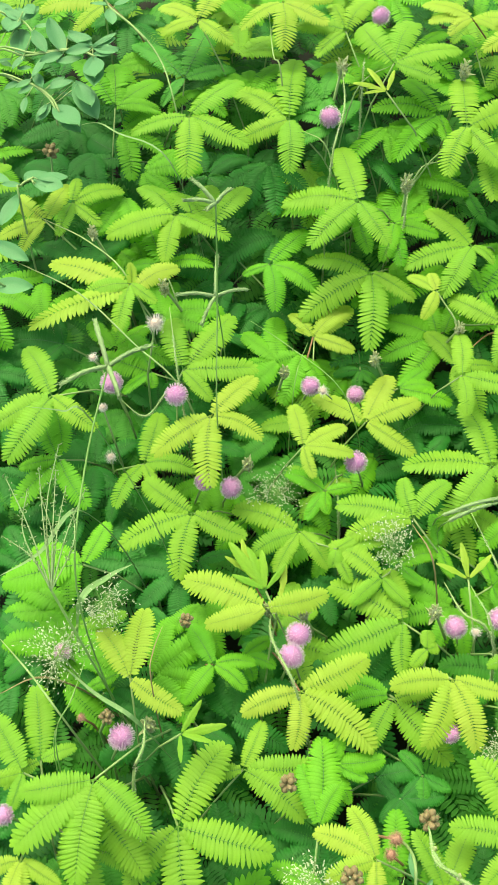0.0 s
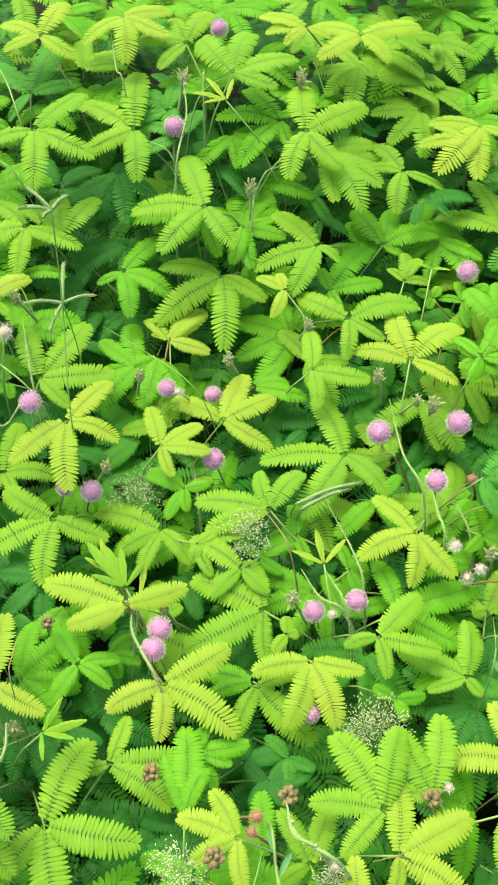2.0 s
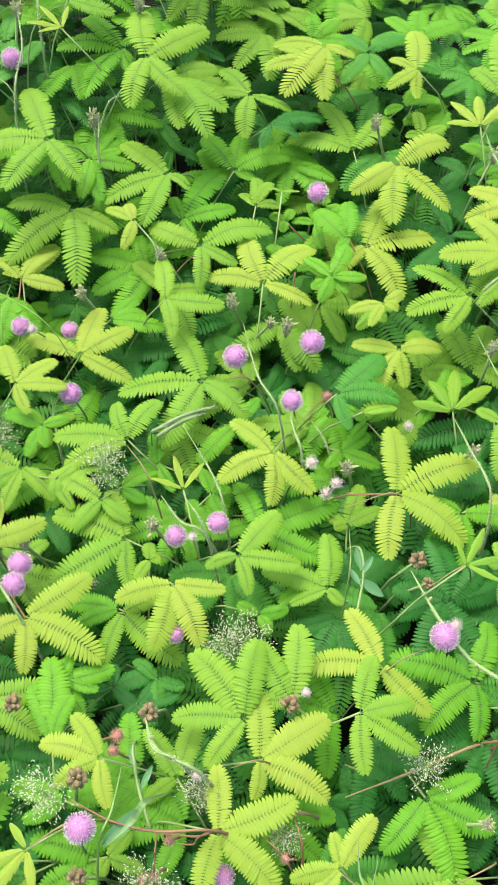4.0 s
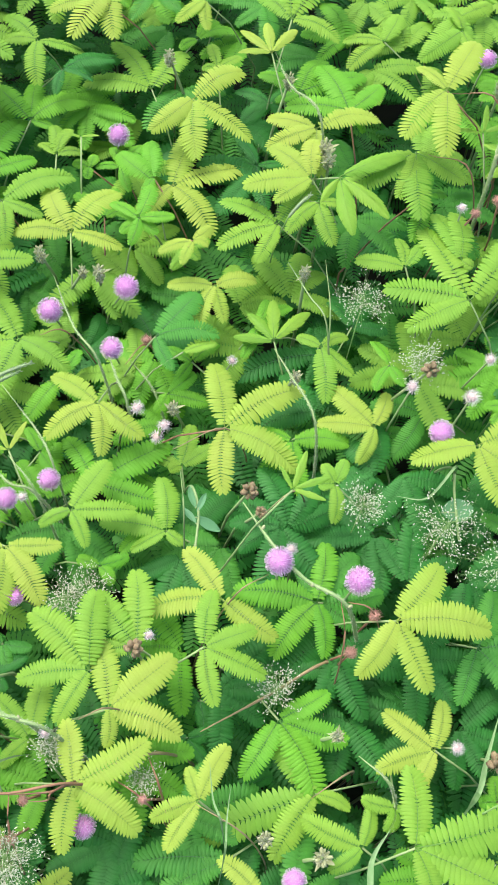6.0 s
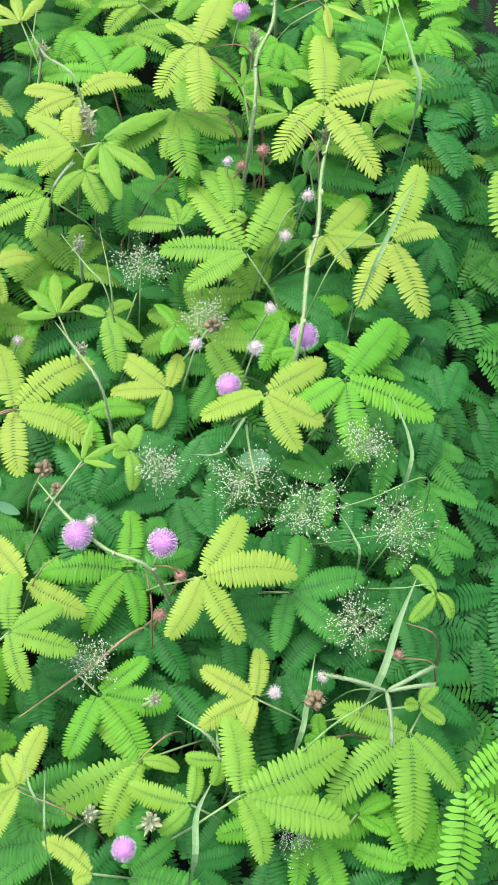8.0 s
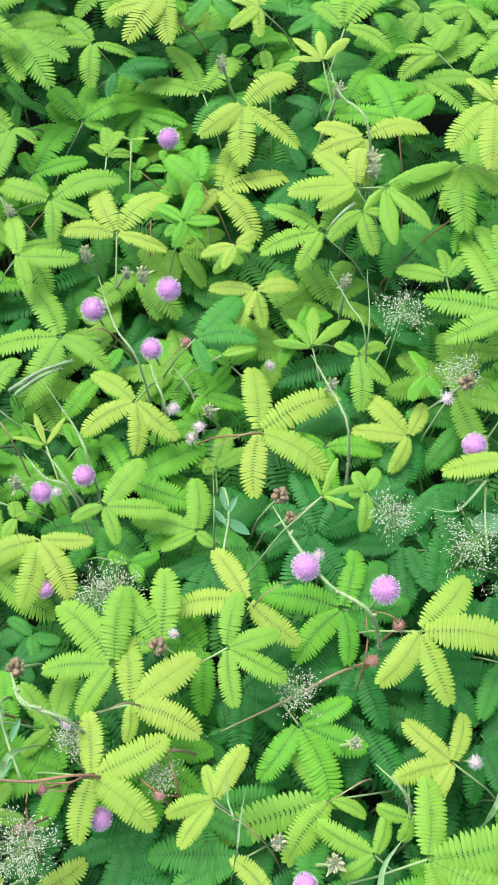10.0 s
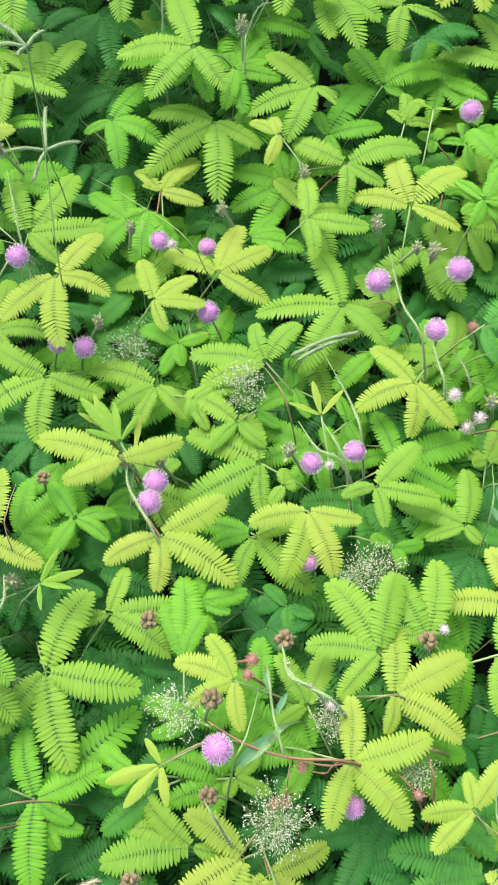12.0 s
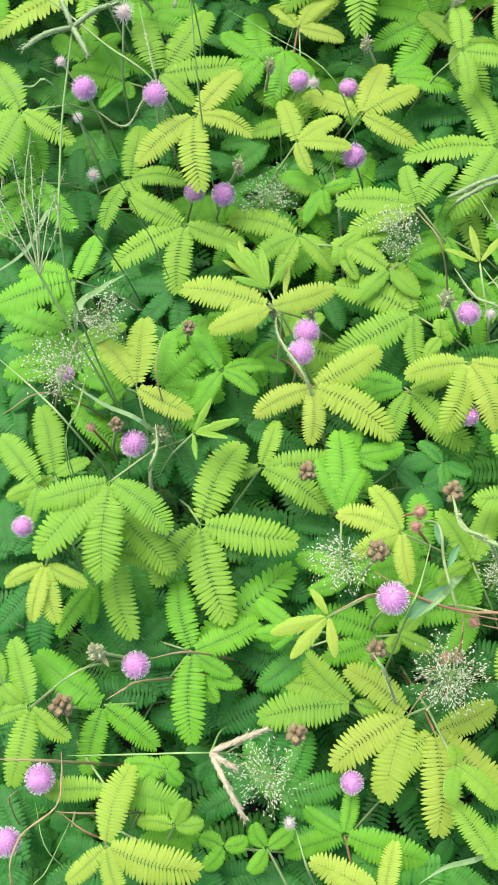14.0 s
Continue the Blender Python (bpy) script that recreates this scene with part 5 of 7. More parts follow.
gap_leaf("mid", -0.100, -0.229, 0.150, (96, 31, -12), (157, 40, -6), (-165, 35, -4), (-121, 33, -6))
gap_leaf("mid", 0.014, 0.335, 0.185, (40, 36, -15), (87, 37, -10), (131, 45, -10), (-179, 31, -12))
gap_leaf("mid", 0.394, 0.128, 0.181, (137, 31, -10), (170, 32, -6), (-132, 40, -9), (-92, 40, -13))
gap_leaf("cool", 0.172, 0.236, 0.136, (-146, 45, -10), (-100, 32, -14), (-70, 38, -15), (-13, 35, -8))
gap_leaf("mid", 0.079, -0.017, 0.109, (96, 40, -16), (129, 35, -6), (180, 38, -9))
gap_leaf("cool", 0.304, 0.060, 0.165, (-114, 45, -14), (-76, 45, -13), (-26, 42, -11), (15, 31, -12))
gap_leaf("mid", -0.188, 0.358, 0.185, (-142, 31, -10), (-92, 36, -14), (-48, 31, -13), (-3, 42, -12))
gap_leaf("light", 0.405, 0.211, 0.174, (146, 39, -14), (-178, 31, -14), (-119, 41, -10), (-82, 38, -8))
gap_leaf("light", 0.301, 0.091, 0.180, (-41, 38, -8), (-3, 31, -10), (46, 40, -6), (74, 40, -11))
gap_leaf("light", 0.506, 0.179, 0.160, (171, 41, -5), (-150, 44, -14), (-113, 36, -7))
gap_leaf("deep", -0.292, -0.008, 0.131, (120, 40, -9), (154, 34, -12), (-151, 36, -4), (-107, 45, -6))
gap_leaf("mid", 0.141, -0.344, 0.158, (-130, 33, -5), (-93, 44, -10), (-42, 32, -14), (-19, 45, -14))
gap_leaf("mid", 0.169, 0.500, 0.165, (-4, 38, -7), (41, 40, -5), (95, 45, -4), (130, 37, -10))
gap_leaf("mid", -0.320, 0.546, 0.150, (-79, 31, -13), (-25, 36, -16), (24, 34, -9), (50, 45, -11))
gap_leaf("deep", -0.237, 0.439, 0.200, (103, 44, -10), (156, 34, -11), (-163, 39, -15))
gap_leaf("deep", -0.191, -0.267, 0.142, (25, 42, -10), (72, 39, -9), (113, 30, -11), (161, 39, -16))
gap_leaf("cool", 0.257, 0.287, 0.152, (106, 39, -13), (157, 38, -11), (-160, 31, -8), (-109, 44, -4))
gap_leaf("deep", -0.159, -0.331, 0.136, (-55, 35, -10), (-12, 34, -4), (11, 45, -14), (81, 39, -7))
gap_leaf("light", 0.470, 0.242, 0.158, (-97, 41, -6), (-68, 46, -14), (-26, 44, -6), (32, 40, -16))
gap_leaf("light", -0.209, 0.463, 0.210, (-80, 45, -14), (-26, 46, -6), (10, 45, -11))
gap_leaf("deep", -0.040, -0.319, 0.139, (146, 37, -12), (-178, 44, -9), (-135, 31, -8), (-83, 30, -10))
gap_leaf("light", 0.191, 0.367, 0.150, (100, 31, -5), (141, 39, -6), (-177, 39, -14), (-124, 43, -9))
gap_leaf("deep", -0.213, 0.109, 0.139, (-112, 39, -16), (-66, 39, -6), (-12, 33, -8), (4, 45, -10))
gap_leaf("deep", -0.261, 0.027, 0.133, (85, 42, -10), (131, 34, -7), (173, 41, -7), (-125, 33, -6))
gap_leaf("deep", -0.167, 0.212, 0.141, (159, 45, -12), (-144, 40, -7), (-107, 43, -11))
gap_leaf("deep", -0.134, 0.244, 0.150, (177, 43, -6), (-152, 45, -8), (-100, 33, -15))
gap_leaf("light", -0.158, 0.365, 0.210, (14, 35, -14), (35, 43, -13), (88, 43, -11))
gap_leaf("mid", 0.217, 0.321, 0.167, (18, 43, -4), (68, 45, -14), (114, 38, -11), (160, 37, -16))
gap_leaf("cool", 0.245, 0.073, 0.157, (-164, 44, -7), (-120, 39, -13), (-63, 44, -6), (-20, 39, -10))
gap_leaf("mid", -0.009, -0.223, 0.162, (-145, 46, -6), (-100, 39, -14), (-51, 40, -16), (-15, 38, -14))
gap_leaf("light", -0.177, 0.229, 0.182, (57, 45, -8), (94, 44, -11), (134, 46, -5), (-178, 39, -13))
gap_leaf("light", 0.151, 0.044, 0.133, (-59, 34, -10), (-12, 34, -5), (33, 45, -16), (76, 41, -14))
gap_leaf("light", 0.340, 0.160, 0.153, (-74, 35, -12), (-16, 32, -14), (29, 38, -6), (60, 42, -7))
gap_leaf("deep", 0.359, -0.110, 0.158, (-26, 30, -14), (33, 39, -14), (70, 43, -11), (131, 37, -5))
gap_leaf("mid", 0.458, 0.263, 0.168, (104, 43, -14), (157, 41, -12), (-168, 32, -13), (-119, 34, -5))
gap_leaf("mid", 0.550, 0.217, 0.161, (-129, 40, -5), (-100, 41, -11), (-37, 39, -12), (2, 37, -5))
gap_leaf("deep", -0.247, 0.433, 0.190, (-91, 45, -16), (-44, 43, -8), (1, 33, -11))
gap_leaf("cool", -0.114, 0.423, 0.193, (-6, 40, -8), (26, 42, -14), (58, 40, -14), (126, 34, -8))
gap_leaf("deep", 0.176, -0.180, 0.155, (-43, 42, -14), (4, 34, -5), (59, 43, -5), (98, 33, -6))
gap_leaf("cool", -0.134, 0.096, 0.118, (82, 31, -14), (126, 45, -14), (174, 33, -10), (-148, 40, -12))
gap_leaf("mid", 0.287, 0.311, 0.165, (98, 45, -11), (145, 35, -10), (-174, 37, -9), (-135, 33, -12))
gap_leaf("mid", -0.214, 0.170, 0.156, (-19, 39, -7), (11, 46, -12), (77, 39, -15), (97, 39, -9))
gap_leaf("cool", -0.085, -0.338, 0.152, (174, 46, -8), (-147, 39, -15), (-105, 36, -13), (-47, 33, -11))
gap_leaf("mid", 0.547, 0.111, 0.176, (43, 35, -13), (81, 30, -5), (124, 40, -9), (166, 31, -11))
gap_leaf("deep", 0.172, -0.050, 0.135, (49, 33, -7), (103, 41, -13), (142, 30, -8), (176, 40, -12))
gap_leaf("cool", -0.162, -0.303, 0.150, (-24, 34, -14), (12, 38, -14), (61, 38, -12), (113, 32, -6))
gap_leaf("cool", 0.121, -0.176, 0.156, (-47, 30, -14), (-7, 41, -9), (33, 43, -12), (93, 31, -13))
gap_leaf("mid", 0.099, 0.239, 0.135, (-147, 30, -7), (-112, 34, -16), (-59, 46, -9), (-30, 38, -6))
gap_leaf("light", 0.409, 0.290, 0.161, (1, 44, -11), (54, 40, -7), (96, 42, -5), (159, 33, -5))
gap_leaf("light", 0.333, 0.265, 0.157, (139, 32, -5), (-154, 36, -10), (-132, 45, -14), (-74, 42, -7))
gap_leaf("mid", -0.361, 0.317, 0.160, (-28, 38, -12), (24, 45, -10), (56, 32, -7), (105, 34, -9))
gap_leaf("deep", -0.335, 0.144, 0.145, (-87, 40, -15), (-38, 36, -5), (6, 39, -13), (40, 30, -12))
gap_leaf("deep", -0.155, -0.243, 0.150, (53, 45, -10), (91, 33, -8), (143, 33, -8))
gap_leaf("mid", -0.175, 0.440, 0.202, (-56, 35, -5), (-28, 42, -15), (24, 36, -10))
gap_leaf("cool", -0.002, -0.075, 0.124, (172, 40, -7), (-140, 35, -15), (-97, 38, -14), (-60, 41, -5))
gap_leaf("deep", 0.209, -0.280, 0.134, (-45, 33, -15), (10, 45, -9), (57, 42, -16), (102, 36, -8))
gap_leaf("deep", -0.260, 0.271, 0.170, (101, 41, -4), (142, 35, -9), (-168, 32, -10), (-123, 42, -7))
gap_leaf("mid", -0.292, 0.160, 0.169, (50, 40, -12), (96, 36, -9), (139, 35, -14))
gap_leaf("deep", 0.243, -0.224, 0.153, (5, 41, -11), (56, 42, -9), (99, 35, -7))
gap_leaf("deep", -0.235, -0.331, 0.150, (123, 32, -14), (153, 39, -8), (-175, 45, -6), (-125, 41, -6))
gap_leaf("light", 0.451, 0.062, 0.174, (-141, 34, -11), (-88, 31, -16), (-49, 31, -5), (6, 37, -9))
gap_leaf("cool", 0.072, 0.177, 0.110, (26, 43, -13), (86, 41, -10), (134, 46, -8))
gap_leaf("mid", 0.037, -0.176, 0.155, (110, 38, -8), (162, 31, -15), (-156, 32, -7), (-106, 37, -12))
gap_leaf("deep", 0.188, -0.107, 0.144, (69, 43, -8), (111, 35, -8), (154, 31, -13), (-161, 42, -10))
gap_leaf("deep", 0.203, 0.191, 0.136, (-93, 33, -11), (-52, 40, -15), (-9, 31, -15), (29, 40, -6))
gap_leaf("light", 0.071, 0.385, 0.194, (-34, 42, -13), (17, 45, -6), (66, 32, -4), (104, 46, -15))
gap_leaf("mid", 0.370, 0.346, 0.155, (-134, 38, -6), (-63, 45, -5), (-32, 43, -4), (-3, 38, -12))
gap_leaf("cool", 0.180, 0.293, 0.141, (167, 43, -6), (-167, 43, -11), (-120, 39, -14))
gap_leaf("cool", -0.105, 0.288, 0.162, (-30, 38, -8), (24, 40, -12), (73, 32, -9))
gap_leaf("cool", 0.011, -0.261, 0.159, (-93, 37, -9), (-44, 32, -5), (-1, 44, -11), (48, 31, -14))
gap_leaf("cool", 0.258, 0.115, 0.157, (83, 37, -16), (115, 32, -16), (160, 33, -16), (-144, 43, -11))
gap_leaf("mid", -0.012, -0.050, 0.126, (16, 33, -13), (63, 43, -11), (107, 32, -9), (146, 33, -15))
gap_leaf("light", 0.112, 0.366, 0.168, (-128, 31, -4), (-98, 40, -13), (-42, 32, -9), (-2, 35, -16))
gap_leaf("light", 0.024, 0.418, 0.193, (-134, 31, -11), (-89, 40, -11), (-39, 38, -9), (9, 33, -9))
gap_leaf("mid", -0.246, 0.151, 0.146, (-13, 43, -8), (41, 31, -6), (82, 33, -11), (127, 34, -9))
gap_leaf("deep", 0.339, -0.176, 0.160, (80, 39, -9), (117, 43, -12), (168, 36, -14), (-140, 35, -8))
gap_leaf("deep", -0.217, -0.248, 0.148, (38, 40, -10), (92, 38, -14), (136, 31, -8), (174, 44, -5))
gap_leaf("deep", -0.288, -0.324, 0.151, (113, 44, -15), (159, 42, -8), (-143, 33, -16), (-119, 39, -13))
gap_leaf("mid", -0.075, 0.536, 0.210, (134, 36, -6), (-173, 35, -8), (-129, 34, -9), (-81, 42, -8))
gap_leaf("mid", -0.261, -0.084, 0.143, (-41, 40, -13), (-15, 35, -13), (43, 46, -9), (83, 39, -5))
gap_leaf("mid", -0.207, -0.083, 0.156, (-52, 36, -5), (-10, 36, -13), (36, 43, -5), (77, 37, -6))
gap_leaf("light", 0.314, 0.330, 0.168, (2, 33, -13), (49, 44, -13), (103, 31, -8), (132, 42, -14))
gap_leaf("mid", 0.233, 0.268, 0.141, (130, 42, -14), (178, 37, -15), (-135, 45, -15))
gap_leaf("deep", -0.328, 0.275, 0.153, (113, 36, -7), (162, 40, -15), (-167, 32, -5), (-112, 39, -10))
gap_leaf("mid", -0.148, 0.346, 0.192, (12, 40, -7), (54, 42, -8), (96, 33, -14), (136, 45, -8))
gap_leaf("cool", 0.469, 0.143, 0.162, (-137, 35, -12), (-95, 45, -11), (-45, 43, -7), (-19, 33, -15))
gap_leaf("deep", 0.057, -0.115, 0.128, (-174, 31, -5), (-128, 43, -7), (-89, 36, -5))
gap_leaf("deep", -0.197, -0.013, 0.140, (136, 30, -11), (167, 33, -7), (-139, 35, -10), (-92, 36, -16))
gap_leaf("deep", 0.238, -0.135, 0.148, (-135, 33, -7), (-85, 35, -16), (-49, 36, -14), (5, 33, -6))
gap_leaf("deep", 0.114, -0.241, 0.145, (159, 34, -12), (-178, 30, -9), (-125, 36, -11), (-74, 44, -7))
gap_leaf("light", 0.036, 0.060, 0.122, (77, 37, -6), (116, 39, -11), (165, 35, -6), (-155, 35, -12))
gap_leaf("mid", 0.129, -0.337, 0.158, (28, 35, -15), (88, 39, -13), (129, 30, -15), (161, 35, -14))
gap_leaf("deep", 0.328, -0.124, 0.163, (-82, 38, -5), (-43, 41, -5), (23, 46, -15), (61, 35, -8))
gap_leaf("deep", 0.198, 0.019, 0.121, (-127, 40, -7), (-79, 33, -9), (-38, 36, -4), (-4, 35, -13))
gap_leaf("light", 0.035, 0.313, 0.158, (-30, 42, -4), (23, 34, -9), (67, 42, -11))
gap_leaf("light", 0.236, -0.059, 0.155, (-83, 45, -11), (-30, 44, -6), (8, 31, -9), (69, 32, -8))
gap_leaf("deep", 0.089, -0.204, 0.144, (-14, 32, -6), (27, 46, -15), (76, 35, -10), (122, 43, -9))
gap_leaf("mid", -0.085, 0.150, 0.103, (140, 31, -12), (-167, 36, -13), (-117, 38, -4), (-77, 40, -7))
gap_leaf("light", 0.344, 0.212, 0.157, (35, 45, -11), (85, 44, -13), (120, 35, -6), (174, 31, -11))
gap_leaf("mid", -0.382, 0.443, 0.166, (-90, 38, -15), (-53, 34, -8), (0, 42, -10))
gap_leaf("mid", -0.261, -0.040, 0.151, (93, 40, -6), (148, 45, -8), (179, 42, -12), (-126, 37, -15))
gap_leaf("light", 0.147, 0.015, 0.123, (121, 43, -5), (167, 44, -5), (-145, 43, -5))
gap_leaf("light", 0.114, 0.177, 0.129, (-138, 31, -6), (-83, 35, -9), (-44, 36, -16), (-8, 42, -4))
gap_leaf("deep", 0.389, -0.123, 0.133, (61, 33, -16), (101, 36, -7), (154, 41, -6))
gap_leaf("mid", -0.026, 0.384, 0.193, (-94, 35, -8), (-43, 39, -11), (-5, 44, -13), (39, 34, -6))
gap_leaf("mid", -0.031, 0.290, 0.157, (-121, 45, -6), (-87, 44, -15), (-21, 44, -6), (17, 40, -13))
gap_leaf("deep", -0.166, -0.185, 0.148, (-36, 36, -5), (17, 43, -13), (61, 34, -14), (99, 36, -7))
gap_leaf("mid", -0.057, 0.421, 0.211, (19, 32, -15), (66, 35, -15), (114, 46, -6), (153, 44, -14))
gap_leaf("light", -0.023, 0.035, 0.124, (-121, 42, -8), (-77, 42, -8), (-31, 45, -10), (26, 41, -12))
gap_leaf("deep", -0.139, 0.197, 0.126, (-166, 39, -15), (-133, 38, -8), (-91, 34, -8), (-31, 39, -12))
gap_leaf("mid", 0.070, 0.533, 0.196, (-86, 33, -15), (-46, 34, -15), (9, 39, -9), (43, 42, -6))
gap_leaf("light", -0.041, 0.521, 0.193, (-177, 42, -14), (-134, 37, -13), (-68, 34, -10), (-45, 44, -5))
gap_leaf("mid", -0.133, 0.143, 0.137, (92, 44, -11), (133, 38, -7), (-177, 31, -13), (-136, 46, -6))
gap_leaf("mid", -0.042, 0.193, 0.139, (46, 43, -7), (98, 35, -5), (140, 41, -11), (174, 40, -13))
gap_leaf("mid", 0.381, 0.290, 0.157, (169, 40, -4), (-142, 33, -11), (-97, 38, -8), (-57, 42, -12))
gap_leaf("cool", 0.314, -0.206, 0.145, (-140, 38, -8), (-91, 31, -14), (-45, 38, -9))
gap_leaf("deep", -0.309, -0.192, 0.137, (-179, 37, -7), (-127, 34, -9), (-72, 37, -12), (-35, 42, -16))
gap_leaf("mid", 0.355, 0.107, 0.186, (-110, 44, -16), (-84, 35, -16), (-27, 39, -12))
gap_leaf("cool", 0.046, 0.125, 0.111, (81, 33, -6), (135, 34, -14), (-176, 42, -7), (-142, 35, -5))
gap_leaf("mid", -0.327, 0.167, 0.167, (141, 34, -4), (-179, 33, -13), (-134, 44, -14), (-109, 33, -6))
gap_leaf("deep", 0.176, -0.389, 0.146, (129, 46, -14), (172, 42, -14), (-147, 32, -13))
gap_leaf("deep", 0.241, -0.308, 0.148, (-65, 39, -9), (-17, 37, -16), (48, 43, -13), (72, 40, -5))
gap_leaf("mid", -0.226, 0.206, 0.163, (61, 35, -9), (108, 31, -12), (144, 34, -8), (-176, 45, -14))
gap_leaf("mid", -0.102, 0.027, 0.104, (125, 33, -6), (-177, 38, -9), (-151, 45, -8), (-108, 33, -12))
gap_leaf("deep", -0.271, -0.291, 0.152, (36, 37, -9), (77, 36, -13), (128, 36, -10))
gap_leaf("deep", -0.293, 0.375, 0.170, (-86, 31, -14), (-38, 35, -6), (11, 41, -15))
gap_leaf("mid", 0.086, 0.254, 0.133, (-66, 31, -11), (-28, 43, -6), (10, 42, -14), (62, 44, -11))
gap_leaf("mid", -0.240, 0.257, 0.181, (155, 36, -10), (-162, 35, -11), (-124, 36, -11), (-78, 42, -5))
gap_leaf("cool", 0.099, 0.085, 0.110, (-24, 42, -6), (21, 31, -5), (61, 35, -11), (108, 34, -5))
gap_leaf("light", 0.067, 0.366, 0.184, (-2, 37, -10), (28, 35, -5), (96, 42, -11), (134, 33, -7))
gap_leaf("mid", -0.090, 0.478, 0.207, (6, 33, -12), (49, 37, -11), (100, 34, -14), (143, 45, -6))
gap_leaf("deep", -0.171, -0.336, 0.147, (174, 39, -7), (-151, 38, -12), (-86, 45, -7), (-39, 30, -8))
gap_leaf("deep", -0.311, -0.050, 0.134, (-171, 43, -10), (-121, 33, -16), (-85, 34, -12), (-34, 40, -16))
gap_leaf("mid", -0.382, 0.354, 0.160, (-21, 42, -6), (25, 44, -8), (83, 32, -11))
gap_leaf("deep", -0.257, 0.072, 0.127, (33, 33, -8), (87, 30, -6), (131, 30, -15), (169, 34, -12))
gap_leaf("deep", -0.389, 0.497, 0.137, (48, 45, -13), (88, 41, -4), (135, 36, -12))
gap_leaf("deep", 0.569, 0.161, 0.143, (-18, 31, -13), (8, 34, -12), (54, 43, -10), (101, 41, -9))
gap_leaf("mid", -0.077, -0.193, 0.160, (86, 37, -8), (133, 36, -4), (-175, 41, -12), (-129, 42, -13))
gap_leaf("mid", 0.077, 0.475, 0.206, (100, 41, -12), (140, 45, -13), (-170, 38, -15), (-129, 30, -10))
gap_leaf("deep", 0.318, -0.082, 0.161, (121, 46, -8), (-178, 40, -8), (-156, 31, -11), (-112, 42, -15))
gap_leaf("mid", 0.384, -0.020, 0.156, (70, 31, -14), (119, 44, -5), (177, 33, -11), (-156, 31, -8))
gap_leaf("deep", -0.113, -0.009, 0.116, (-119, 39, -13), (-70, 33, -7), (-33, 39, -16))
gap_leaf("deep", 0.121, -0.126, 0.154, (11, 37, -13), (42, 36, -5), (93, 44, -5), (135, 37, -7))
gap_leaf("deep", -0.088, -0.083, 0.128, (10, 36, -13), (50, 41, -6), (106, 36, -15), (151, 33, -6))
gap_leaf("deep", -0.337, 0.251, 0.145, (156, 35, -14), (-168, 41, -14), (-126, 37, -16), (-84, 37, -16))
gap_leaf("mid", -0.252, 0.389, 0.184, (-99, 37, -7), (-67, 37, -4), (-6, 36, -5), (32, 40, -10))
gap_leaf("deep", -0.332, 0.485, 0.140, (128, 40, -13), (174, 45, -7), (-126, 42, -9), (-85, 42, -13))
gap_leaf("mid", 0.043, 0.234, 0.137, (101, 35, -11), (165, 32, -12), (-148, 35, -12))
gap_leaf("light", -0.173, 0.508, 0.193, (-176, 41, -14), (-153, 37, -5), (-96, 39, -10), (-42, 37, -6))
gap_leaf("deep", -0.039, 0.075, 0.112, (47, 31, -7), (94, 31, -15), (129, 44, -16), (-168, 34, -14))
gap_leaf("deep", 0.232, -0.234, 0.130, (-157, 35, -7), (-121, 33, -14), (-62, 35, -14), (-30, 41, -10))
gap_leaf("mid", 0.185, 0.299, 0.141, (21, 39, -6), (63, 33, -12), (100, 44, -9), (134, 33, -5))
gap_leaf("cool", 0.432, 0.171, 0.150, (0, 35, -9), (44, 36, -15), (92, 41, -12))
gap_leaf("mid", 0.144, 0.456, 0.187, (42, 44, -13), (79, 44, -9), (127, 37, -5), (175, 38, -14))
gap_leaf("mid", -0.051, 0.314, 0.184, (-134, 46, -7), (-86, 31, -12), (-34, 36, -6), (3, 45, -14))
gap_leaf("mid", 0.033, 0.519, 0.197, (-171, 40, -6), (-127, 34, -5), (-68, 41, -12), (-35, 33, -12))
gap_leaf("mid", -0.039, 0.375, 0.196, (93, 41, -12), (145, 43, -8), (-174, 34, -15), (-142, 37, -9))
gap_leaf("mid", -0.177, 0.067, 0.109, (-167, 34, -15), (-125, 40, -16), (-83, 35, -8), (-37, 42, -12))
gap_leaf("deep", -0.269, 0.512, 0.161, (-88, 44, -15), (-54, 35, -6), (6, 37, -5), (37, 44, -16))
gap_leaf("deep", 0.046, 0.055, 0.109, (-35, 38, -7), (30, 32, -15), (60, 33, -11))
gap_leaf("light", -0.109, 0.102, 0.124, (94, 41, -14), (139, 43, -6), (-178, 38, -7))
gap_leaf("cool", 0.082, -0.116, 0.128, (135, 32, -7), (168, 37, -8), (-135, 32, -14), (-95, 37, -11))
gap_leaf("light", -0.097, 0.278, 0.162, (112, 32, -5), (146, 45, -9), (-162, 35, -10), (-113, 38, -9))
gap_leaf("deep", 0.200, -0.119, 0.159, (-146, 37, -16), (-97, 40, -10), (-33, 41, -12))
gap_leaf("deep", -0.164, -0.104, 0.139, (-26, 38, -8), (34, 42, -9), (74, 33, -11), (115, 39, -4))
gap_leaf("deep", 0.231, -0.365, 0.146, (88, 40, -7), (144, 42, -6), (174, 37, -9), (-135, 45, -13))
gap_leaf("deep", 0.156, -0.261, 0.144, (135, 41, -12), (-173, 34, -11), (-133, 37, -14), (-72, 30, -13))
gap_leaf("deep", 0.334, -0.040, 0.143, (167, 37, -12), (-147, 35, -8), (-111, 45, -10), (-52, 39, -5))
gap_leaf("deep", -0.292, -0.120, 0.136, (135, 42, -15), (-175, 33, -7), (-118, 43, -12), (-72, 45, -16))
gap_leaf("mid", -0.068, 0.346, 0.198, (45, 45, -11), (82, 46, -16), (145, 44, -16), (172, 30, -8))
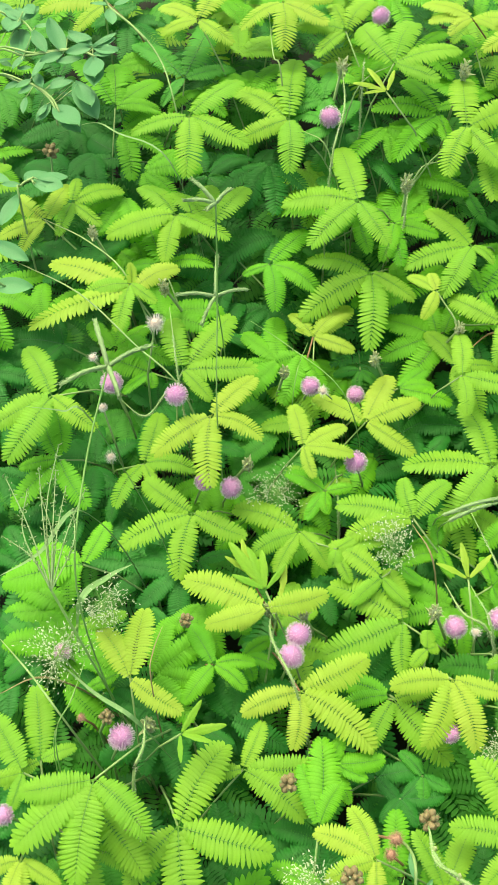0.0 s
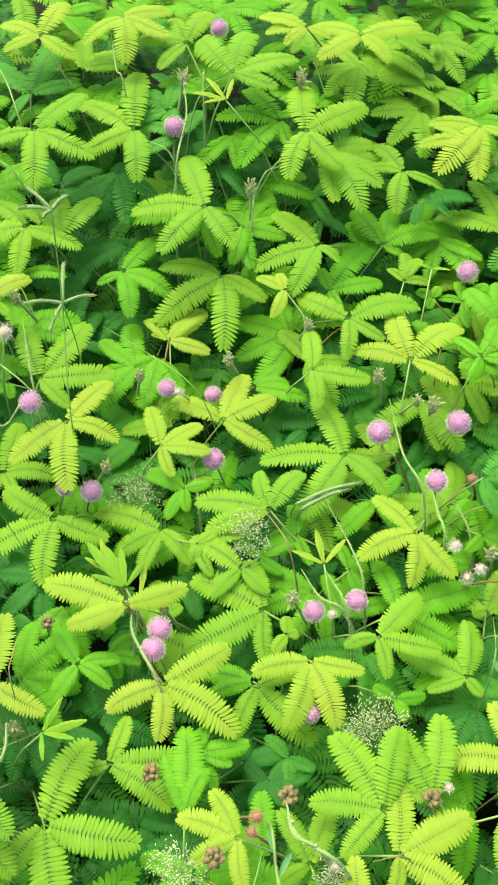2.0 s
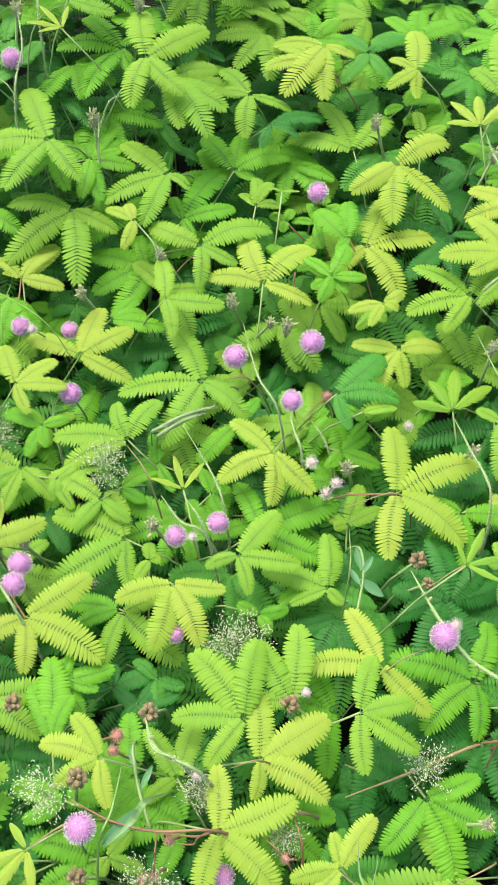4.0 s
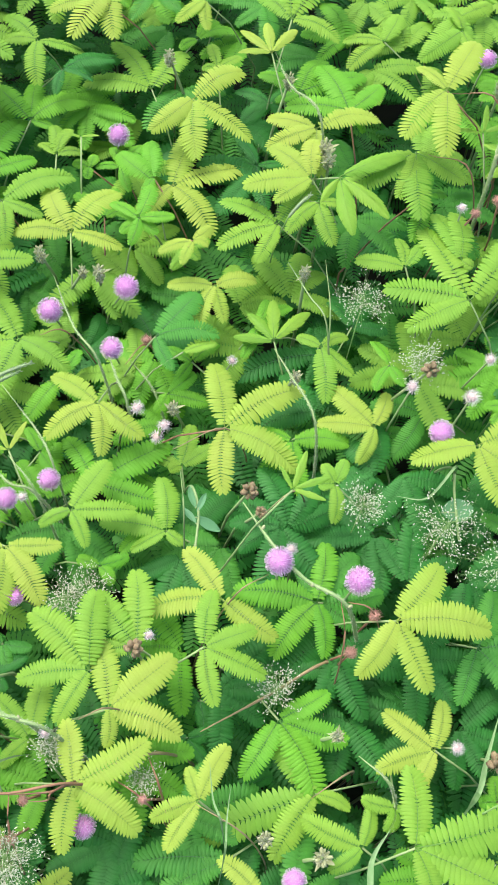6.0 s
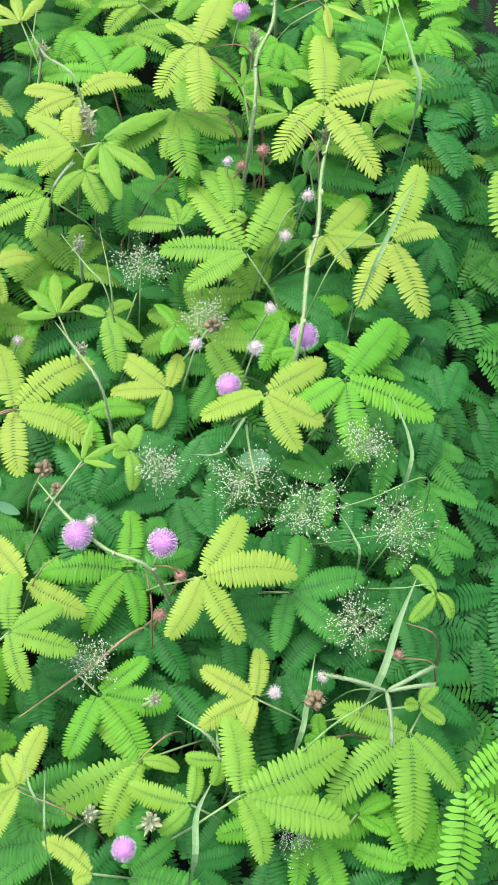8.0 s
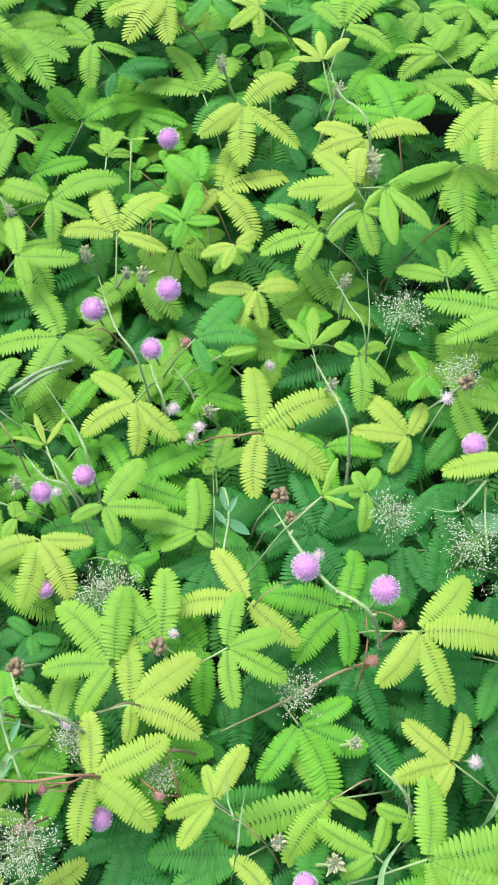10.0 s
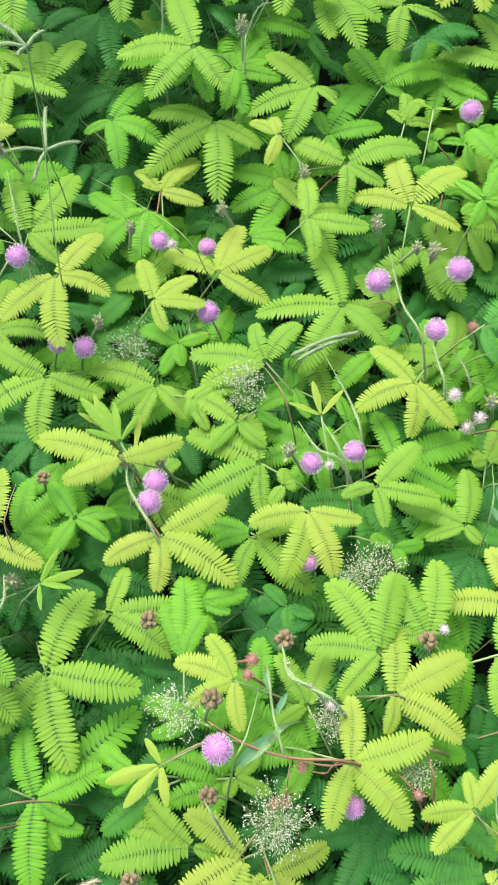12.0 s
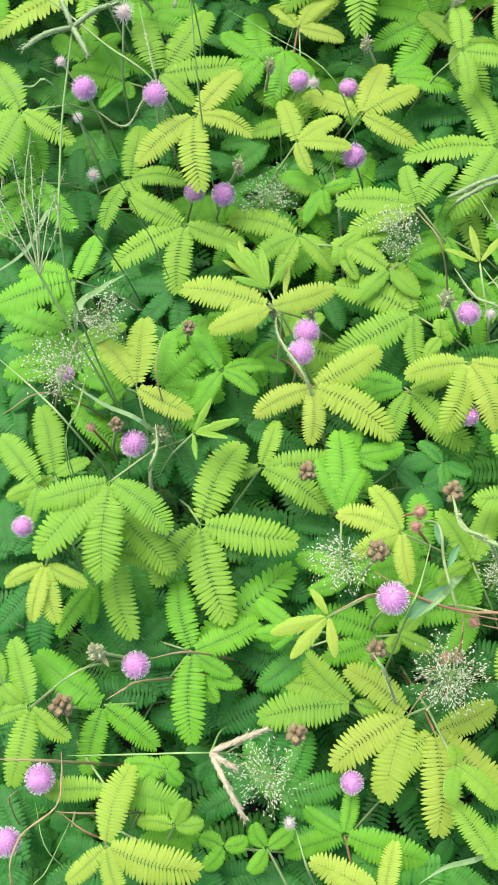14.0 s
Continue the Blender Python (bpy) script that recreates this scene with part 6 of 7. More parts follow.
gap_leaf("mid", -0.180, -0.040, 0.154, (-145, 31, -5), (-97, 32, -10), (-70, 34, -8), (-29, 33, -15))
gap_leaf("cool", 0.280, 0.221, 0.150, (128, 42, -12), (167, 44, -13), (-146, 43, -7), (-102, 42, -7))
gap_leaf("deep", -0.214, 0.110, 0.132, (0, 39, -13), (57, 40, -7), (104, 34, -12), (139, 35, -6))
gap_leaf("light", 0.088, 0.498, 0.191, (-132, 32, -10), (-73, 31, -10), (-22, 43, -15), (14, 41, -6))
gap_leaf("mid", 0.184, 0.414, 0.149, (-100, 34, -8), (-53, 40, -8), (-19, 37, -8), (31, 43, -5))
gap_leaf("deep", 0.424, -0.051, 0.152, (132, 36, -7), (-175, 33, -5), (-136, 37, -13), (-94, 35, -14))
gap_leaf("deep", 0.272, -0.246, 0.130, (-121, 41, -5), (-78, 43, -16), (-33, 40, -8), (17, 38, -11))
gap_leaf("cool", 0.292, 0.276, 0.164, (10, 37, -7), (75, 31, -11), (103, 44, -7), (157, 34, -14))
gap_leaf("mid", -0.032, -0.328, 0.160, (45, 41, -13), (79, 33, -9), (134, 35, -8), (178, 37, -5))
gap_leaf("cool", -0.097, 0.328, 0.199, (71, 35, -6), (114, 30, -7), (144, 37, -6), (-159, 34, -5))
gap_leaf("mid", 0.008, 0.176, 0.120, (27, 46, -8), (56, 33, -12), (98, 39, -14), (141, 39, -9))
gap_leaf("mid", 0.085, 0.026, 0.121, (138, 40, -8), (-151, 40, -14), (-126, 36, -11), (-85, 45, -13))
gap_leaf("mid", 0.426, 0.133, 0.182, (-133, 38, -16), (-85, 30, -6), (-25, 30, -6), (15, 40, -9))
gap_leaf("mid", -0.311, 0.281, 0.161, (-135, 37, -15), (-104, 34, -8), (-43, 42, -8), (-11, 38, -12))
gap_leaf("deep", -0.035, -0.279, 0.152, (-38, 35, -14), (5, 40, -13), (49, 45, -12), (89, 33, -8))
gap_leaf("deep", 0.195, 0.139, 0.146, (139, 46, -14), (170, 34, -10), (-147, 44, -7), (-91, 32, -9))

# ---- flowers, buds and seed pods ----
flower(-0.088, -0.065, 0.112, 10)
flower(-0.054, 0.377, 0.230, 13.9)
flower(-0.093, 0.302, 0.207, 15.9)
flower(-0.236, 0.090, 0.197, 14.7)
flower(-0.195, 0.078, 0.200, 14.8)
flower(-0.112, 0.113, 0.151, 13.9)
flower(-0.081, 0.118, 0.131, 13.1)
flower(-0.085, 0.055, 0.151, 15.5)
flower(-0.164, 0.037, 0.154, 14.9)
flower(-0.182, 0.046, 0.146, 13.0)
flower(-0.124, -0.067, 0.176, 15.1)
flower(-0.128, -0.081, 0.182, 14.8)
flower(-0.033, -0.056, 0.153, 14.4)
flower(-0.006, -0.050, 0.149, 14.6)
flower(-0.217, -0.127, 0.195, 14.6)
flower(-0.043, -0.119, 0.162, 11.7)
flower(-0.259, -0.071, 0.164, 11.0)
faded_flower(-0.205, 0.107, 0.234, 13.5)
faded_flower(-0.247, 0.103, 0.206, 7.7)
faded_flower(-0.242, 0.077, 0.189, 7.7)
faded_flower(-0.241, 0.060, 0.156, 9.4)
flower(0.026, 0.066, 0.150, 17.3)
flower(0.077, 0.063, 0.159, 17.3)
flower(0.055, 0.022, 0.158, 15.3)
flower(0.110, 0.192, 0.154, 16.4)
flower(0.098, -0.158, 0.202, 16.5)
flower(0.139, -0.179, 0.190, 17.4)
faded_flower(0.058, -0.024, 0.159, 10.6)
faded_flower(0.070, -0.041, 0.160, 9.8)
faded_flower(0.110, -0.149, 0.187, 8.9)
flower(-0.039, -0.252, 0.186, 12.9)
faded_flower(0.020, -0.172, 0.192, 7.2)
flower(0.215, -0.114, 0.203, 15.2)
flower(0.271, -0.106, 0.207, 17.6)
flower(0.369, 0.146, 0.202, 13.7)
faded_flower(0.213, -0.079, 0.198, 10.1)
faded_flower(0.241, -0.099, 0.205, 12.1)
faded_flower(0.263, -0.079, 0.205, 9.6)
faded_flower(0.329, -0.014, 0.203, 10.2)
faded_flower(0.300, -0.035, 0.202, 10.0)
faded_flower(0.290, 0.025, 0.212, 8.0)
flower(0.050, -0.310, 0.194, 12.5)
faded_flower(0.153, -0.279, 0.191, 8.8)
faded_flower(0.180, -0.284, 0.191, 7.8)
flower(-0.223, -0.236, 0.183, 14.2)
flower(-0.268, -0.285, 0.194, 14.6)
flower(-0.284, -0.311, 0.194, 13.9)
flower(-0.100, -0.225, 0.241, 15.0)
flower(-0.125, -0.298, 0.171, 11.7)
faded_flower(-0.155, -0.313, 0.190, 7.1)
flower(-0.272, -0.167, 0.204, 11.1)
faded_flower(-0.044, -0.206, 0.206, 7.3)
faded_flower(0.129, -0.002, 0.144, 8.2)
faded_flower(-0.104, 0.104, 0.159, 8.8)
faded_flower(-0.024, -0.064, 0.167, 7.6)
faded_flower(0.066, -0.038, 0.140, 10.6)
buds(-0.084, 0.329, 0.227, 10.3)
buds(-0.129, 0.115, 0.166, 8.1)
buds(-0.069, 0.128, 0.159, 9.0)
buds(-0.141, -0.053, 0.178, 8.3)
buds(-0.121, -0.055, 0.175, 7.7)
pods(-0.187, -0.059, 0.180, 8.2)
pods(-0.224, -0.119, 0.203, 8.1)
spent_head(-0.237, -0.119, 0.203, 6.4)
pods(-0.063, -0.171, 0.205, 10.9)
buds(-0.153, 0.047, 0.166, 8.4)
buds(-0.207, 0.165, 0.195, 9.6)
buds(-0.012, 0.147, 0.164, 9.0)
buds(-0.256, 0.208, 0.201, 8.4)
buds(-0.046, -0.052, 0.168, 9.6)
buds(-0.206, -0.116, 0.175, 10.4)
buds(0.002, 0.326, 0.224, 10.3)
buds(-0.043, 0.243, 0.201, 10.8)
buds(0.079, -0.032, 0.160, 9.2)
buds(0.225, 0.091, 0.205, 11.2)
buds(0.185, 0.024, 0.185, 9.4)
buds(0.030, 0.103, 0.161, 9.9)
buds(0.063, 0.078, 0.160, 10.6)
pods(0.010, -0.177, 0.195, 10.7)
pods(0.101, -0.106, 0.180, 11.2)
pods(0.102, -0.122, 0.184, 7.7)
spent_head(0.078, 0.022, 0.157, 9.5)
spent_head(0.118, -0.215, 0.193, 8.4)
spent_head(0.138, -0.201, 0.195, 9.1)
buds(0.096, -0.253, 0.191, 8.1)
buds(0.155, -0.041, 0.175, 9.1)
buds(0.053, 0.082, 0.160, 7.5)
buds(0.228, 0.171, 0.195, 9.5)
buds(0.161, 0.233, 0.175, 9.9)
spent_head(-0.008, -0.251, 0.200, 7.2)
spent_head(-0.080, -0.180, 0.208, 9.6)
spent_head(-0.083, -0.187, 0.208, 8.4)
spent_head(-0.062, -0.233, 0.204, 7.7)
spent_head(-0.072, -0.248, 0.202, 8.7)
pods(-0.102, -0.197, 0.209, 11.6)
pods(-0.108, -0.241, 0.203, 10.3)
pods(-0.257, -0.253, 0.195, 12.2)
buds(-0.239, -0.230, 0.197, 10.7)
pods(-0.148, -0.275, 0.196, 10.3)
pods(-0.131, -0.152, 0.200, 10.0)
spent_head(-0.077, -0.248, 0.202, 8.7)
buds(-0.206, -0.172, 0.202, 9.3)
buds(0.365, 0.021, 0.211, 12.7)
pods(0.227, -0.073, 0.201, 10.9)
buds(0.226, 0.100, 0.205, 11.1)
spent_head(0.315, 0.023, 0.213, 11.0)
spent_head(0.297, 0.019, 0.211, 8.7)
buds(0.354, 0.105, 0.219, 10.0)
pods(0.170, -0.293, 0.191, 11.8)
spent_head(0.119, -0.215, 0.193, 8.4)
spent_head(0.223, -0.293, 0.191, 7.9)
buds(0.401, 0.153, 0.208, 12.2)
buds(0.067, -0.305, 0.193, 11.0)
buds(0.043, -0.288, 0.194, 9.9)
pods(-0.291, 0.282, 0.203, 12.0)


# ---- stems, grasses and a round-leaved shrub among the mimosa ----
STEM = {"green": GREEN_STEM, "tan": plain("tan_stem", (0.30, 0.24, 0.12), (0.25, 0.19, 0.09)), "red": RED_STEM, "grass": plain("grass_culm", (0.16, 0.33, 0.08), (0.22, 0.37, 0.11))}
STEM_LABEL = {
    "green": ("mimosa_shoot", "pale green hairy mimosa stem between the leaves", "stem"),
    "tan": ("mimosa_shoot", "thin tan woody mimosa stem between the leaves", "stem"),
    "red": ("mimosa_shoot", "thin reddish mimosa stem between the leaves", "stem"),
    "grass": ("grass_plant", "thin upright green grass stalk", "grass"),
}


def smooth_line(points, steps=5):
    """Catmull-Rom points through the given ones."""
    p = [Vector(q) for q in points]
    p = [p[0] * 2 - p[1]] + p + [p[-1] * 2 - p[-2]]
    out = []
    for k in range(1, len(p) - 2):
        for s in range(steps):
            u = s / steps
            out.append(0.5 * ((2 * p[k]) + (p[k + 1] - p[k - 1]) * u + (2 * p[k - 1] - 5 * p[k] + 4 * p[k + 1] - p[k + 2]) * u * u + (3 * p[k] - p[k - 1] - 3 * p[k + 1] + p[k + 2]) * u ** 3))
    return out + [p[-2]]


def rooted(points):
    """The line carried on from its last point down to the ground."""
    a, b = Vector(points[-2]), Vector(points[-1])
    d = (b - a).normalized() * 0.02
    return list(points) + [(b.x + d.x, b.y + d.y, b.z * 0.6), (b.x + d.x * 1.3, b.y + d.y * 1.3, -0.003)]


def runner(kind, mm, *points):
    name, label, category = STEM_LABEL[kind]
    line = smooth_line(rooted(points))
    foot = line[-1].copy()
    foot.z = 0
    ob = thing(name, foot, label, category)
    slim = 0.72 if kind == "grass" else 1.0
    rad = [slim * mm / 1400 * min(1.0, 0.35 + 0.16 * k) * (0.75 + 0.35 * k / len(line)) * (1 + 0.10 * math.sin(1.7 * k)) for k in range(len(line))]
    axis = part("stem", mesh_of("stem", *tube([q - foot for q in line], rad, 7)), STEM[kind], ob)
    if kind == "green" and mm >= 1.5:
        for k in range(3, len(line) - 7, 4):
            node = Matrix.Translation(line[k] - foot + Vector((rng.gauss(0, 0.001), 0, rad[k]))) @ pose(0, 0, 0, rng.uniform(-50, 50), rng.uniform(-50, 50), rng.uniform(0, 360))
            part("node_bud", rng.choice(BUD), None, ob).matrix_basis = node @ Matrix.Diagonal((0.0012, 0.0012, 0.0024, 1))
    if kind == "green" and mm >= 1.0:
        hv, hf = [], []
        for k in range(2, len(line) - 6):
            for s in range(max(16, int((line[k + 1] - line[k]).length * 6000))):
                q = line[k].lerp(line[k + 1], rng.random()) - foot
                d = Vector([rng.gauss(0, 1) for _ in range(3)]).normalized()
                v, f = tube([q + d * rad[k] * 0.8, q + d * (rad[k] + rng.uniform(0.0005, 0.0012))], [0.00009, 0.00003], 3, False)
                hf += [tuple(i + len(hv) for i in g) for g in f]
                hv += v
        if hv:
            part("hair", mesh_of("hair", hv, hf), SEED_WHITE, axis, "fine pale hairs")
    return ob


def blade(mm, *points):
    line = smooth_line(rooted(points), 6)
    foot = line[-1].copy()
    foot.z = 0
    ob = thing("grass_tuft", foot, "long narrow green grass blade with a folded keel", "grass", "grass blades")
    v, f = [], []
    for k, q in enumerate(line):
        along = (line[min(k + 1, len(line) - 1)] - line[max(k - 1, 0)]).normalized()
        side = along.cross(Vector((0, 0, 1)))
        side = side.normalized() if side.length > 0.2 else Vector((1, 0, 0))
        up = side.cross(along)
        w = mm / 2600 * min(1.0, 0.08 + 3.0 * k / len(line)) * (1.0 if k < len(line) - 12 else 0.45)
        q = q - foot
        v += [q - side * w + up * w * 0.22, q, q + side * w + up * w * 0.22, q - up * 0.00025]
    for k in range(len(line) - 1):
        o = 4 * k
        f += [(o, o + 1, o + 5, o + 4), (o + 1, o + 2, o + 6, o + 5), (o + 2, o + 3, o + 7, o + 6), (o + 3, o, o + 4, o + 7)]
    part("blade", mesh_of("blade", v, f, smooth=False), GRASS, ob)
    return ob


def spike_head(material, centre, *tips, culm=()):
    """Finger-like seed spikes spreading from the top of a grass stalk."""
    c = Vector(centre)
    foot = Vector((c.x, c.y + 0.02, 0))
    ripe = material is GRASS_TAN
    ob = thing("finger_grass_head", foot, "ripe tan finger-like grass seed spikes" if ripe else "grey-green finger-like grass seed spikes on a thin stalk", "grass", "finger grass heads")
    line = [c - foot, (c - foot) * 0.6 + Vector((0, 0.006, 0.02)), Vector((0, 0, -0.003))]
    if culm:
        line = rooted([c, *culm])
        foot = Vector((line[-1][0], line[-1][1], 0))
        ob.location = foot
        line = [Vector(q) - foot for q in line]
    part("stalk", mesh_of("stalk", *tube(smooth_line(line), 0.00048, 6)), STEM["grass"], ob)
    for t in tips:
        t = Vector(t)
        length = (t - c).length
        axis = smooth_line([c - foot, c.lerp(t, 0.5) - foot + Vector((0, 0, length * 0.10)), t - foot], 5)
        wide = 0.0012 if ripe else 0.0010
        sp = part("spike", mesh_of("spike", *tube(axis, [wide * (0.5, 1, 1.05, 1)[min(k, 3)] * (1 if k < len(axis) - 2 else 0.75) for k in range(len(axis))], 7)), material, ob)
        v, f = [], []
        n = int(length / 0.0004)
        for k in range(n):
            u = (k + 0.5) / n * (len(axis) - 1)
            q = axis[int(u)].lerp(axis[min(int(u) + 1, len(axis) - 1)], u % 1)
            along = (axis[-1] - axis[0]).normalized()
            turn = rng.uniform(0, 6.283) if ripe else rng.gauss(0, 0.7) + math.pi * (k % 2)
            flat = along.cross(Vector((0, 0, 1))).normalized()
            side = flat * math.cos(turn) + flat.cross(along) * math.sin(turn)
            d = (along * rng.uniform(0.8, 1.3) + side * (0.55 if ripe else 0.38)).normalized()
            o = len(v)
            a, b = d.orthogonal().normalized() * 0.00035, d.cross(d.orthogonal()).normalized() * 0.00035
            q0 = q + side * wide * 0.7
            v += [q0, q0 + d * 0.0008 + a, q0 + d * 0.0008 + b, q0 + d * 0.0008 - a, q0 + d * 0.0008 - b, q0 + d * rng.uniform(0.0014, 0.0022) * (1.4 if ripe else 1.0)]
            for s in range(4):
                f += [(o, o + 1 + s, o + 1 + (s + 1) % 4), (o + 5, o + 1 + (s + 1) % 4, o + 1 + s)]
        tagged(part("awn_fringe", mesh_of("awn_fringe", v, f), material, sp), kind="stuff")
    return ob


def panicle(x, y, z, mm):
    """An airy seed head: hair-thin branches with tiny pale seeds."""
    rad = mm / 1000
    ob = thing("panicle_grass", (x, y, 0), "airy grass seed head with tiny whitish seeds", "grass", "airy grass heads")
    top = Vector((0, 0, z))
    part("culm", mesh_of("culm", *tube([(0, 0, -0.003), (0.003, 0.002, z * 0.5), top - Vector((0, 0, rad * 0.7))], [0.0006, 0.0005, 0.0004], 5)), STEM["grass"], ob)
    bv, bf, sv, sf = [], [], [], []

    def grow(a, b, r):
        v, f = tube([a, a.lerp(b, 0.5) + Vector((0, 0, -0.0006)), b], [r, r * 0.8, r * 0.5], 3, False)
        bf.extend([tuple(i + len(bv) for i in g) for g in f])
        bv.extend(v)

    for k in range(int(36 + mm * 1.4)):
        base = top - Vector((0, 0, rad * rng.uniform(-0.1, 0.7)))
        w, e = rng.uniform(0, 2 * math.pi), rng.uniform(-0.2, 0.9)
        d = Vector((math.cos(w) * math.cos(e), math.sin(w) * math.cos(e), math.sin(e) * 0.6))
        tip = base + d * rad * rng.uniform(0.6, 1.35)
        grow(base, tip, 0.00009)
        for j in range(7):
            p = base.lerp(tip, rng.uniform(0.3, 1.0))
            q = p + Vector([rng.gauss(0, 1) for _ in range(3)]).normalized() * rng.uniform(0.001, 0.005)
            grow(p, q, 0.00005)
            s = (d + Vector([rng.gauss(0, 0.6) for _ in range(3)])).normalized()
            ln, th = rng.uniform(0.0005, 0.0011), rng.uniform(0.00024, 0.00042)
            a, b = s.orthogonal().normalized() * th, s.cross(s.orthogonal()).normalized() * th
            o = len(sv)
            sv.extend([q - s * ln, q + a, q + b, q - a, q - b, q + s * ln])
            for i in range(4):
                sf.extend([(o, o + 1 + i, o + 1 + (i + 1) % 4), (o + 5, o + 1 + (i + 1) % 4, o + 1 + i)])
    tagged(part("branches", mesh_of("branches", bv, bf), STEM["grass"], ob), kind="stuff")
    tagged(part("seeds", mesh_of("seeds", sv, sf), SEED_WHITE, ob, "tiny whitish seeds"), kind="stuff")
    return ob


def airy_grass(root, *tips):
    """Long bare panicle branches that rise from one stalk."""
    c = Vector(root)
    foot = Vector((c.x, c.y, 0))
    ob = thing("airy_grass", foot, "pale green grass head with long bare branches", "grass")
    part("culm", mesh_of("culm", *tube([(0, 0, -0.003), c - foot], [0.0008, 0.0006], 6)), STEM["grass"], ob)
    for t in tips:
        t = Vector(t)
        line = smooth_line([c - foot, c.lerp(t, 0.5) - foot + Vector((rng.gauss(0, 0.003), 0, 0.006)), t - foot], 6)
        v, f = tube(line, [0.00042 - 0.000018 * k for k in range(len(line))], 4)
        for k in range(34):
            q = line[rng.randrange(4, len(line))] + Vector([rng.gauss(0, 0.0008) for _ in range(3)])
            d = Vector([rng.gauss(0, 1) for _ in range(3)]).normalized()
            o = len(v)
            a, b = d.orthogonal().normalized() * 0.0003, d.cross(d.orthogonal()).normalized() * 0.0003
            v += [q - d * 0.001, q + a, q + b, q - a, q - b, q + d * 0.001]
            for i in range(4):
                f += [(o, o + 1 + i, o + 1 + (i + 1) % 4), (o + 5, o + 1 + (i + 1) % 4, o + 1 + i)]
        part("branch", mesh_of("branch", v, f), GRASS_GREY, ob)
    return ob


def sprig(stem, *leaves):
    """A shrub twig with rounded bluish leaves: (x, y, z, azimuth, length in mm, width share)."""
    line = smooth_line(rooted(stem[::-1]))
    foot = line[-1].copy()
    foot.z = 0
    ob = thing("shrub_sprig", foot, "shrub twig with rounded bluish-green leaves", "shrub", "shrub twigs")
    part("twig", mesh_of("twig", *tube([q - foot for q in line], 0.0008, 6)), GREEN_STEM, ob)
    for x, y, z, az, mm, wd in leaves:
        v, f, uv = [], [], []
        ln = mm / 1000
        curl = rng.uniform(-0.12, 0.08)
        n = 9
        for k in range(n + 1):
            u = k / n
            w = ln * wd * 0.42 * math.sin(math.pi * min(1, u * 0.96 + 0.02)) ** 0.75
            for s in (-1, -0.5, 0, 0.5, 1):
                v.append((u * ln, s * w, ln * (curl * u * u + 0.05 * abs(s) - 0.02 * (s == 0))))
                uv.append((0.5, 0.5 + s / 2))
        for k in range(n):
            for s in range(4):
                o = 5 * k + s
                f.append((o, o + 5, o + 6, o + 1))
        lf = part("leaf", mesh_of("leaf", v, f, BLUE_LEAF, uv), None, ob)
        lf.matrix_basis = pose(x - foot.x, y - foot.y, z - foot.z, rng.gauss(0, 10), rng.gauss(0, 8), az)
        pet = min(line, key=lambda q: (q - Vector((x, y, z))).length) - foot
        part("leaf_stalk", mesh_of("leaf_stalk", *tube([pet, lf.matrix_basis.translation], 0.0004, 5)), GREEN_STEM, ob)
    return ob


runner("green", .9, (-0.253, 0.395, 0.236), (-0.218, 0.350, 0.233), (-0.201, 0.299, 0.228))
blade(1.6, (-0.282, 0.279, 0.222), (-0.256, 0.282, 0.228), (-0.238, 0.270, 0.229), (-0.202, 0.244, 0.227))
runner("green", .9, (-0.294, 0.226, 0.197), (-0.258, 0.202, 0.198), (-0.229, 0.169, 0.196))
runner("green", .9, (-0.305, 0.178, 0.211), (-0.259, 0.150, 0.210), (-0.222, 0.114, 0.203), (-0.193, 0.086, 0.194))
blade(1.5, (-0.246, -0.012, 0.336), (-0.231, -0.010, 0.328), (-0.219, -0.011, 0.321))
blade(3, (-0.268, -0.073, 0.280), (-0.248, -0.059, 0.278), (-0.232, -0.033, 0.270))
runner("grass", .7, (-0.151, 0.144, 0.184), (-0.127, 0.130, 0.175), (-0.092, 0.099, 0.166))
runner("grass", .7, (-0.113, 0.135, 0.171), (-0.122, 0.106, 0.171))
runner("green", .9, (-0.284, -0.077, 0.210), (-0.264, -0.098, 0.211), (-0.245, -0.121, 0.212))
runner("tan", .9, (-0.283, -0.106, 0.201), (-0.258, -0.097, 0.201))
runner("green", 1.3, (-0.204, -0.121, 0.204), (-0.204, -0.134, 0.204), (-0.208, -0.151, 0.205))
runner("tan", .6, (-0.197, -0.071, 0.204), (-0.201, -0.086, 0.207), (-0.201, -0.102, 0.208))
runner("grass", .6, (-0.235, -0.092, 0.215), (-0.240, -0.113, 0.216), (-0.247, -0.135, 0.217))
runner("green", 1.2, (-0.065, -0.175, 0.214), (-0.063, -0.191, 0.215), (-0.051, -0.200, 0.215))
runner("green", 1.2, (-0.139, -0.052, 0.176), (-0.139, -0.070, 0.180), (-0.126, -0.101, 0.184))
runner("green", 1.0, (-0.084, 0.325, 0.229), (-0.084, 0.292, 0.224), (-0.094, 0.254, 0.213))
runner("green", 1.0, (-0.068, 0.337, 0.227), (-0.070, 0.318, 0.224))
runner("green", .8, (-0.047, 0.331, 0.227), (-0.076, 0.308, 0.222))
runner("green", .8, (-0.113, 0.290, 0.207), (-0.095, 0.272, 0.203))
runner("green", .9, (-0.135, 0.395, 0.226), (-0.132, 0.348, 0.223), (-0.127, 0.331, 0.222))
runner("green", 1.2, (-0.038, 0.263, 0.186), (-0.043, 0.234, 0.170))
runner("green", 1.0, (-0.015, 0.275, 0.188), (-0.033, 0.265, 0.186))
runner("green", 1.0, (-0.203, 0.151, 0.191), (-0.196, 0.099, 0.182))
runner("green", 1.0, (-0.236, 0.095, 0.171), (-0.218, 0.083, 0.167), (-0.201, 0.103, 0.168))
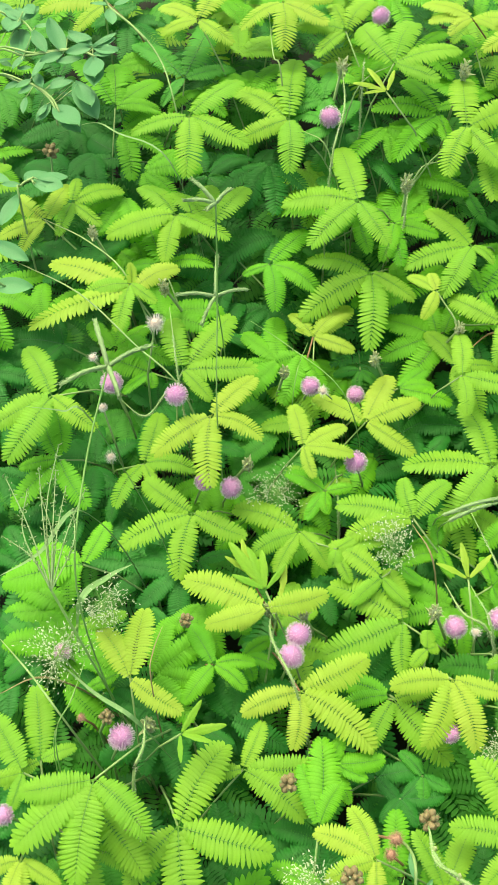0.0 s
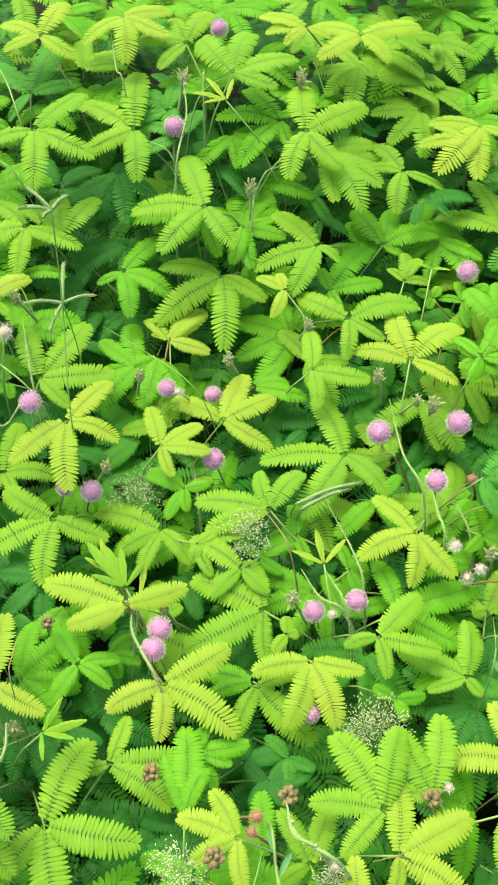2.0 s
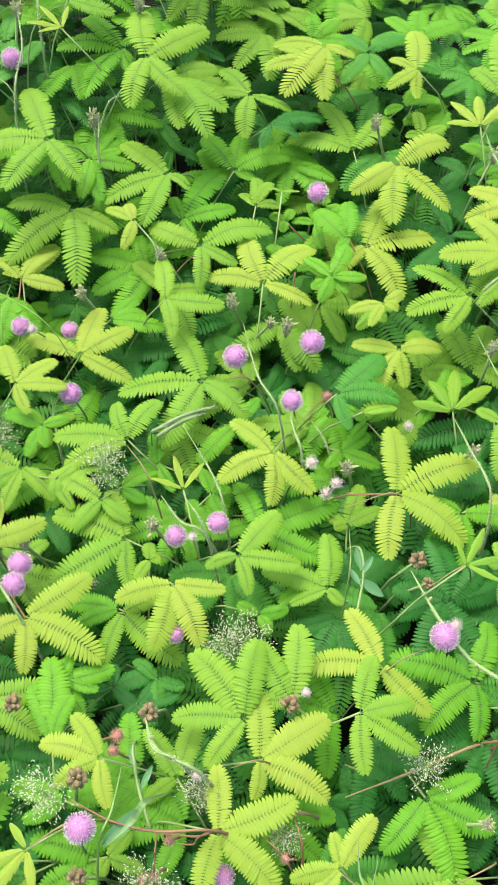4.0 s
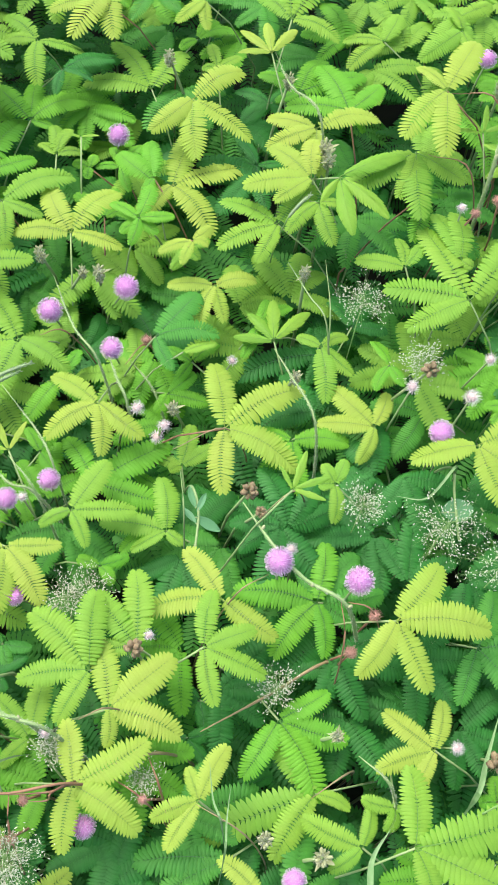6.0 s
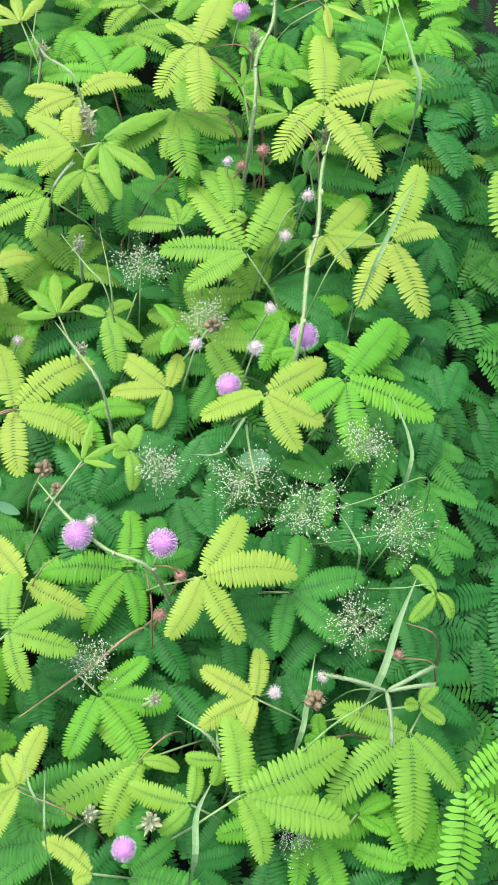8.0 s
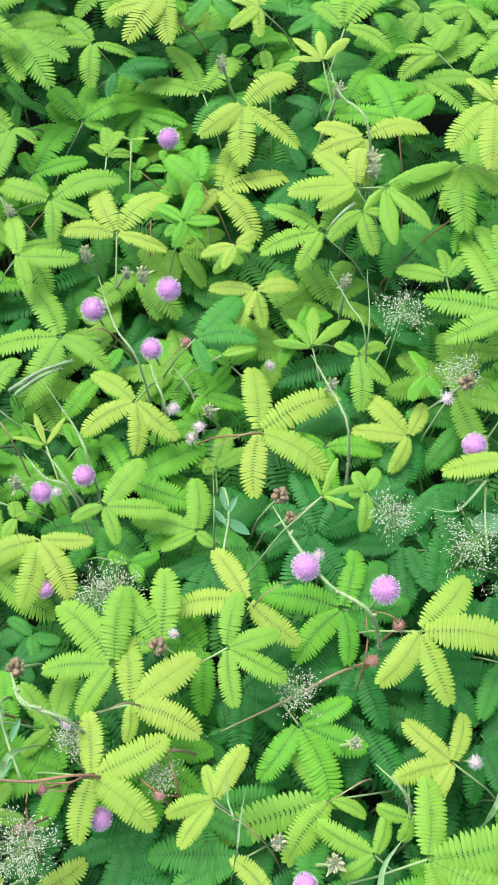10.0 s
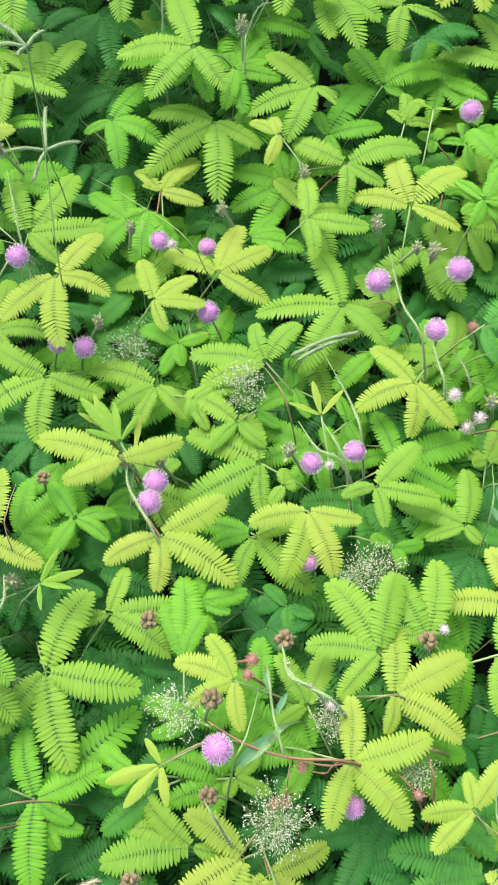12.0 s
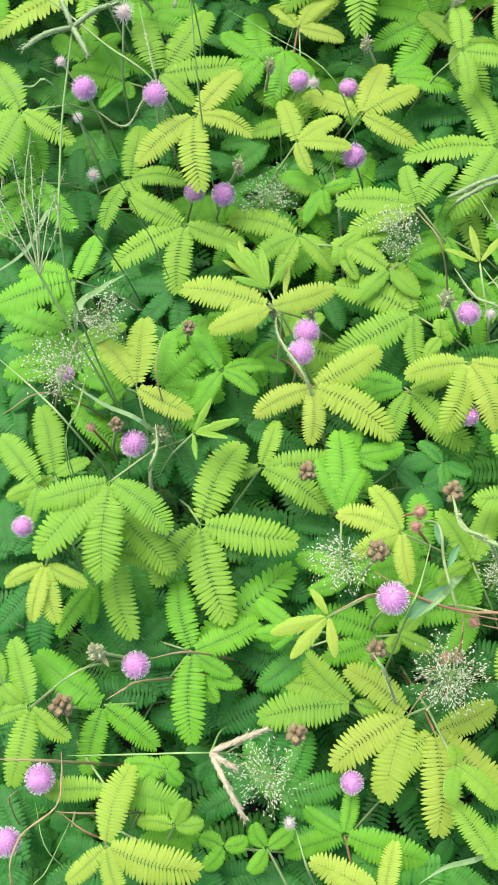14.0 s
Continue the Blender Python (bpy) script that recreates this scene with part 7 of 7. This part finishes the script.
runner("green", 1.1, (-0.098, 0.058, 0.145), (-0.097, 0.028, 0.147))
runner("tan", .9, (-0.054, 0.006, 0.162), (-0.044, -0.020, 0.165))
runner("green", .9, (-0.022, 0.171, 0.166), (-0.013, 0.148, 0.162))
runner("red", 1.2, (-0.009, 0.140, 0.141), (0.015, 0.157, 0.144))
runner("green", 1.2, (0.229, 0.200, 0.193), (0.226, 0.162, 0.199), (0.231, 0.122, 0.208))
runner("green", 1.1, (0.034, 0.083, 0.163), (0.036, 0.041, 0.163), (0.044, 0.013, 0.162))
runner("red", .8, (0.014, 0.044, 0.159), (0.031, 0.042, 0.158))
runner("red", .8, (0.060, 0.009, 0.156), (0.077, 0.020, 0.155))
runner("green", 1.3, (0.052, 0.017, 0.156), (0.052, 0.001, 0.157), (0.053, -0.018, 0.157))
runner("green", 1.0, (-0.025, -0.038, 0.172), (-0.016, -0.065, 0.173))
runner("green", 1.2, (-0.038, -0.031, 0.160), (-0.029, -0.050, 0.160), (-0.016, -0.061, 0.160))
runner("green", 1.0, (-0.017, 0.020, 0.152), (-0.004, -0.020, 0.153), (-0.001, -0.043, 0.153))
runner("green", 1.2, (0.066, 0.024, 0.136), (0.075, -0.005, 0.135))
runner("green", 1.1, (0.149, -0.018, 0.176), (0.151, -0.041, 0.180), (0.151, -0.080, 0.189))
runner("green", .9, (0.203, 0.032, 0.181), (0.192, -0.008, 0.171))
runner("tan", .9, (0.069, -0.061, 0.166), (0.103, -0.059, 0.170))
runner("green", .8, (0.069, -0.075, 0.167), (0.062, -0.103, 0.174))
runner("tan", .8, (0.100, -0.126, 0.189), (0.124, -0.118, 0.191))
runner("green", .9, (0.178, 0.036, 0.183), (0.183, 0.010, 0.180), (0.186, -0.014, 0.179))
runner("green", 1.6, (0.094, -0.113, 0.185), (0.100, -0.146, 0.193), (0.109, -0.171, 0.197), (0.125, -0.193, 0.198))
runner("green", 1.5, (-0.065, -0.175, 0.214), (-0.061, -0.192, 0.215), (-0.042, -0.207, 0.214))
runner("red", 1.1, (-0.105, -0.208, 0.216), (-0.087, -0.221, 0.215), (-0.067, -0.229, 0.213), (-0.038, -0.234, 0.211))
runner("red", .9, (-0.068, -0.229, 0.209), (-0.049, -0.234, 0.208), (-0.038, -0.234, 0.207))
runner("red", .9, (-0.067, -0.229, 0.211), (-0.071, -0.245, 0.209))
runner("red", .8, (-0.059, -0.235, 0.206), (-0.051, -0.237, 0.206), (-0.047, -0.234, 0.206))
runner("tan", .8, (-0.027, -0.206, 0.210), (-0.011, -0.205, 0.208))
runner("red", .9, (-0.020, -0.234, 0.190), (-0.008, -0.249, 0.188))
runner("red", 1.0, (0.001, -0.230, 0.189), (0.002, -0.247, 0.188))
runner("tan", 1.4, (-0.017, -0.228, 0.185), (0.007, -0.230, 0.183))
runner("red", .8, (0.123, -0.188, 0.197), (0.116, -0.210, 0.196))
runner("red", .8, (0.126, -0.190, 0.198), (0.137, -0.200, 0.198))
runner("tan", 1.4, (0.032, -0.224, 0.165), (0.073, -0.217, 0.161), (0.110, -0.210, 0.161))
runner("tan", .9, (0.072, -0.277, 0.190), (0.093, -0.272, 0.189))
runner("green", 1.2, (0.102, -0.266, 0.194), (0.112, -0.286, 0.194))
runner("tan", .7, (0.016, -0.262, 0.203), (0.034, -0.283, 0.200))
runner("tan", .7, (0.092, -0.160, 0.191), (0.071, -0.165, 0.190))
runner("green", 2.0, (0.397, 0.152, 0.216), (0.370, 0.109, 0.225), (0.339, 0.079, 0.230), (0.319, 0.045, 0.227))
runner("green", 2.0, (0.364, 0.018, 0.218), (0.342, -0.007, 0.212), (0.318, -0.043, 0.210), (0.295, -0.068, 0.212), (0.263, -0.111, 0.216))
runner("tan", .9, (0.338, 0.030, 0.228), (0.342, 0.000, 0.219))
runner("tan", 1.0, (0.380, 0.114, 0.225), (0.411, 0.110, 0.224))
runner("red", 1.0, (0.311, 0.100, 0.231), (0.337, 0.082, 0.232))
runner("red", .9, (0.284, 0.068, 0.216), (0.305, 0.046, 0.216))
runner("green", .9, (0.320, -0.019, 0.206), (0.300, -0.028, 0.206))
runner("grass", 1.0, (0.466, 0.106, 0.240), (0.413, 0.044, 0.242), (0.395, 0.025, 0.239))
blade(4, (0.449, 0.085, 0.241), (0.432, 0.034, 0.239), (0.419, 0.005, 0.233))
runner("grass", 1.2, (0.386, -0.046, 0.226), (0.327, -0.070, 0.230), (0.296, -0.084, 0.233))
blade(3.5, (0.390, -0.043, 0.226), (0.357, -0.067, 0.227), (0.323, -0.093, 0.232))
runner("grass", .8, (0.219, -0.206, 0.205), (0.249, -0.213, 0.208), (0.285, -0.218, 0.212))
runner("grass", .7, (0.210, -0.222, 0.206), (0.270, -0.246, 0.209))
blade(3, (0.287, -0.166, 0.229), (0.281, -0.197, 0.228), (0.268, -0.216, 0.225))
blade(2, (0.176, -0.141, 0.197), (0.192, -0.148, 0.199), (0.215, -0.136, 0.202))
blade(2, (0.233, -0.209, 0.201), (0.234, -0.226, 0.198), (0.230, -0.239, 0.195))
blade(1.4, (0.027, -0.247, 0.220), (0.023, -0.264, 0.220), (0.023, -0.277, 0.219))
blade(1.4, (0.033, -0.261, 0.219), (0.026, -0.275, 0.219), (0.020, -0.289, 0.219))
blade(5, (0.248, -0.264, 0.212), (0.226, -0.280, 0.209), (0.197, -0.303, 0.209))
runner("grass", 1.2, (0.200, -0.308, 0.209), (0.169, -0.309, 0.210), (0.151, -0.312, 0.211))
blade(4, (0.189, -0.269, 0.170), (0.172, -0.289, 0.169), (0.157, -0.305, 0.170))
blade(4, (0.100, -0.304, 0.210), (0.086, -0.314, 0.211), (0.075, -0.332, 0.212))
runner("grass", .8, (0.224, -0.256, 0.202), (0.241, -0.264, 0.201), (0.257, -0.272, 0.201))
runner("red", .9, (0.223, -0.295, 0.189), (0.238, -0.306, 0.188))
runner("red", .9, (0.237, -0.280, 0.189), (0.248, -0.295, 0.188))
runner("grass", 1.0, (-0.249, -0.277, 0.217), (-0.217, -0.279, 0.217), (-0.186, -0.281, 0.218))
runner("tan", 1.2, (-0.286, -0.275, 0.202), (-0.260, -0.278, 0.202))
runner("tan", .8, (-0.257, -0.274, 0.197), (-0.257, -0.285, 0.197), (-0.260, -0.298, 0.197), (-0.277, -0.310, 0.197), (-0.280, -0.329, 0.198))
runner("tan", .8, (-0.260, -0.300, 0.197), (-0.243, -0.302, 0.197))
runner("red", .8, (-0.260, -0.300, 0.192), (-0.243, -0.312, 0.192))
runner("grass", .6, (-0.271, -0.295, 0.192), (-0.264, -0.318, 0.193))
runner("grass", .6, (-0.252, -0.304, 0.202), (-0.263, -0.324, 0.203), (-0.269, -0.331, 0.203))
runner("green", .9, (-0.272, -0.253, 0.198), (-0.243, -0.237, 0.200))
runner("tan", .9, (-0.236, -0.252, 0.193), (-0.227, -0.248, 0.194), (-0.218, -0.245, 0.194))
runner("tan", .9, (-0.214, -0.235, 0.195), (-0.194, -0.234, 0.196))
runner("tan", .7, (-0.279, -0.289, 0.192), (-0.283, -0.294, 0.192))
runner("tan", 1.0, (-0.127, -0.225, 0.214), (-0.106, -0.218, 0.215))
runner("tan", .9, (-0.097, -0.271, 0.200), (-0.089, -0.262, 0.202))
runner("green", .9, (-0.152, -0.316, 0.198), (-0.148, -0.334, 0.196))
runner("green", 1.1, (-0.110, -0.243, 0.206), (-0.105, -0.253, 0.204))
blade(3, (-0.100, -0.343, 0.181), (-0.087, -0.337, 0.181), (-0.072, -0.334, 0.183))
blade(3, (-0.255, -0.086, 0.200), (-0.231, -0.106, 0.201), (-0.208, -0.121, 0.200))
runner("grass", .7, (-0.234, -0.095, 0.220), (-0.239, -0.114, 0.221), (-0.245, -0.135, 0.222))
blade(4, (-0.092, -0.233, 0.223), (-0.078, -0.224, 0.224), (-0.069, -0.216, 0.225))
runner("grass", 1.2, (-0.079, -0.199, 0.227), (-0.086, -0.217, 0.225), (-0.094, -0.231, 0.223))
spike_head(GRASS_GREY, (-0.163, 0.124, 0.317), (-0.176, 0.136, 0.323), (-0.155, 0.136, 0.315), (-0.180, 0.122, 0.322), (-0.168, 0.118, 0.318), culm=((-0.166, 0.107, 0.261), (-0.170, 0.065, 0.200)))
spike_head(GRASS_GREY, (-0.169, 0.123, 0.238), (-0.168, 0.152, 0.241), (-0.150, 0.132, 0.232), (-0.192, 0.120, 0.244), (-0.177, 0.102, 0.238))
spike_head(GRASS_GREY, (-0.208, 0.003, 0.345), (-0.189, 0.017, 0.340), (-0.227, -0.012, 0.353), (-0.216, 0.029, 0.345), (-0.201, -0.016, 0.349), culm=((-0.219, -0.039, 0.325), (-0.224, -0.085, 0.299)))
spike_head(GRASS_GREY, (-0.035, 0.000, 0.178), (-0.020, 0.007, 0.177), (-0.004, 0.012, 0.177))
spike_head(GRASS_GREY, (-0.038, 0.004, 0.178), (-0.019, 0.008, 0.177), (0.004, 0.016, 0.176))
spike_head(GRASS_GREY, (0.181, 0.052, 0.208), (0.199, 0.060, 0.215))
spike_head(GRASS_GREY, (0.200, -0.308, 0.211), (0.175, -0.285, 0.211), (0.230, -0.309, 0.210), (0.225, -0.317, 0.210), (0.187, -0.332, 0.213))
spike_head(GRASS_TAN, (-0.185, -0.281, 0.221), (-0.159, -0.273, 0.222), (-0.174, -0.289, 0.220), (-0.172, -0.310, 0.218))
panicle(-0.068, -0.012, 0.174, 17)
panicle(-0.249, -0.087, 0.215, 18)
panicle(-0.229, -0.060, 0.212, 15)
panicle(0.077, -0.219, 0.181, 13)
panicle(0.156, -0.140, 0.199, 14)
panicle(0.213, -0.007, 0.188, 17)
panicle(-0.076, -0.255, 0.209, 17)
panicle(0.195, -0.167, 0.205, 21)
panicle(0.216, -0.199, 0.205, 23)
panicle(0.258, -0.235, 0.210, 21)
panicle(0.268, -0.182, 0.208, 16)
panicle(0.230, -0.060, 0.192, 15)
panicle(-0.017, -0.130, 0.166, 14)
panicle(-0.077, -0.258, 0.208, 16)
panicle(-0.164, -0.292, 0.201, 17)
panicle(-0.135, 0.039, 0.144, 18)
panicle(-0.119, -0.200, 0.211, 14)
panicle(0.215, -0.266, 0.190, 18)
panicle(0.131, -0.341, 0.183, 16)
panicle(-0.003, -0.129, 0.163, 16)
panicle(-0.004, -0.237, 0.184, 11)
panicle(-0.045, -0.211, 0.189, 8)
airy_grass((-0.230, -0.095, 0.320), (-0.237, -0.016, 0.306), (-0.244, -0.030, 0.311), (-0.236, -0.031, 0.310), (-0.247, -0.044, 0.315), (-0.258, -0.037, 0.314), (-0.230, -0.041, 0.312), (-0.221, -0.043, 0.312), (-0.225, -0.055, 0.315), (-0.254, -0.069, 0.319), (-0.240, -0.048, 0.315))
blade(5, (-0.216, -0.032, 0.198), (-0.229, -0.042, 0.203), (-0.242, -0.060, 0.208))
sprig([(-0.332, 0.348, 0.231), (-0.308, 0.342, 0.236), (-0.291, 0.338, 0.241), (-0.270, 0.335, 0.246), (-0.257, 0.334, 0.248)],
      (-0.257, 0.334, 0.248, -162, 19, 0.50),
      (-0.257, 0.334, 0.248, 144, 22, 0.50),
      (-0.257, 0.334, 0.248, -26, 21, 0.50),
      (-0.257, 0.334, 0.248, 15, 17, 0.50),
      (-0.256, 0.324, 0.247, -84, 31, 0.55),
      (-0.291, 0.338, 0.241, 122, 21, 0.50),
      (-0.291, 0.337, 0.240, -116, 20, 0.50),
      (-0.308, 0.342, 0.236, -121, 15, 0.50),
      (-0.308, 0.342, 0.236, 107, 35, 0.55),
      (-0.279, 0.334, 0.243, -151, 17, 0.50),
      (-0.279, 0.334, 0.243, 112, 31, 0.50))
sprig([(-0.332, 0.331, 0.224), (-0.313, 0.326, 0.227), (-0.301, 0.320, 0.229), (-0.286, 0.301, 0.230), (-0.281, 0.282, 0.227)],
      (-0.270, 0.313, 0.236, -60, 35, 0.55),
      (-0.284, 0.297, 0.229, -50, 32, 0.60),
      (-0.287, 0.300, 0.229, -129, 16, 0.55),
      (-0.271, 0.314, 0.236, -164, 18, 0.50),
      (-0.301, 0.320, 0.229, -145, 13, 0.50),
      (-0.301, 0.320, 0.229, -38, 12, 0.50),
      (-0.313, 0.326, 0.227, -138, 12, 0.50),
      (-0.329, 0.348, 0.227, -33, 11, 0.50))
sprig([(-0.336, 0.383, 0.236), (-0.320, 0.378, 0.239), (-0.311, 0.372, 0.241), (-0.302, 0.358, 0.241)],
      (-0.311, 0.372, 0.241, 46, 16, 0.55),
      (-0.311, 0.372, 0.241, 111, 22, 0.55),
      (-0.311, 0.372, 0.241, 139, 20, 0.55),
      (-0.320, 0.378, 0.239, 124, 21, 0.55),
      (-0.311, 0.370, 0.241, -156, 14, 0.55),
      (-0.302, 0.358, 0.241, -79, 13, 0.50))
sprig([(-0.252, 0.381, 0.255), (-0.247, 0.368, 0.254), (-0.231, 0.350, 0.253), (-0.219, 0.334, 0.252)],
      (-0.243, 0.368, 0.254, 36, 13, 0.60),
      (-0.247, 0.365, 0.254, -77, 17, 0.60),
      (-0.247, 0.368, 0.254, 148, 17, 0.50))
sprig([(-0.304, 0.226, 0.216), (-0.304, 0.237, 0.217), (-0.296, 0.244, 0.217)],
      (-0.296, 0.244, 0.217, -179, 7, 0.60),
      (-0.302, 0.241, 0.217, 49, 21, 0.85),
      (-0.293, 0.242, 0.217, 12, 20, 0.85),
      (-0.294, 0.238, 0.217, -14, 20, 0.80),
      (-0.295, 0.237, 0.217, -21, 9, 0.60),
      (-0.304, 0.237, 0.217, 179, 13, 0.50),
      (-0.305, 0.229, 0.216, -116, 24, 0.60))
sprig([(-0.313, 0.152, 0.215), (-0.305, 0.153, 0.215)],
      (-0.315, 0.154, 0.215, -9, 29, 0.50),
      (-0.317, 0.189, 0.216, -31, 28, 0.45),
      (-0.329, 0.250, 0.216, -25, 18, 0.50))
sprig([(-0.334, 0.351, 0.231), (-0.301, 0.342, 0.238), (-0.271, 0.335, 0.246), (-0.254, 0.325, 0.247)],
      (-0.256, 0.323, 0.247, -80, 26, 0.70),
      (-0.256, 0.333, 0.248, 34, 19, 0.50),
      (-0.256, 0.327, 0.247, 3, 19, 0.50),
      (-0.276, 0.346, 0.247, -22, 20, 0.60),
      (-0.283, 0.328, 0.241, 12, 17, 0.50),
      (-0.319, 0.379, 0.240, -91, 22, 0.75),
      (-0.310, 0.385, 0.244, -60, 16, 0.70),
      (-0.302, 0.364, 0.242, 8, 12, 0.50),
      (-0.297, 0.351, 0.241, -102, 8, 0.60),
      (-0.319, 0.342, 0.233, 172, 11, 0.50),
      (-0.313, 0.332, 0.233, 5, 10, 0.50))
sprig([(-0.334, 0.331, 0.225), (-0.305, 0.322, 0.229), (-0.287, 0.305, 0.231), (-0.280, 0.291, 0.230)],
      (-0.280, 0.291, 0.230, -49, 24, 0.60),
      (-0.267, 0.309, 0.237, -66, 28, 0.55),
      (-0.301, 0.329, 0.232, -63, 16, 0.55),
      (-0.303, 0.324, 0.230, -143, 13, 0.50),
      (-0.288, 0.315, 0.233, 36, 12, 0.50),
      (-0.285, 0.307, 0.232, 20, 16, 0.50),
      (-0.306, 0.310, 0.227, -97, 13, 0.55),
      (-0.290, 0.300, 0.229, -113, 12, 0.55))
sprig([(-0.073, -0.189, 0.214), (-0.073, -0.206, 0.214), (-0.070, -0.228, 0.212)],
      (-0.072, -0.217, 0.213, -148, 25, 0.34),
      (-0.073, -0.199, 0.214, 97, 13, 0.30),
      (-0.072, -0.209, 0.214, 56, 13, 0.30))
sprig([(0.216, -0.132, 0.191), (0.211, -0.149, 0.190), (0.203, -0.174, 0.188)],
      (0.202, -0.154, 0.183, -11, 20, 0.85))
sprig([(0.073, -0.086, 0.162), (0.071, -0.104, 0.166), (0.061, -0.127, 0.171)],
      (0.070, -0.101, 0.165, 83, 17, 0.35),
      (0.070, -0.104, 0.166, 47, 13, 0.35),
      (0.068, -0.107, 0.167, -45, 17, 0.45),
      (0.067, -0.111, 0.168, 110, 12, 0.40))


# ---- undergrowth: lower layers of leaves that fill the gaps and go on past the patch ----
def leafy_stuff(name, label, spots, ages, seed):
    """Many feathery leaves in one mesh a shade: spots are (x, y, z, size)."""
    r = random.Random(seed)
    stock = []
    for k in range(6):
        v, f, uv, _ = pinna_arrays("open", r, 14, True)
        stock.append((v, np.array(f), np.array(uv)))
    for age in ages:
        allv, allf, alluv, base = [], [], [], 0
        for x, y, z, size in spots[age]:
            spin = r.uniform(0, 360)
            for k in range(4):
                v, f, uv = r.choice(stock)
                az = spin + (-66, -22, 25, 68)[k] + r.gauss(0, 8)
                ln = size * r.uniform(0.8, 1.1)
                m = np.array(pose(x, y, z, 0, r.gauss(10, 9), az) @ pose(0, 0, 0, r.gauss(0, 10)) @ Matrix.Scale(ln, 4))
                allv.append(v @ m[:3, :3].T + m[:3, 3])
                allf.append(f + base)
                alluv.append(uv)
                base += len(v)
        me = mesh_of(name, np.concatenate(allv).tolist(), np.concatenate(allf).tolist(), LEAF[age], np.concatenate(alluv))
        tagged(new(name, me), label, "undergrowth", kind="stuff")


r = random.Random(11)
# the dark between upper leaves is put into these deep and cool greens
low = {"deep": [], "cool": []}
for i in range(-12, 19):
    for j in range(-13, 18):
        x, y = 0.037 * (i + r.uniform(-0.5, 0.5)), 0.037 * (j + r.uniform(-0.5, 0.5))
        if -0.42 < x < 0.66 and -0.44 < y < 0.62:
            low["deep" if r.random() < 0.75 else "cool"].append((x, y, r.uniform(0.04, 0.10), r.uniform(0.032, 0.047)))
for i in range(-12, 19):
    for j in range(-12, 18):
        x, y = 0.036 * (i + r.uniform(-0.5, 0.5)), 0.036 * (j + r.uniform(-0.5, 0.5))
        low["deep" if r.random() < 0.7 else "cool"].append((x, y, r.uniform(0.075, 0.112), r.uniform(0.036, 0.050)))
leafy_stuff("undergrowth_leaves", "dense feathery leaves below the canopy, greens darkened for shade", low, ("deep", "cool"), 3)
rim = {"deep": [], "mid": [], "light": []}
for i in range(-19, 23):
    for j in range(-19, 23):
        x, y = 0.075 * (i + r.uniform(-0.5, 0.5)), 0.05 * (j + r.uniform(-0.5, 0.5))
        inside = -0.36 < x < 0.46 and -0.36 < y < 0.44
        edge = 1.05 + 0.35 * noise.noise(Vector((x * 1.6, y * 1.6, 3)))
        if not inside and math.hypot(x - 0.1, y - 0.1) < edge:
            rim[r.choice(("mid", "light", "light", "deep"))].append((x, y, r.uniform(0.12, 0.19), r.uniform(0.045, 0.06)))
leafy_stuff("outer_undergrowth", "feathery green leaves going on round the patch", rim, ("deep", "mid", "light"), 4)

stock = []
for k in range(6):
    v, f, uv, ribs = pinna_arrays("open", rng, rng.choice((19, 21, 23)))
    tv, tf = tube(ribs, [0.009, 0.008, 0.007, 0.006, 0.005, 0.003], 4)
    tv = np.array([tuple(q) for q in tv])
    tf = [tuple(i + len(v) for i in g) for g in tf[:-2]]
    stock.append((np.concatenate([v, tv]), np.array(f + tf), np.concatenate([np.array(uv), np.zeros((len(tv), 2))])))
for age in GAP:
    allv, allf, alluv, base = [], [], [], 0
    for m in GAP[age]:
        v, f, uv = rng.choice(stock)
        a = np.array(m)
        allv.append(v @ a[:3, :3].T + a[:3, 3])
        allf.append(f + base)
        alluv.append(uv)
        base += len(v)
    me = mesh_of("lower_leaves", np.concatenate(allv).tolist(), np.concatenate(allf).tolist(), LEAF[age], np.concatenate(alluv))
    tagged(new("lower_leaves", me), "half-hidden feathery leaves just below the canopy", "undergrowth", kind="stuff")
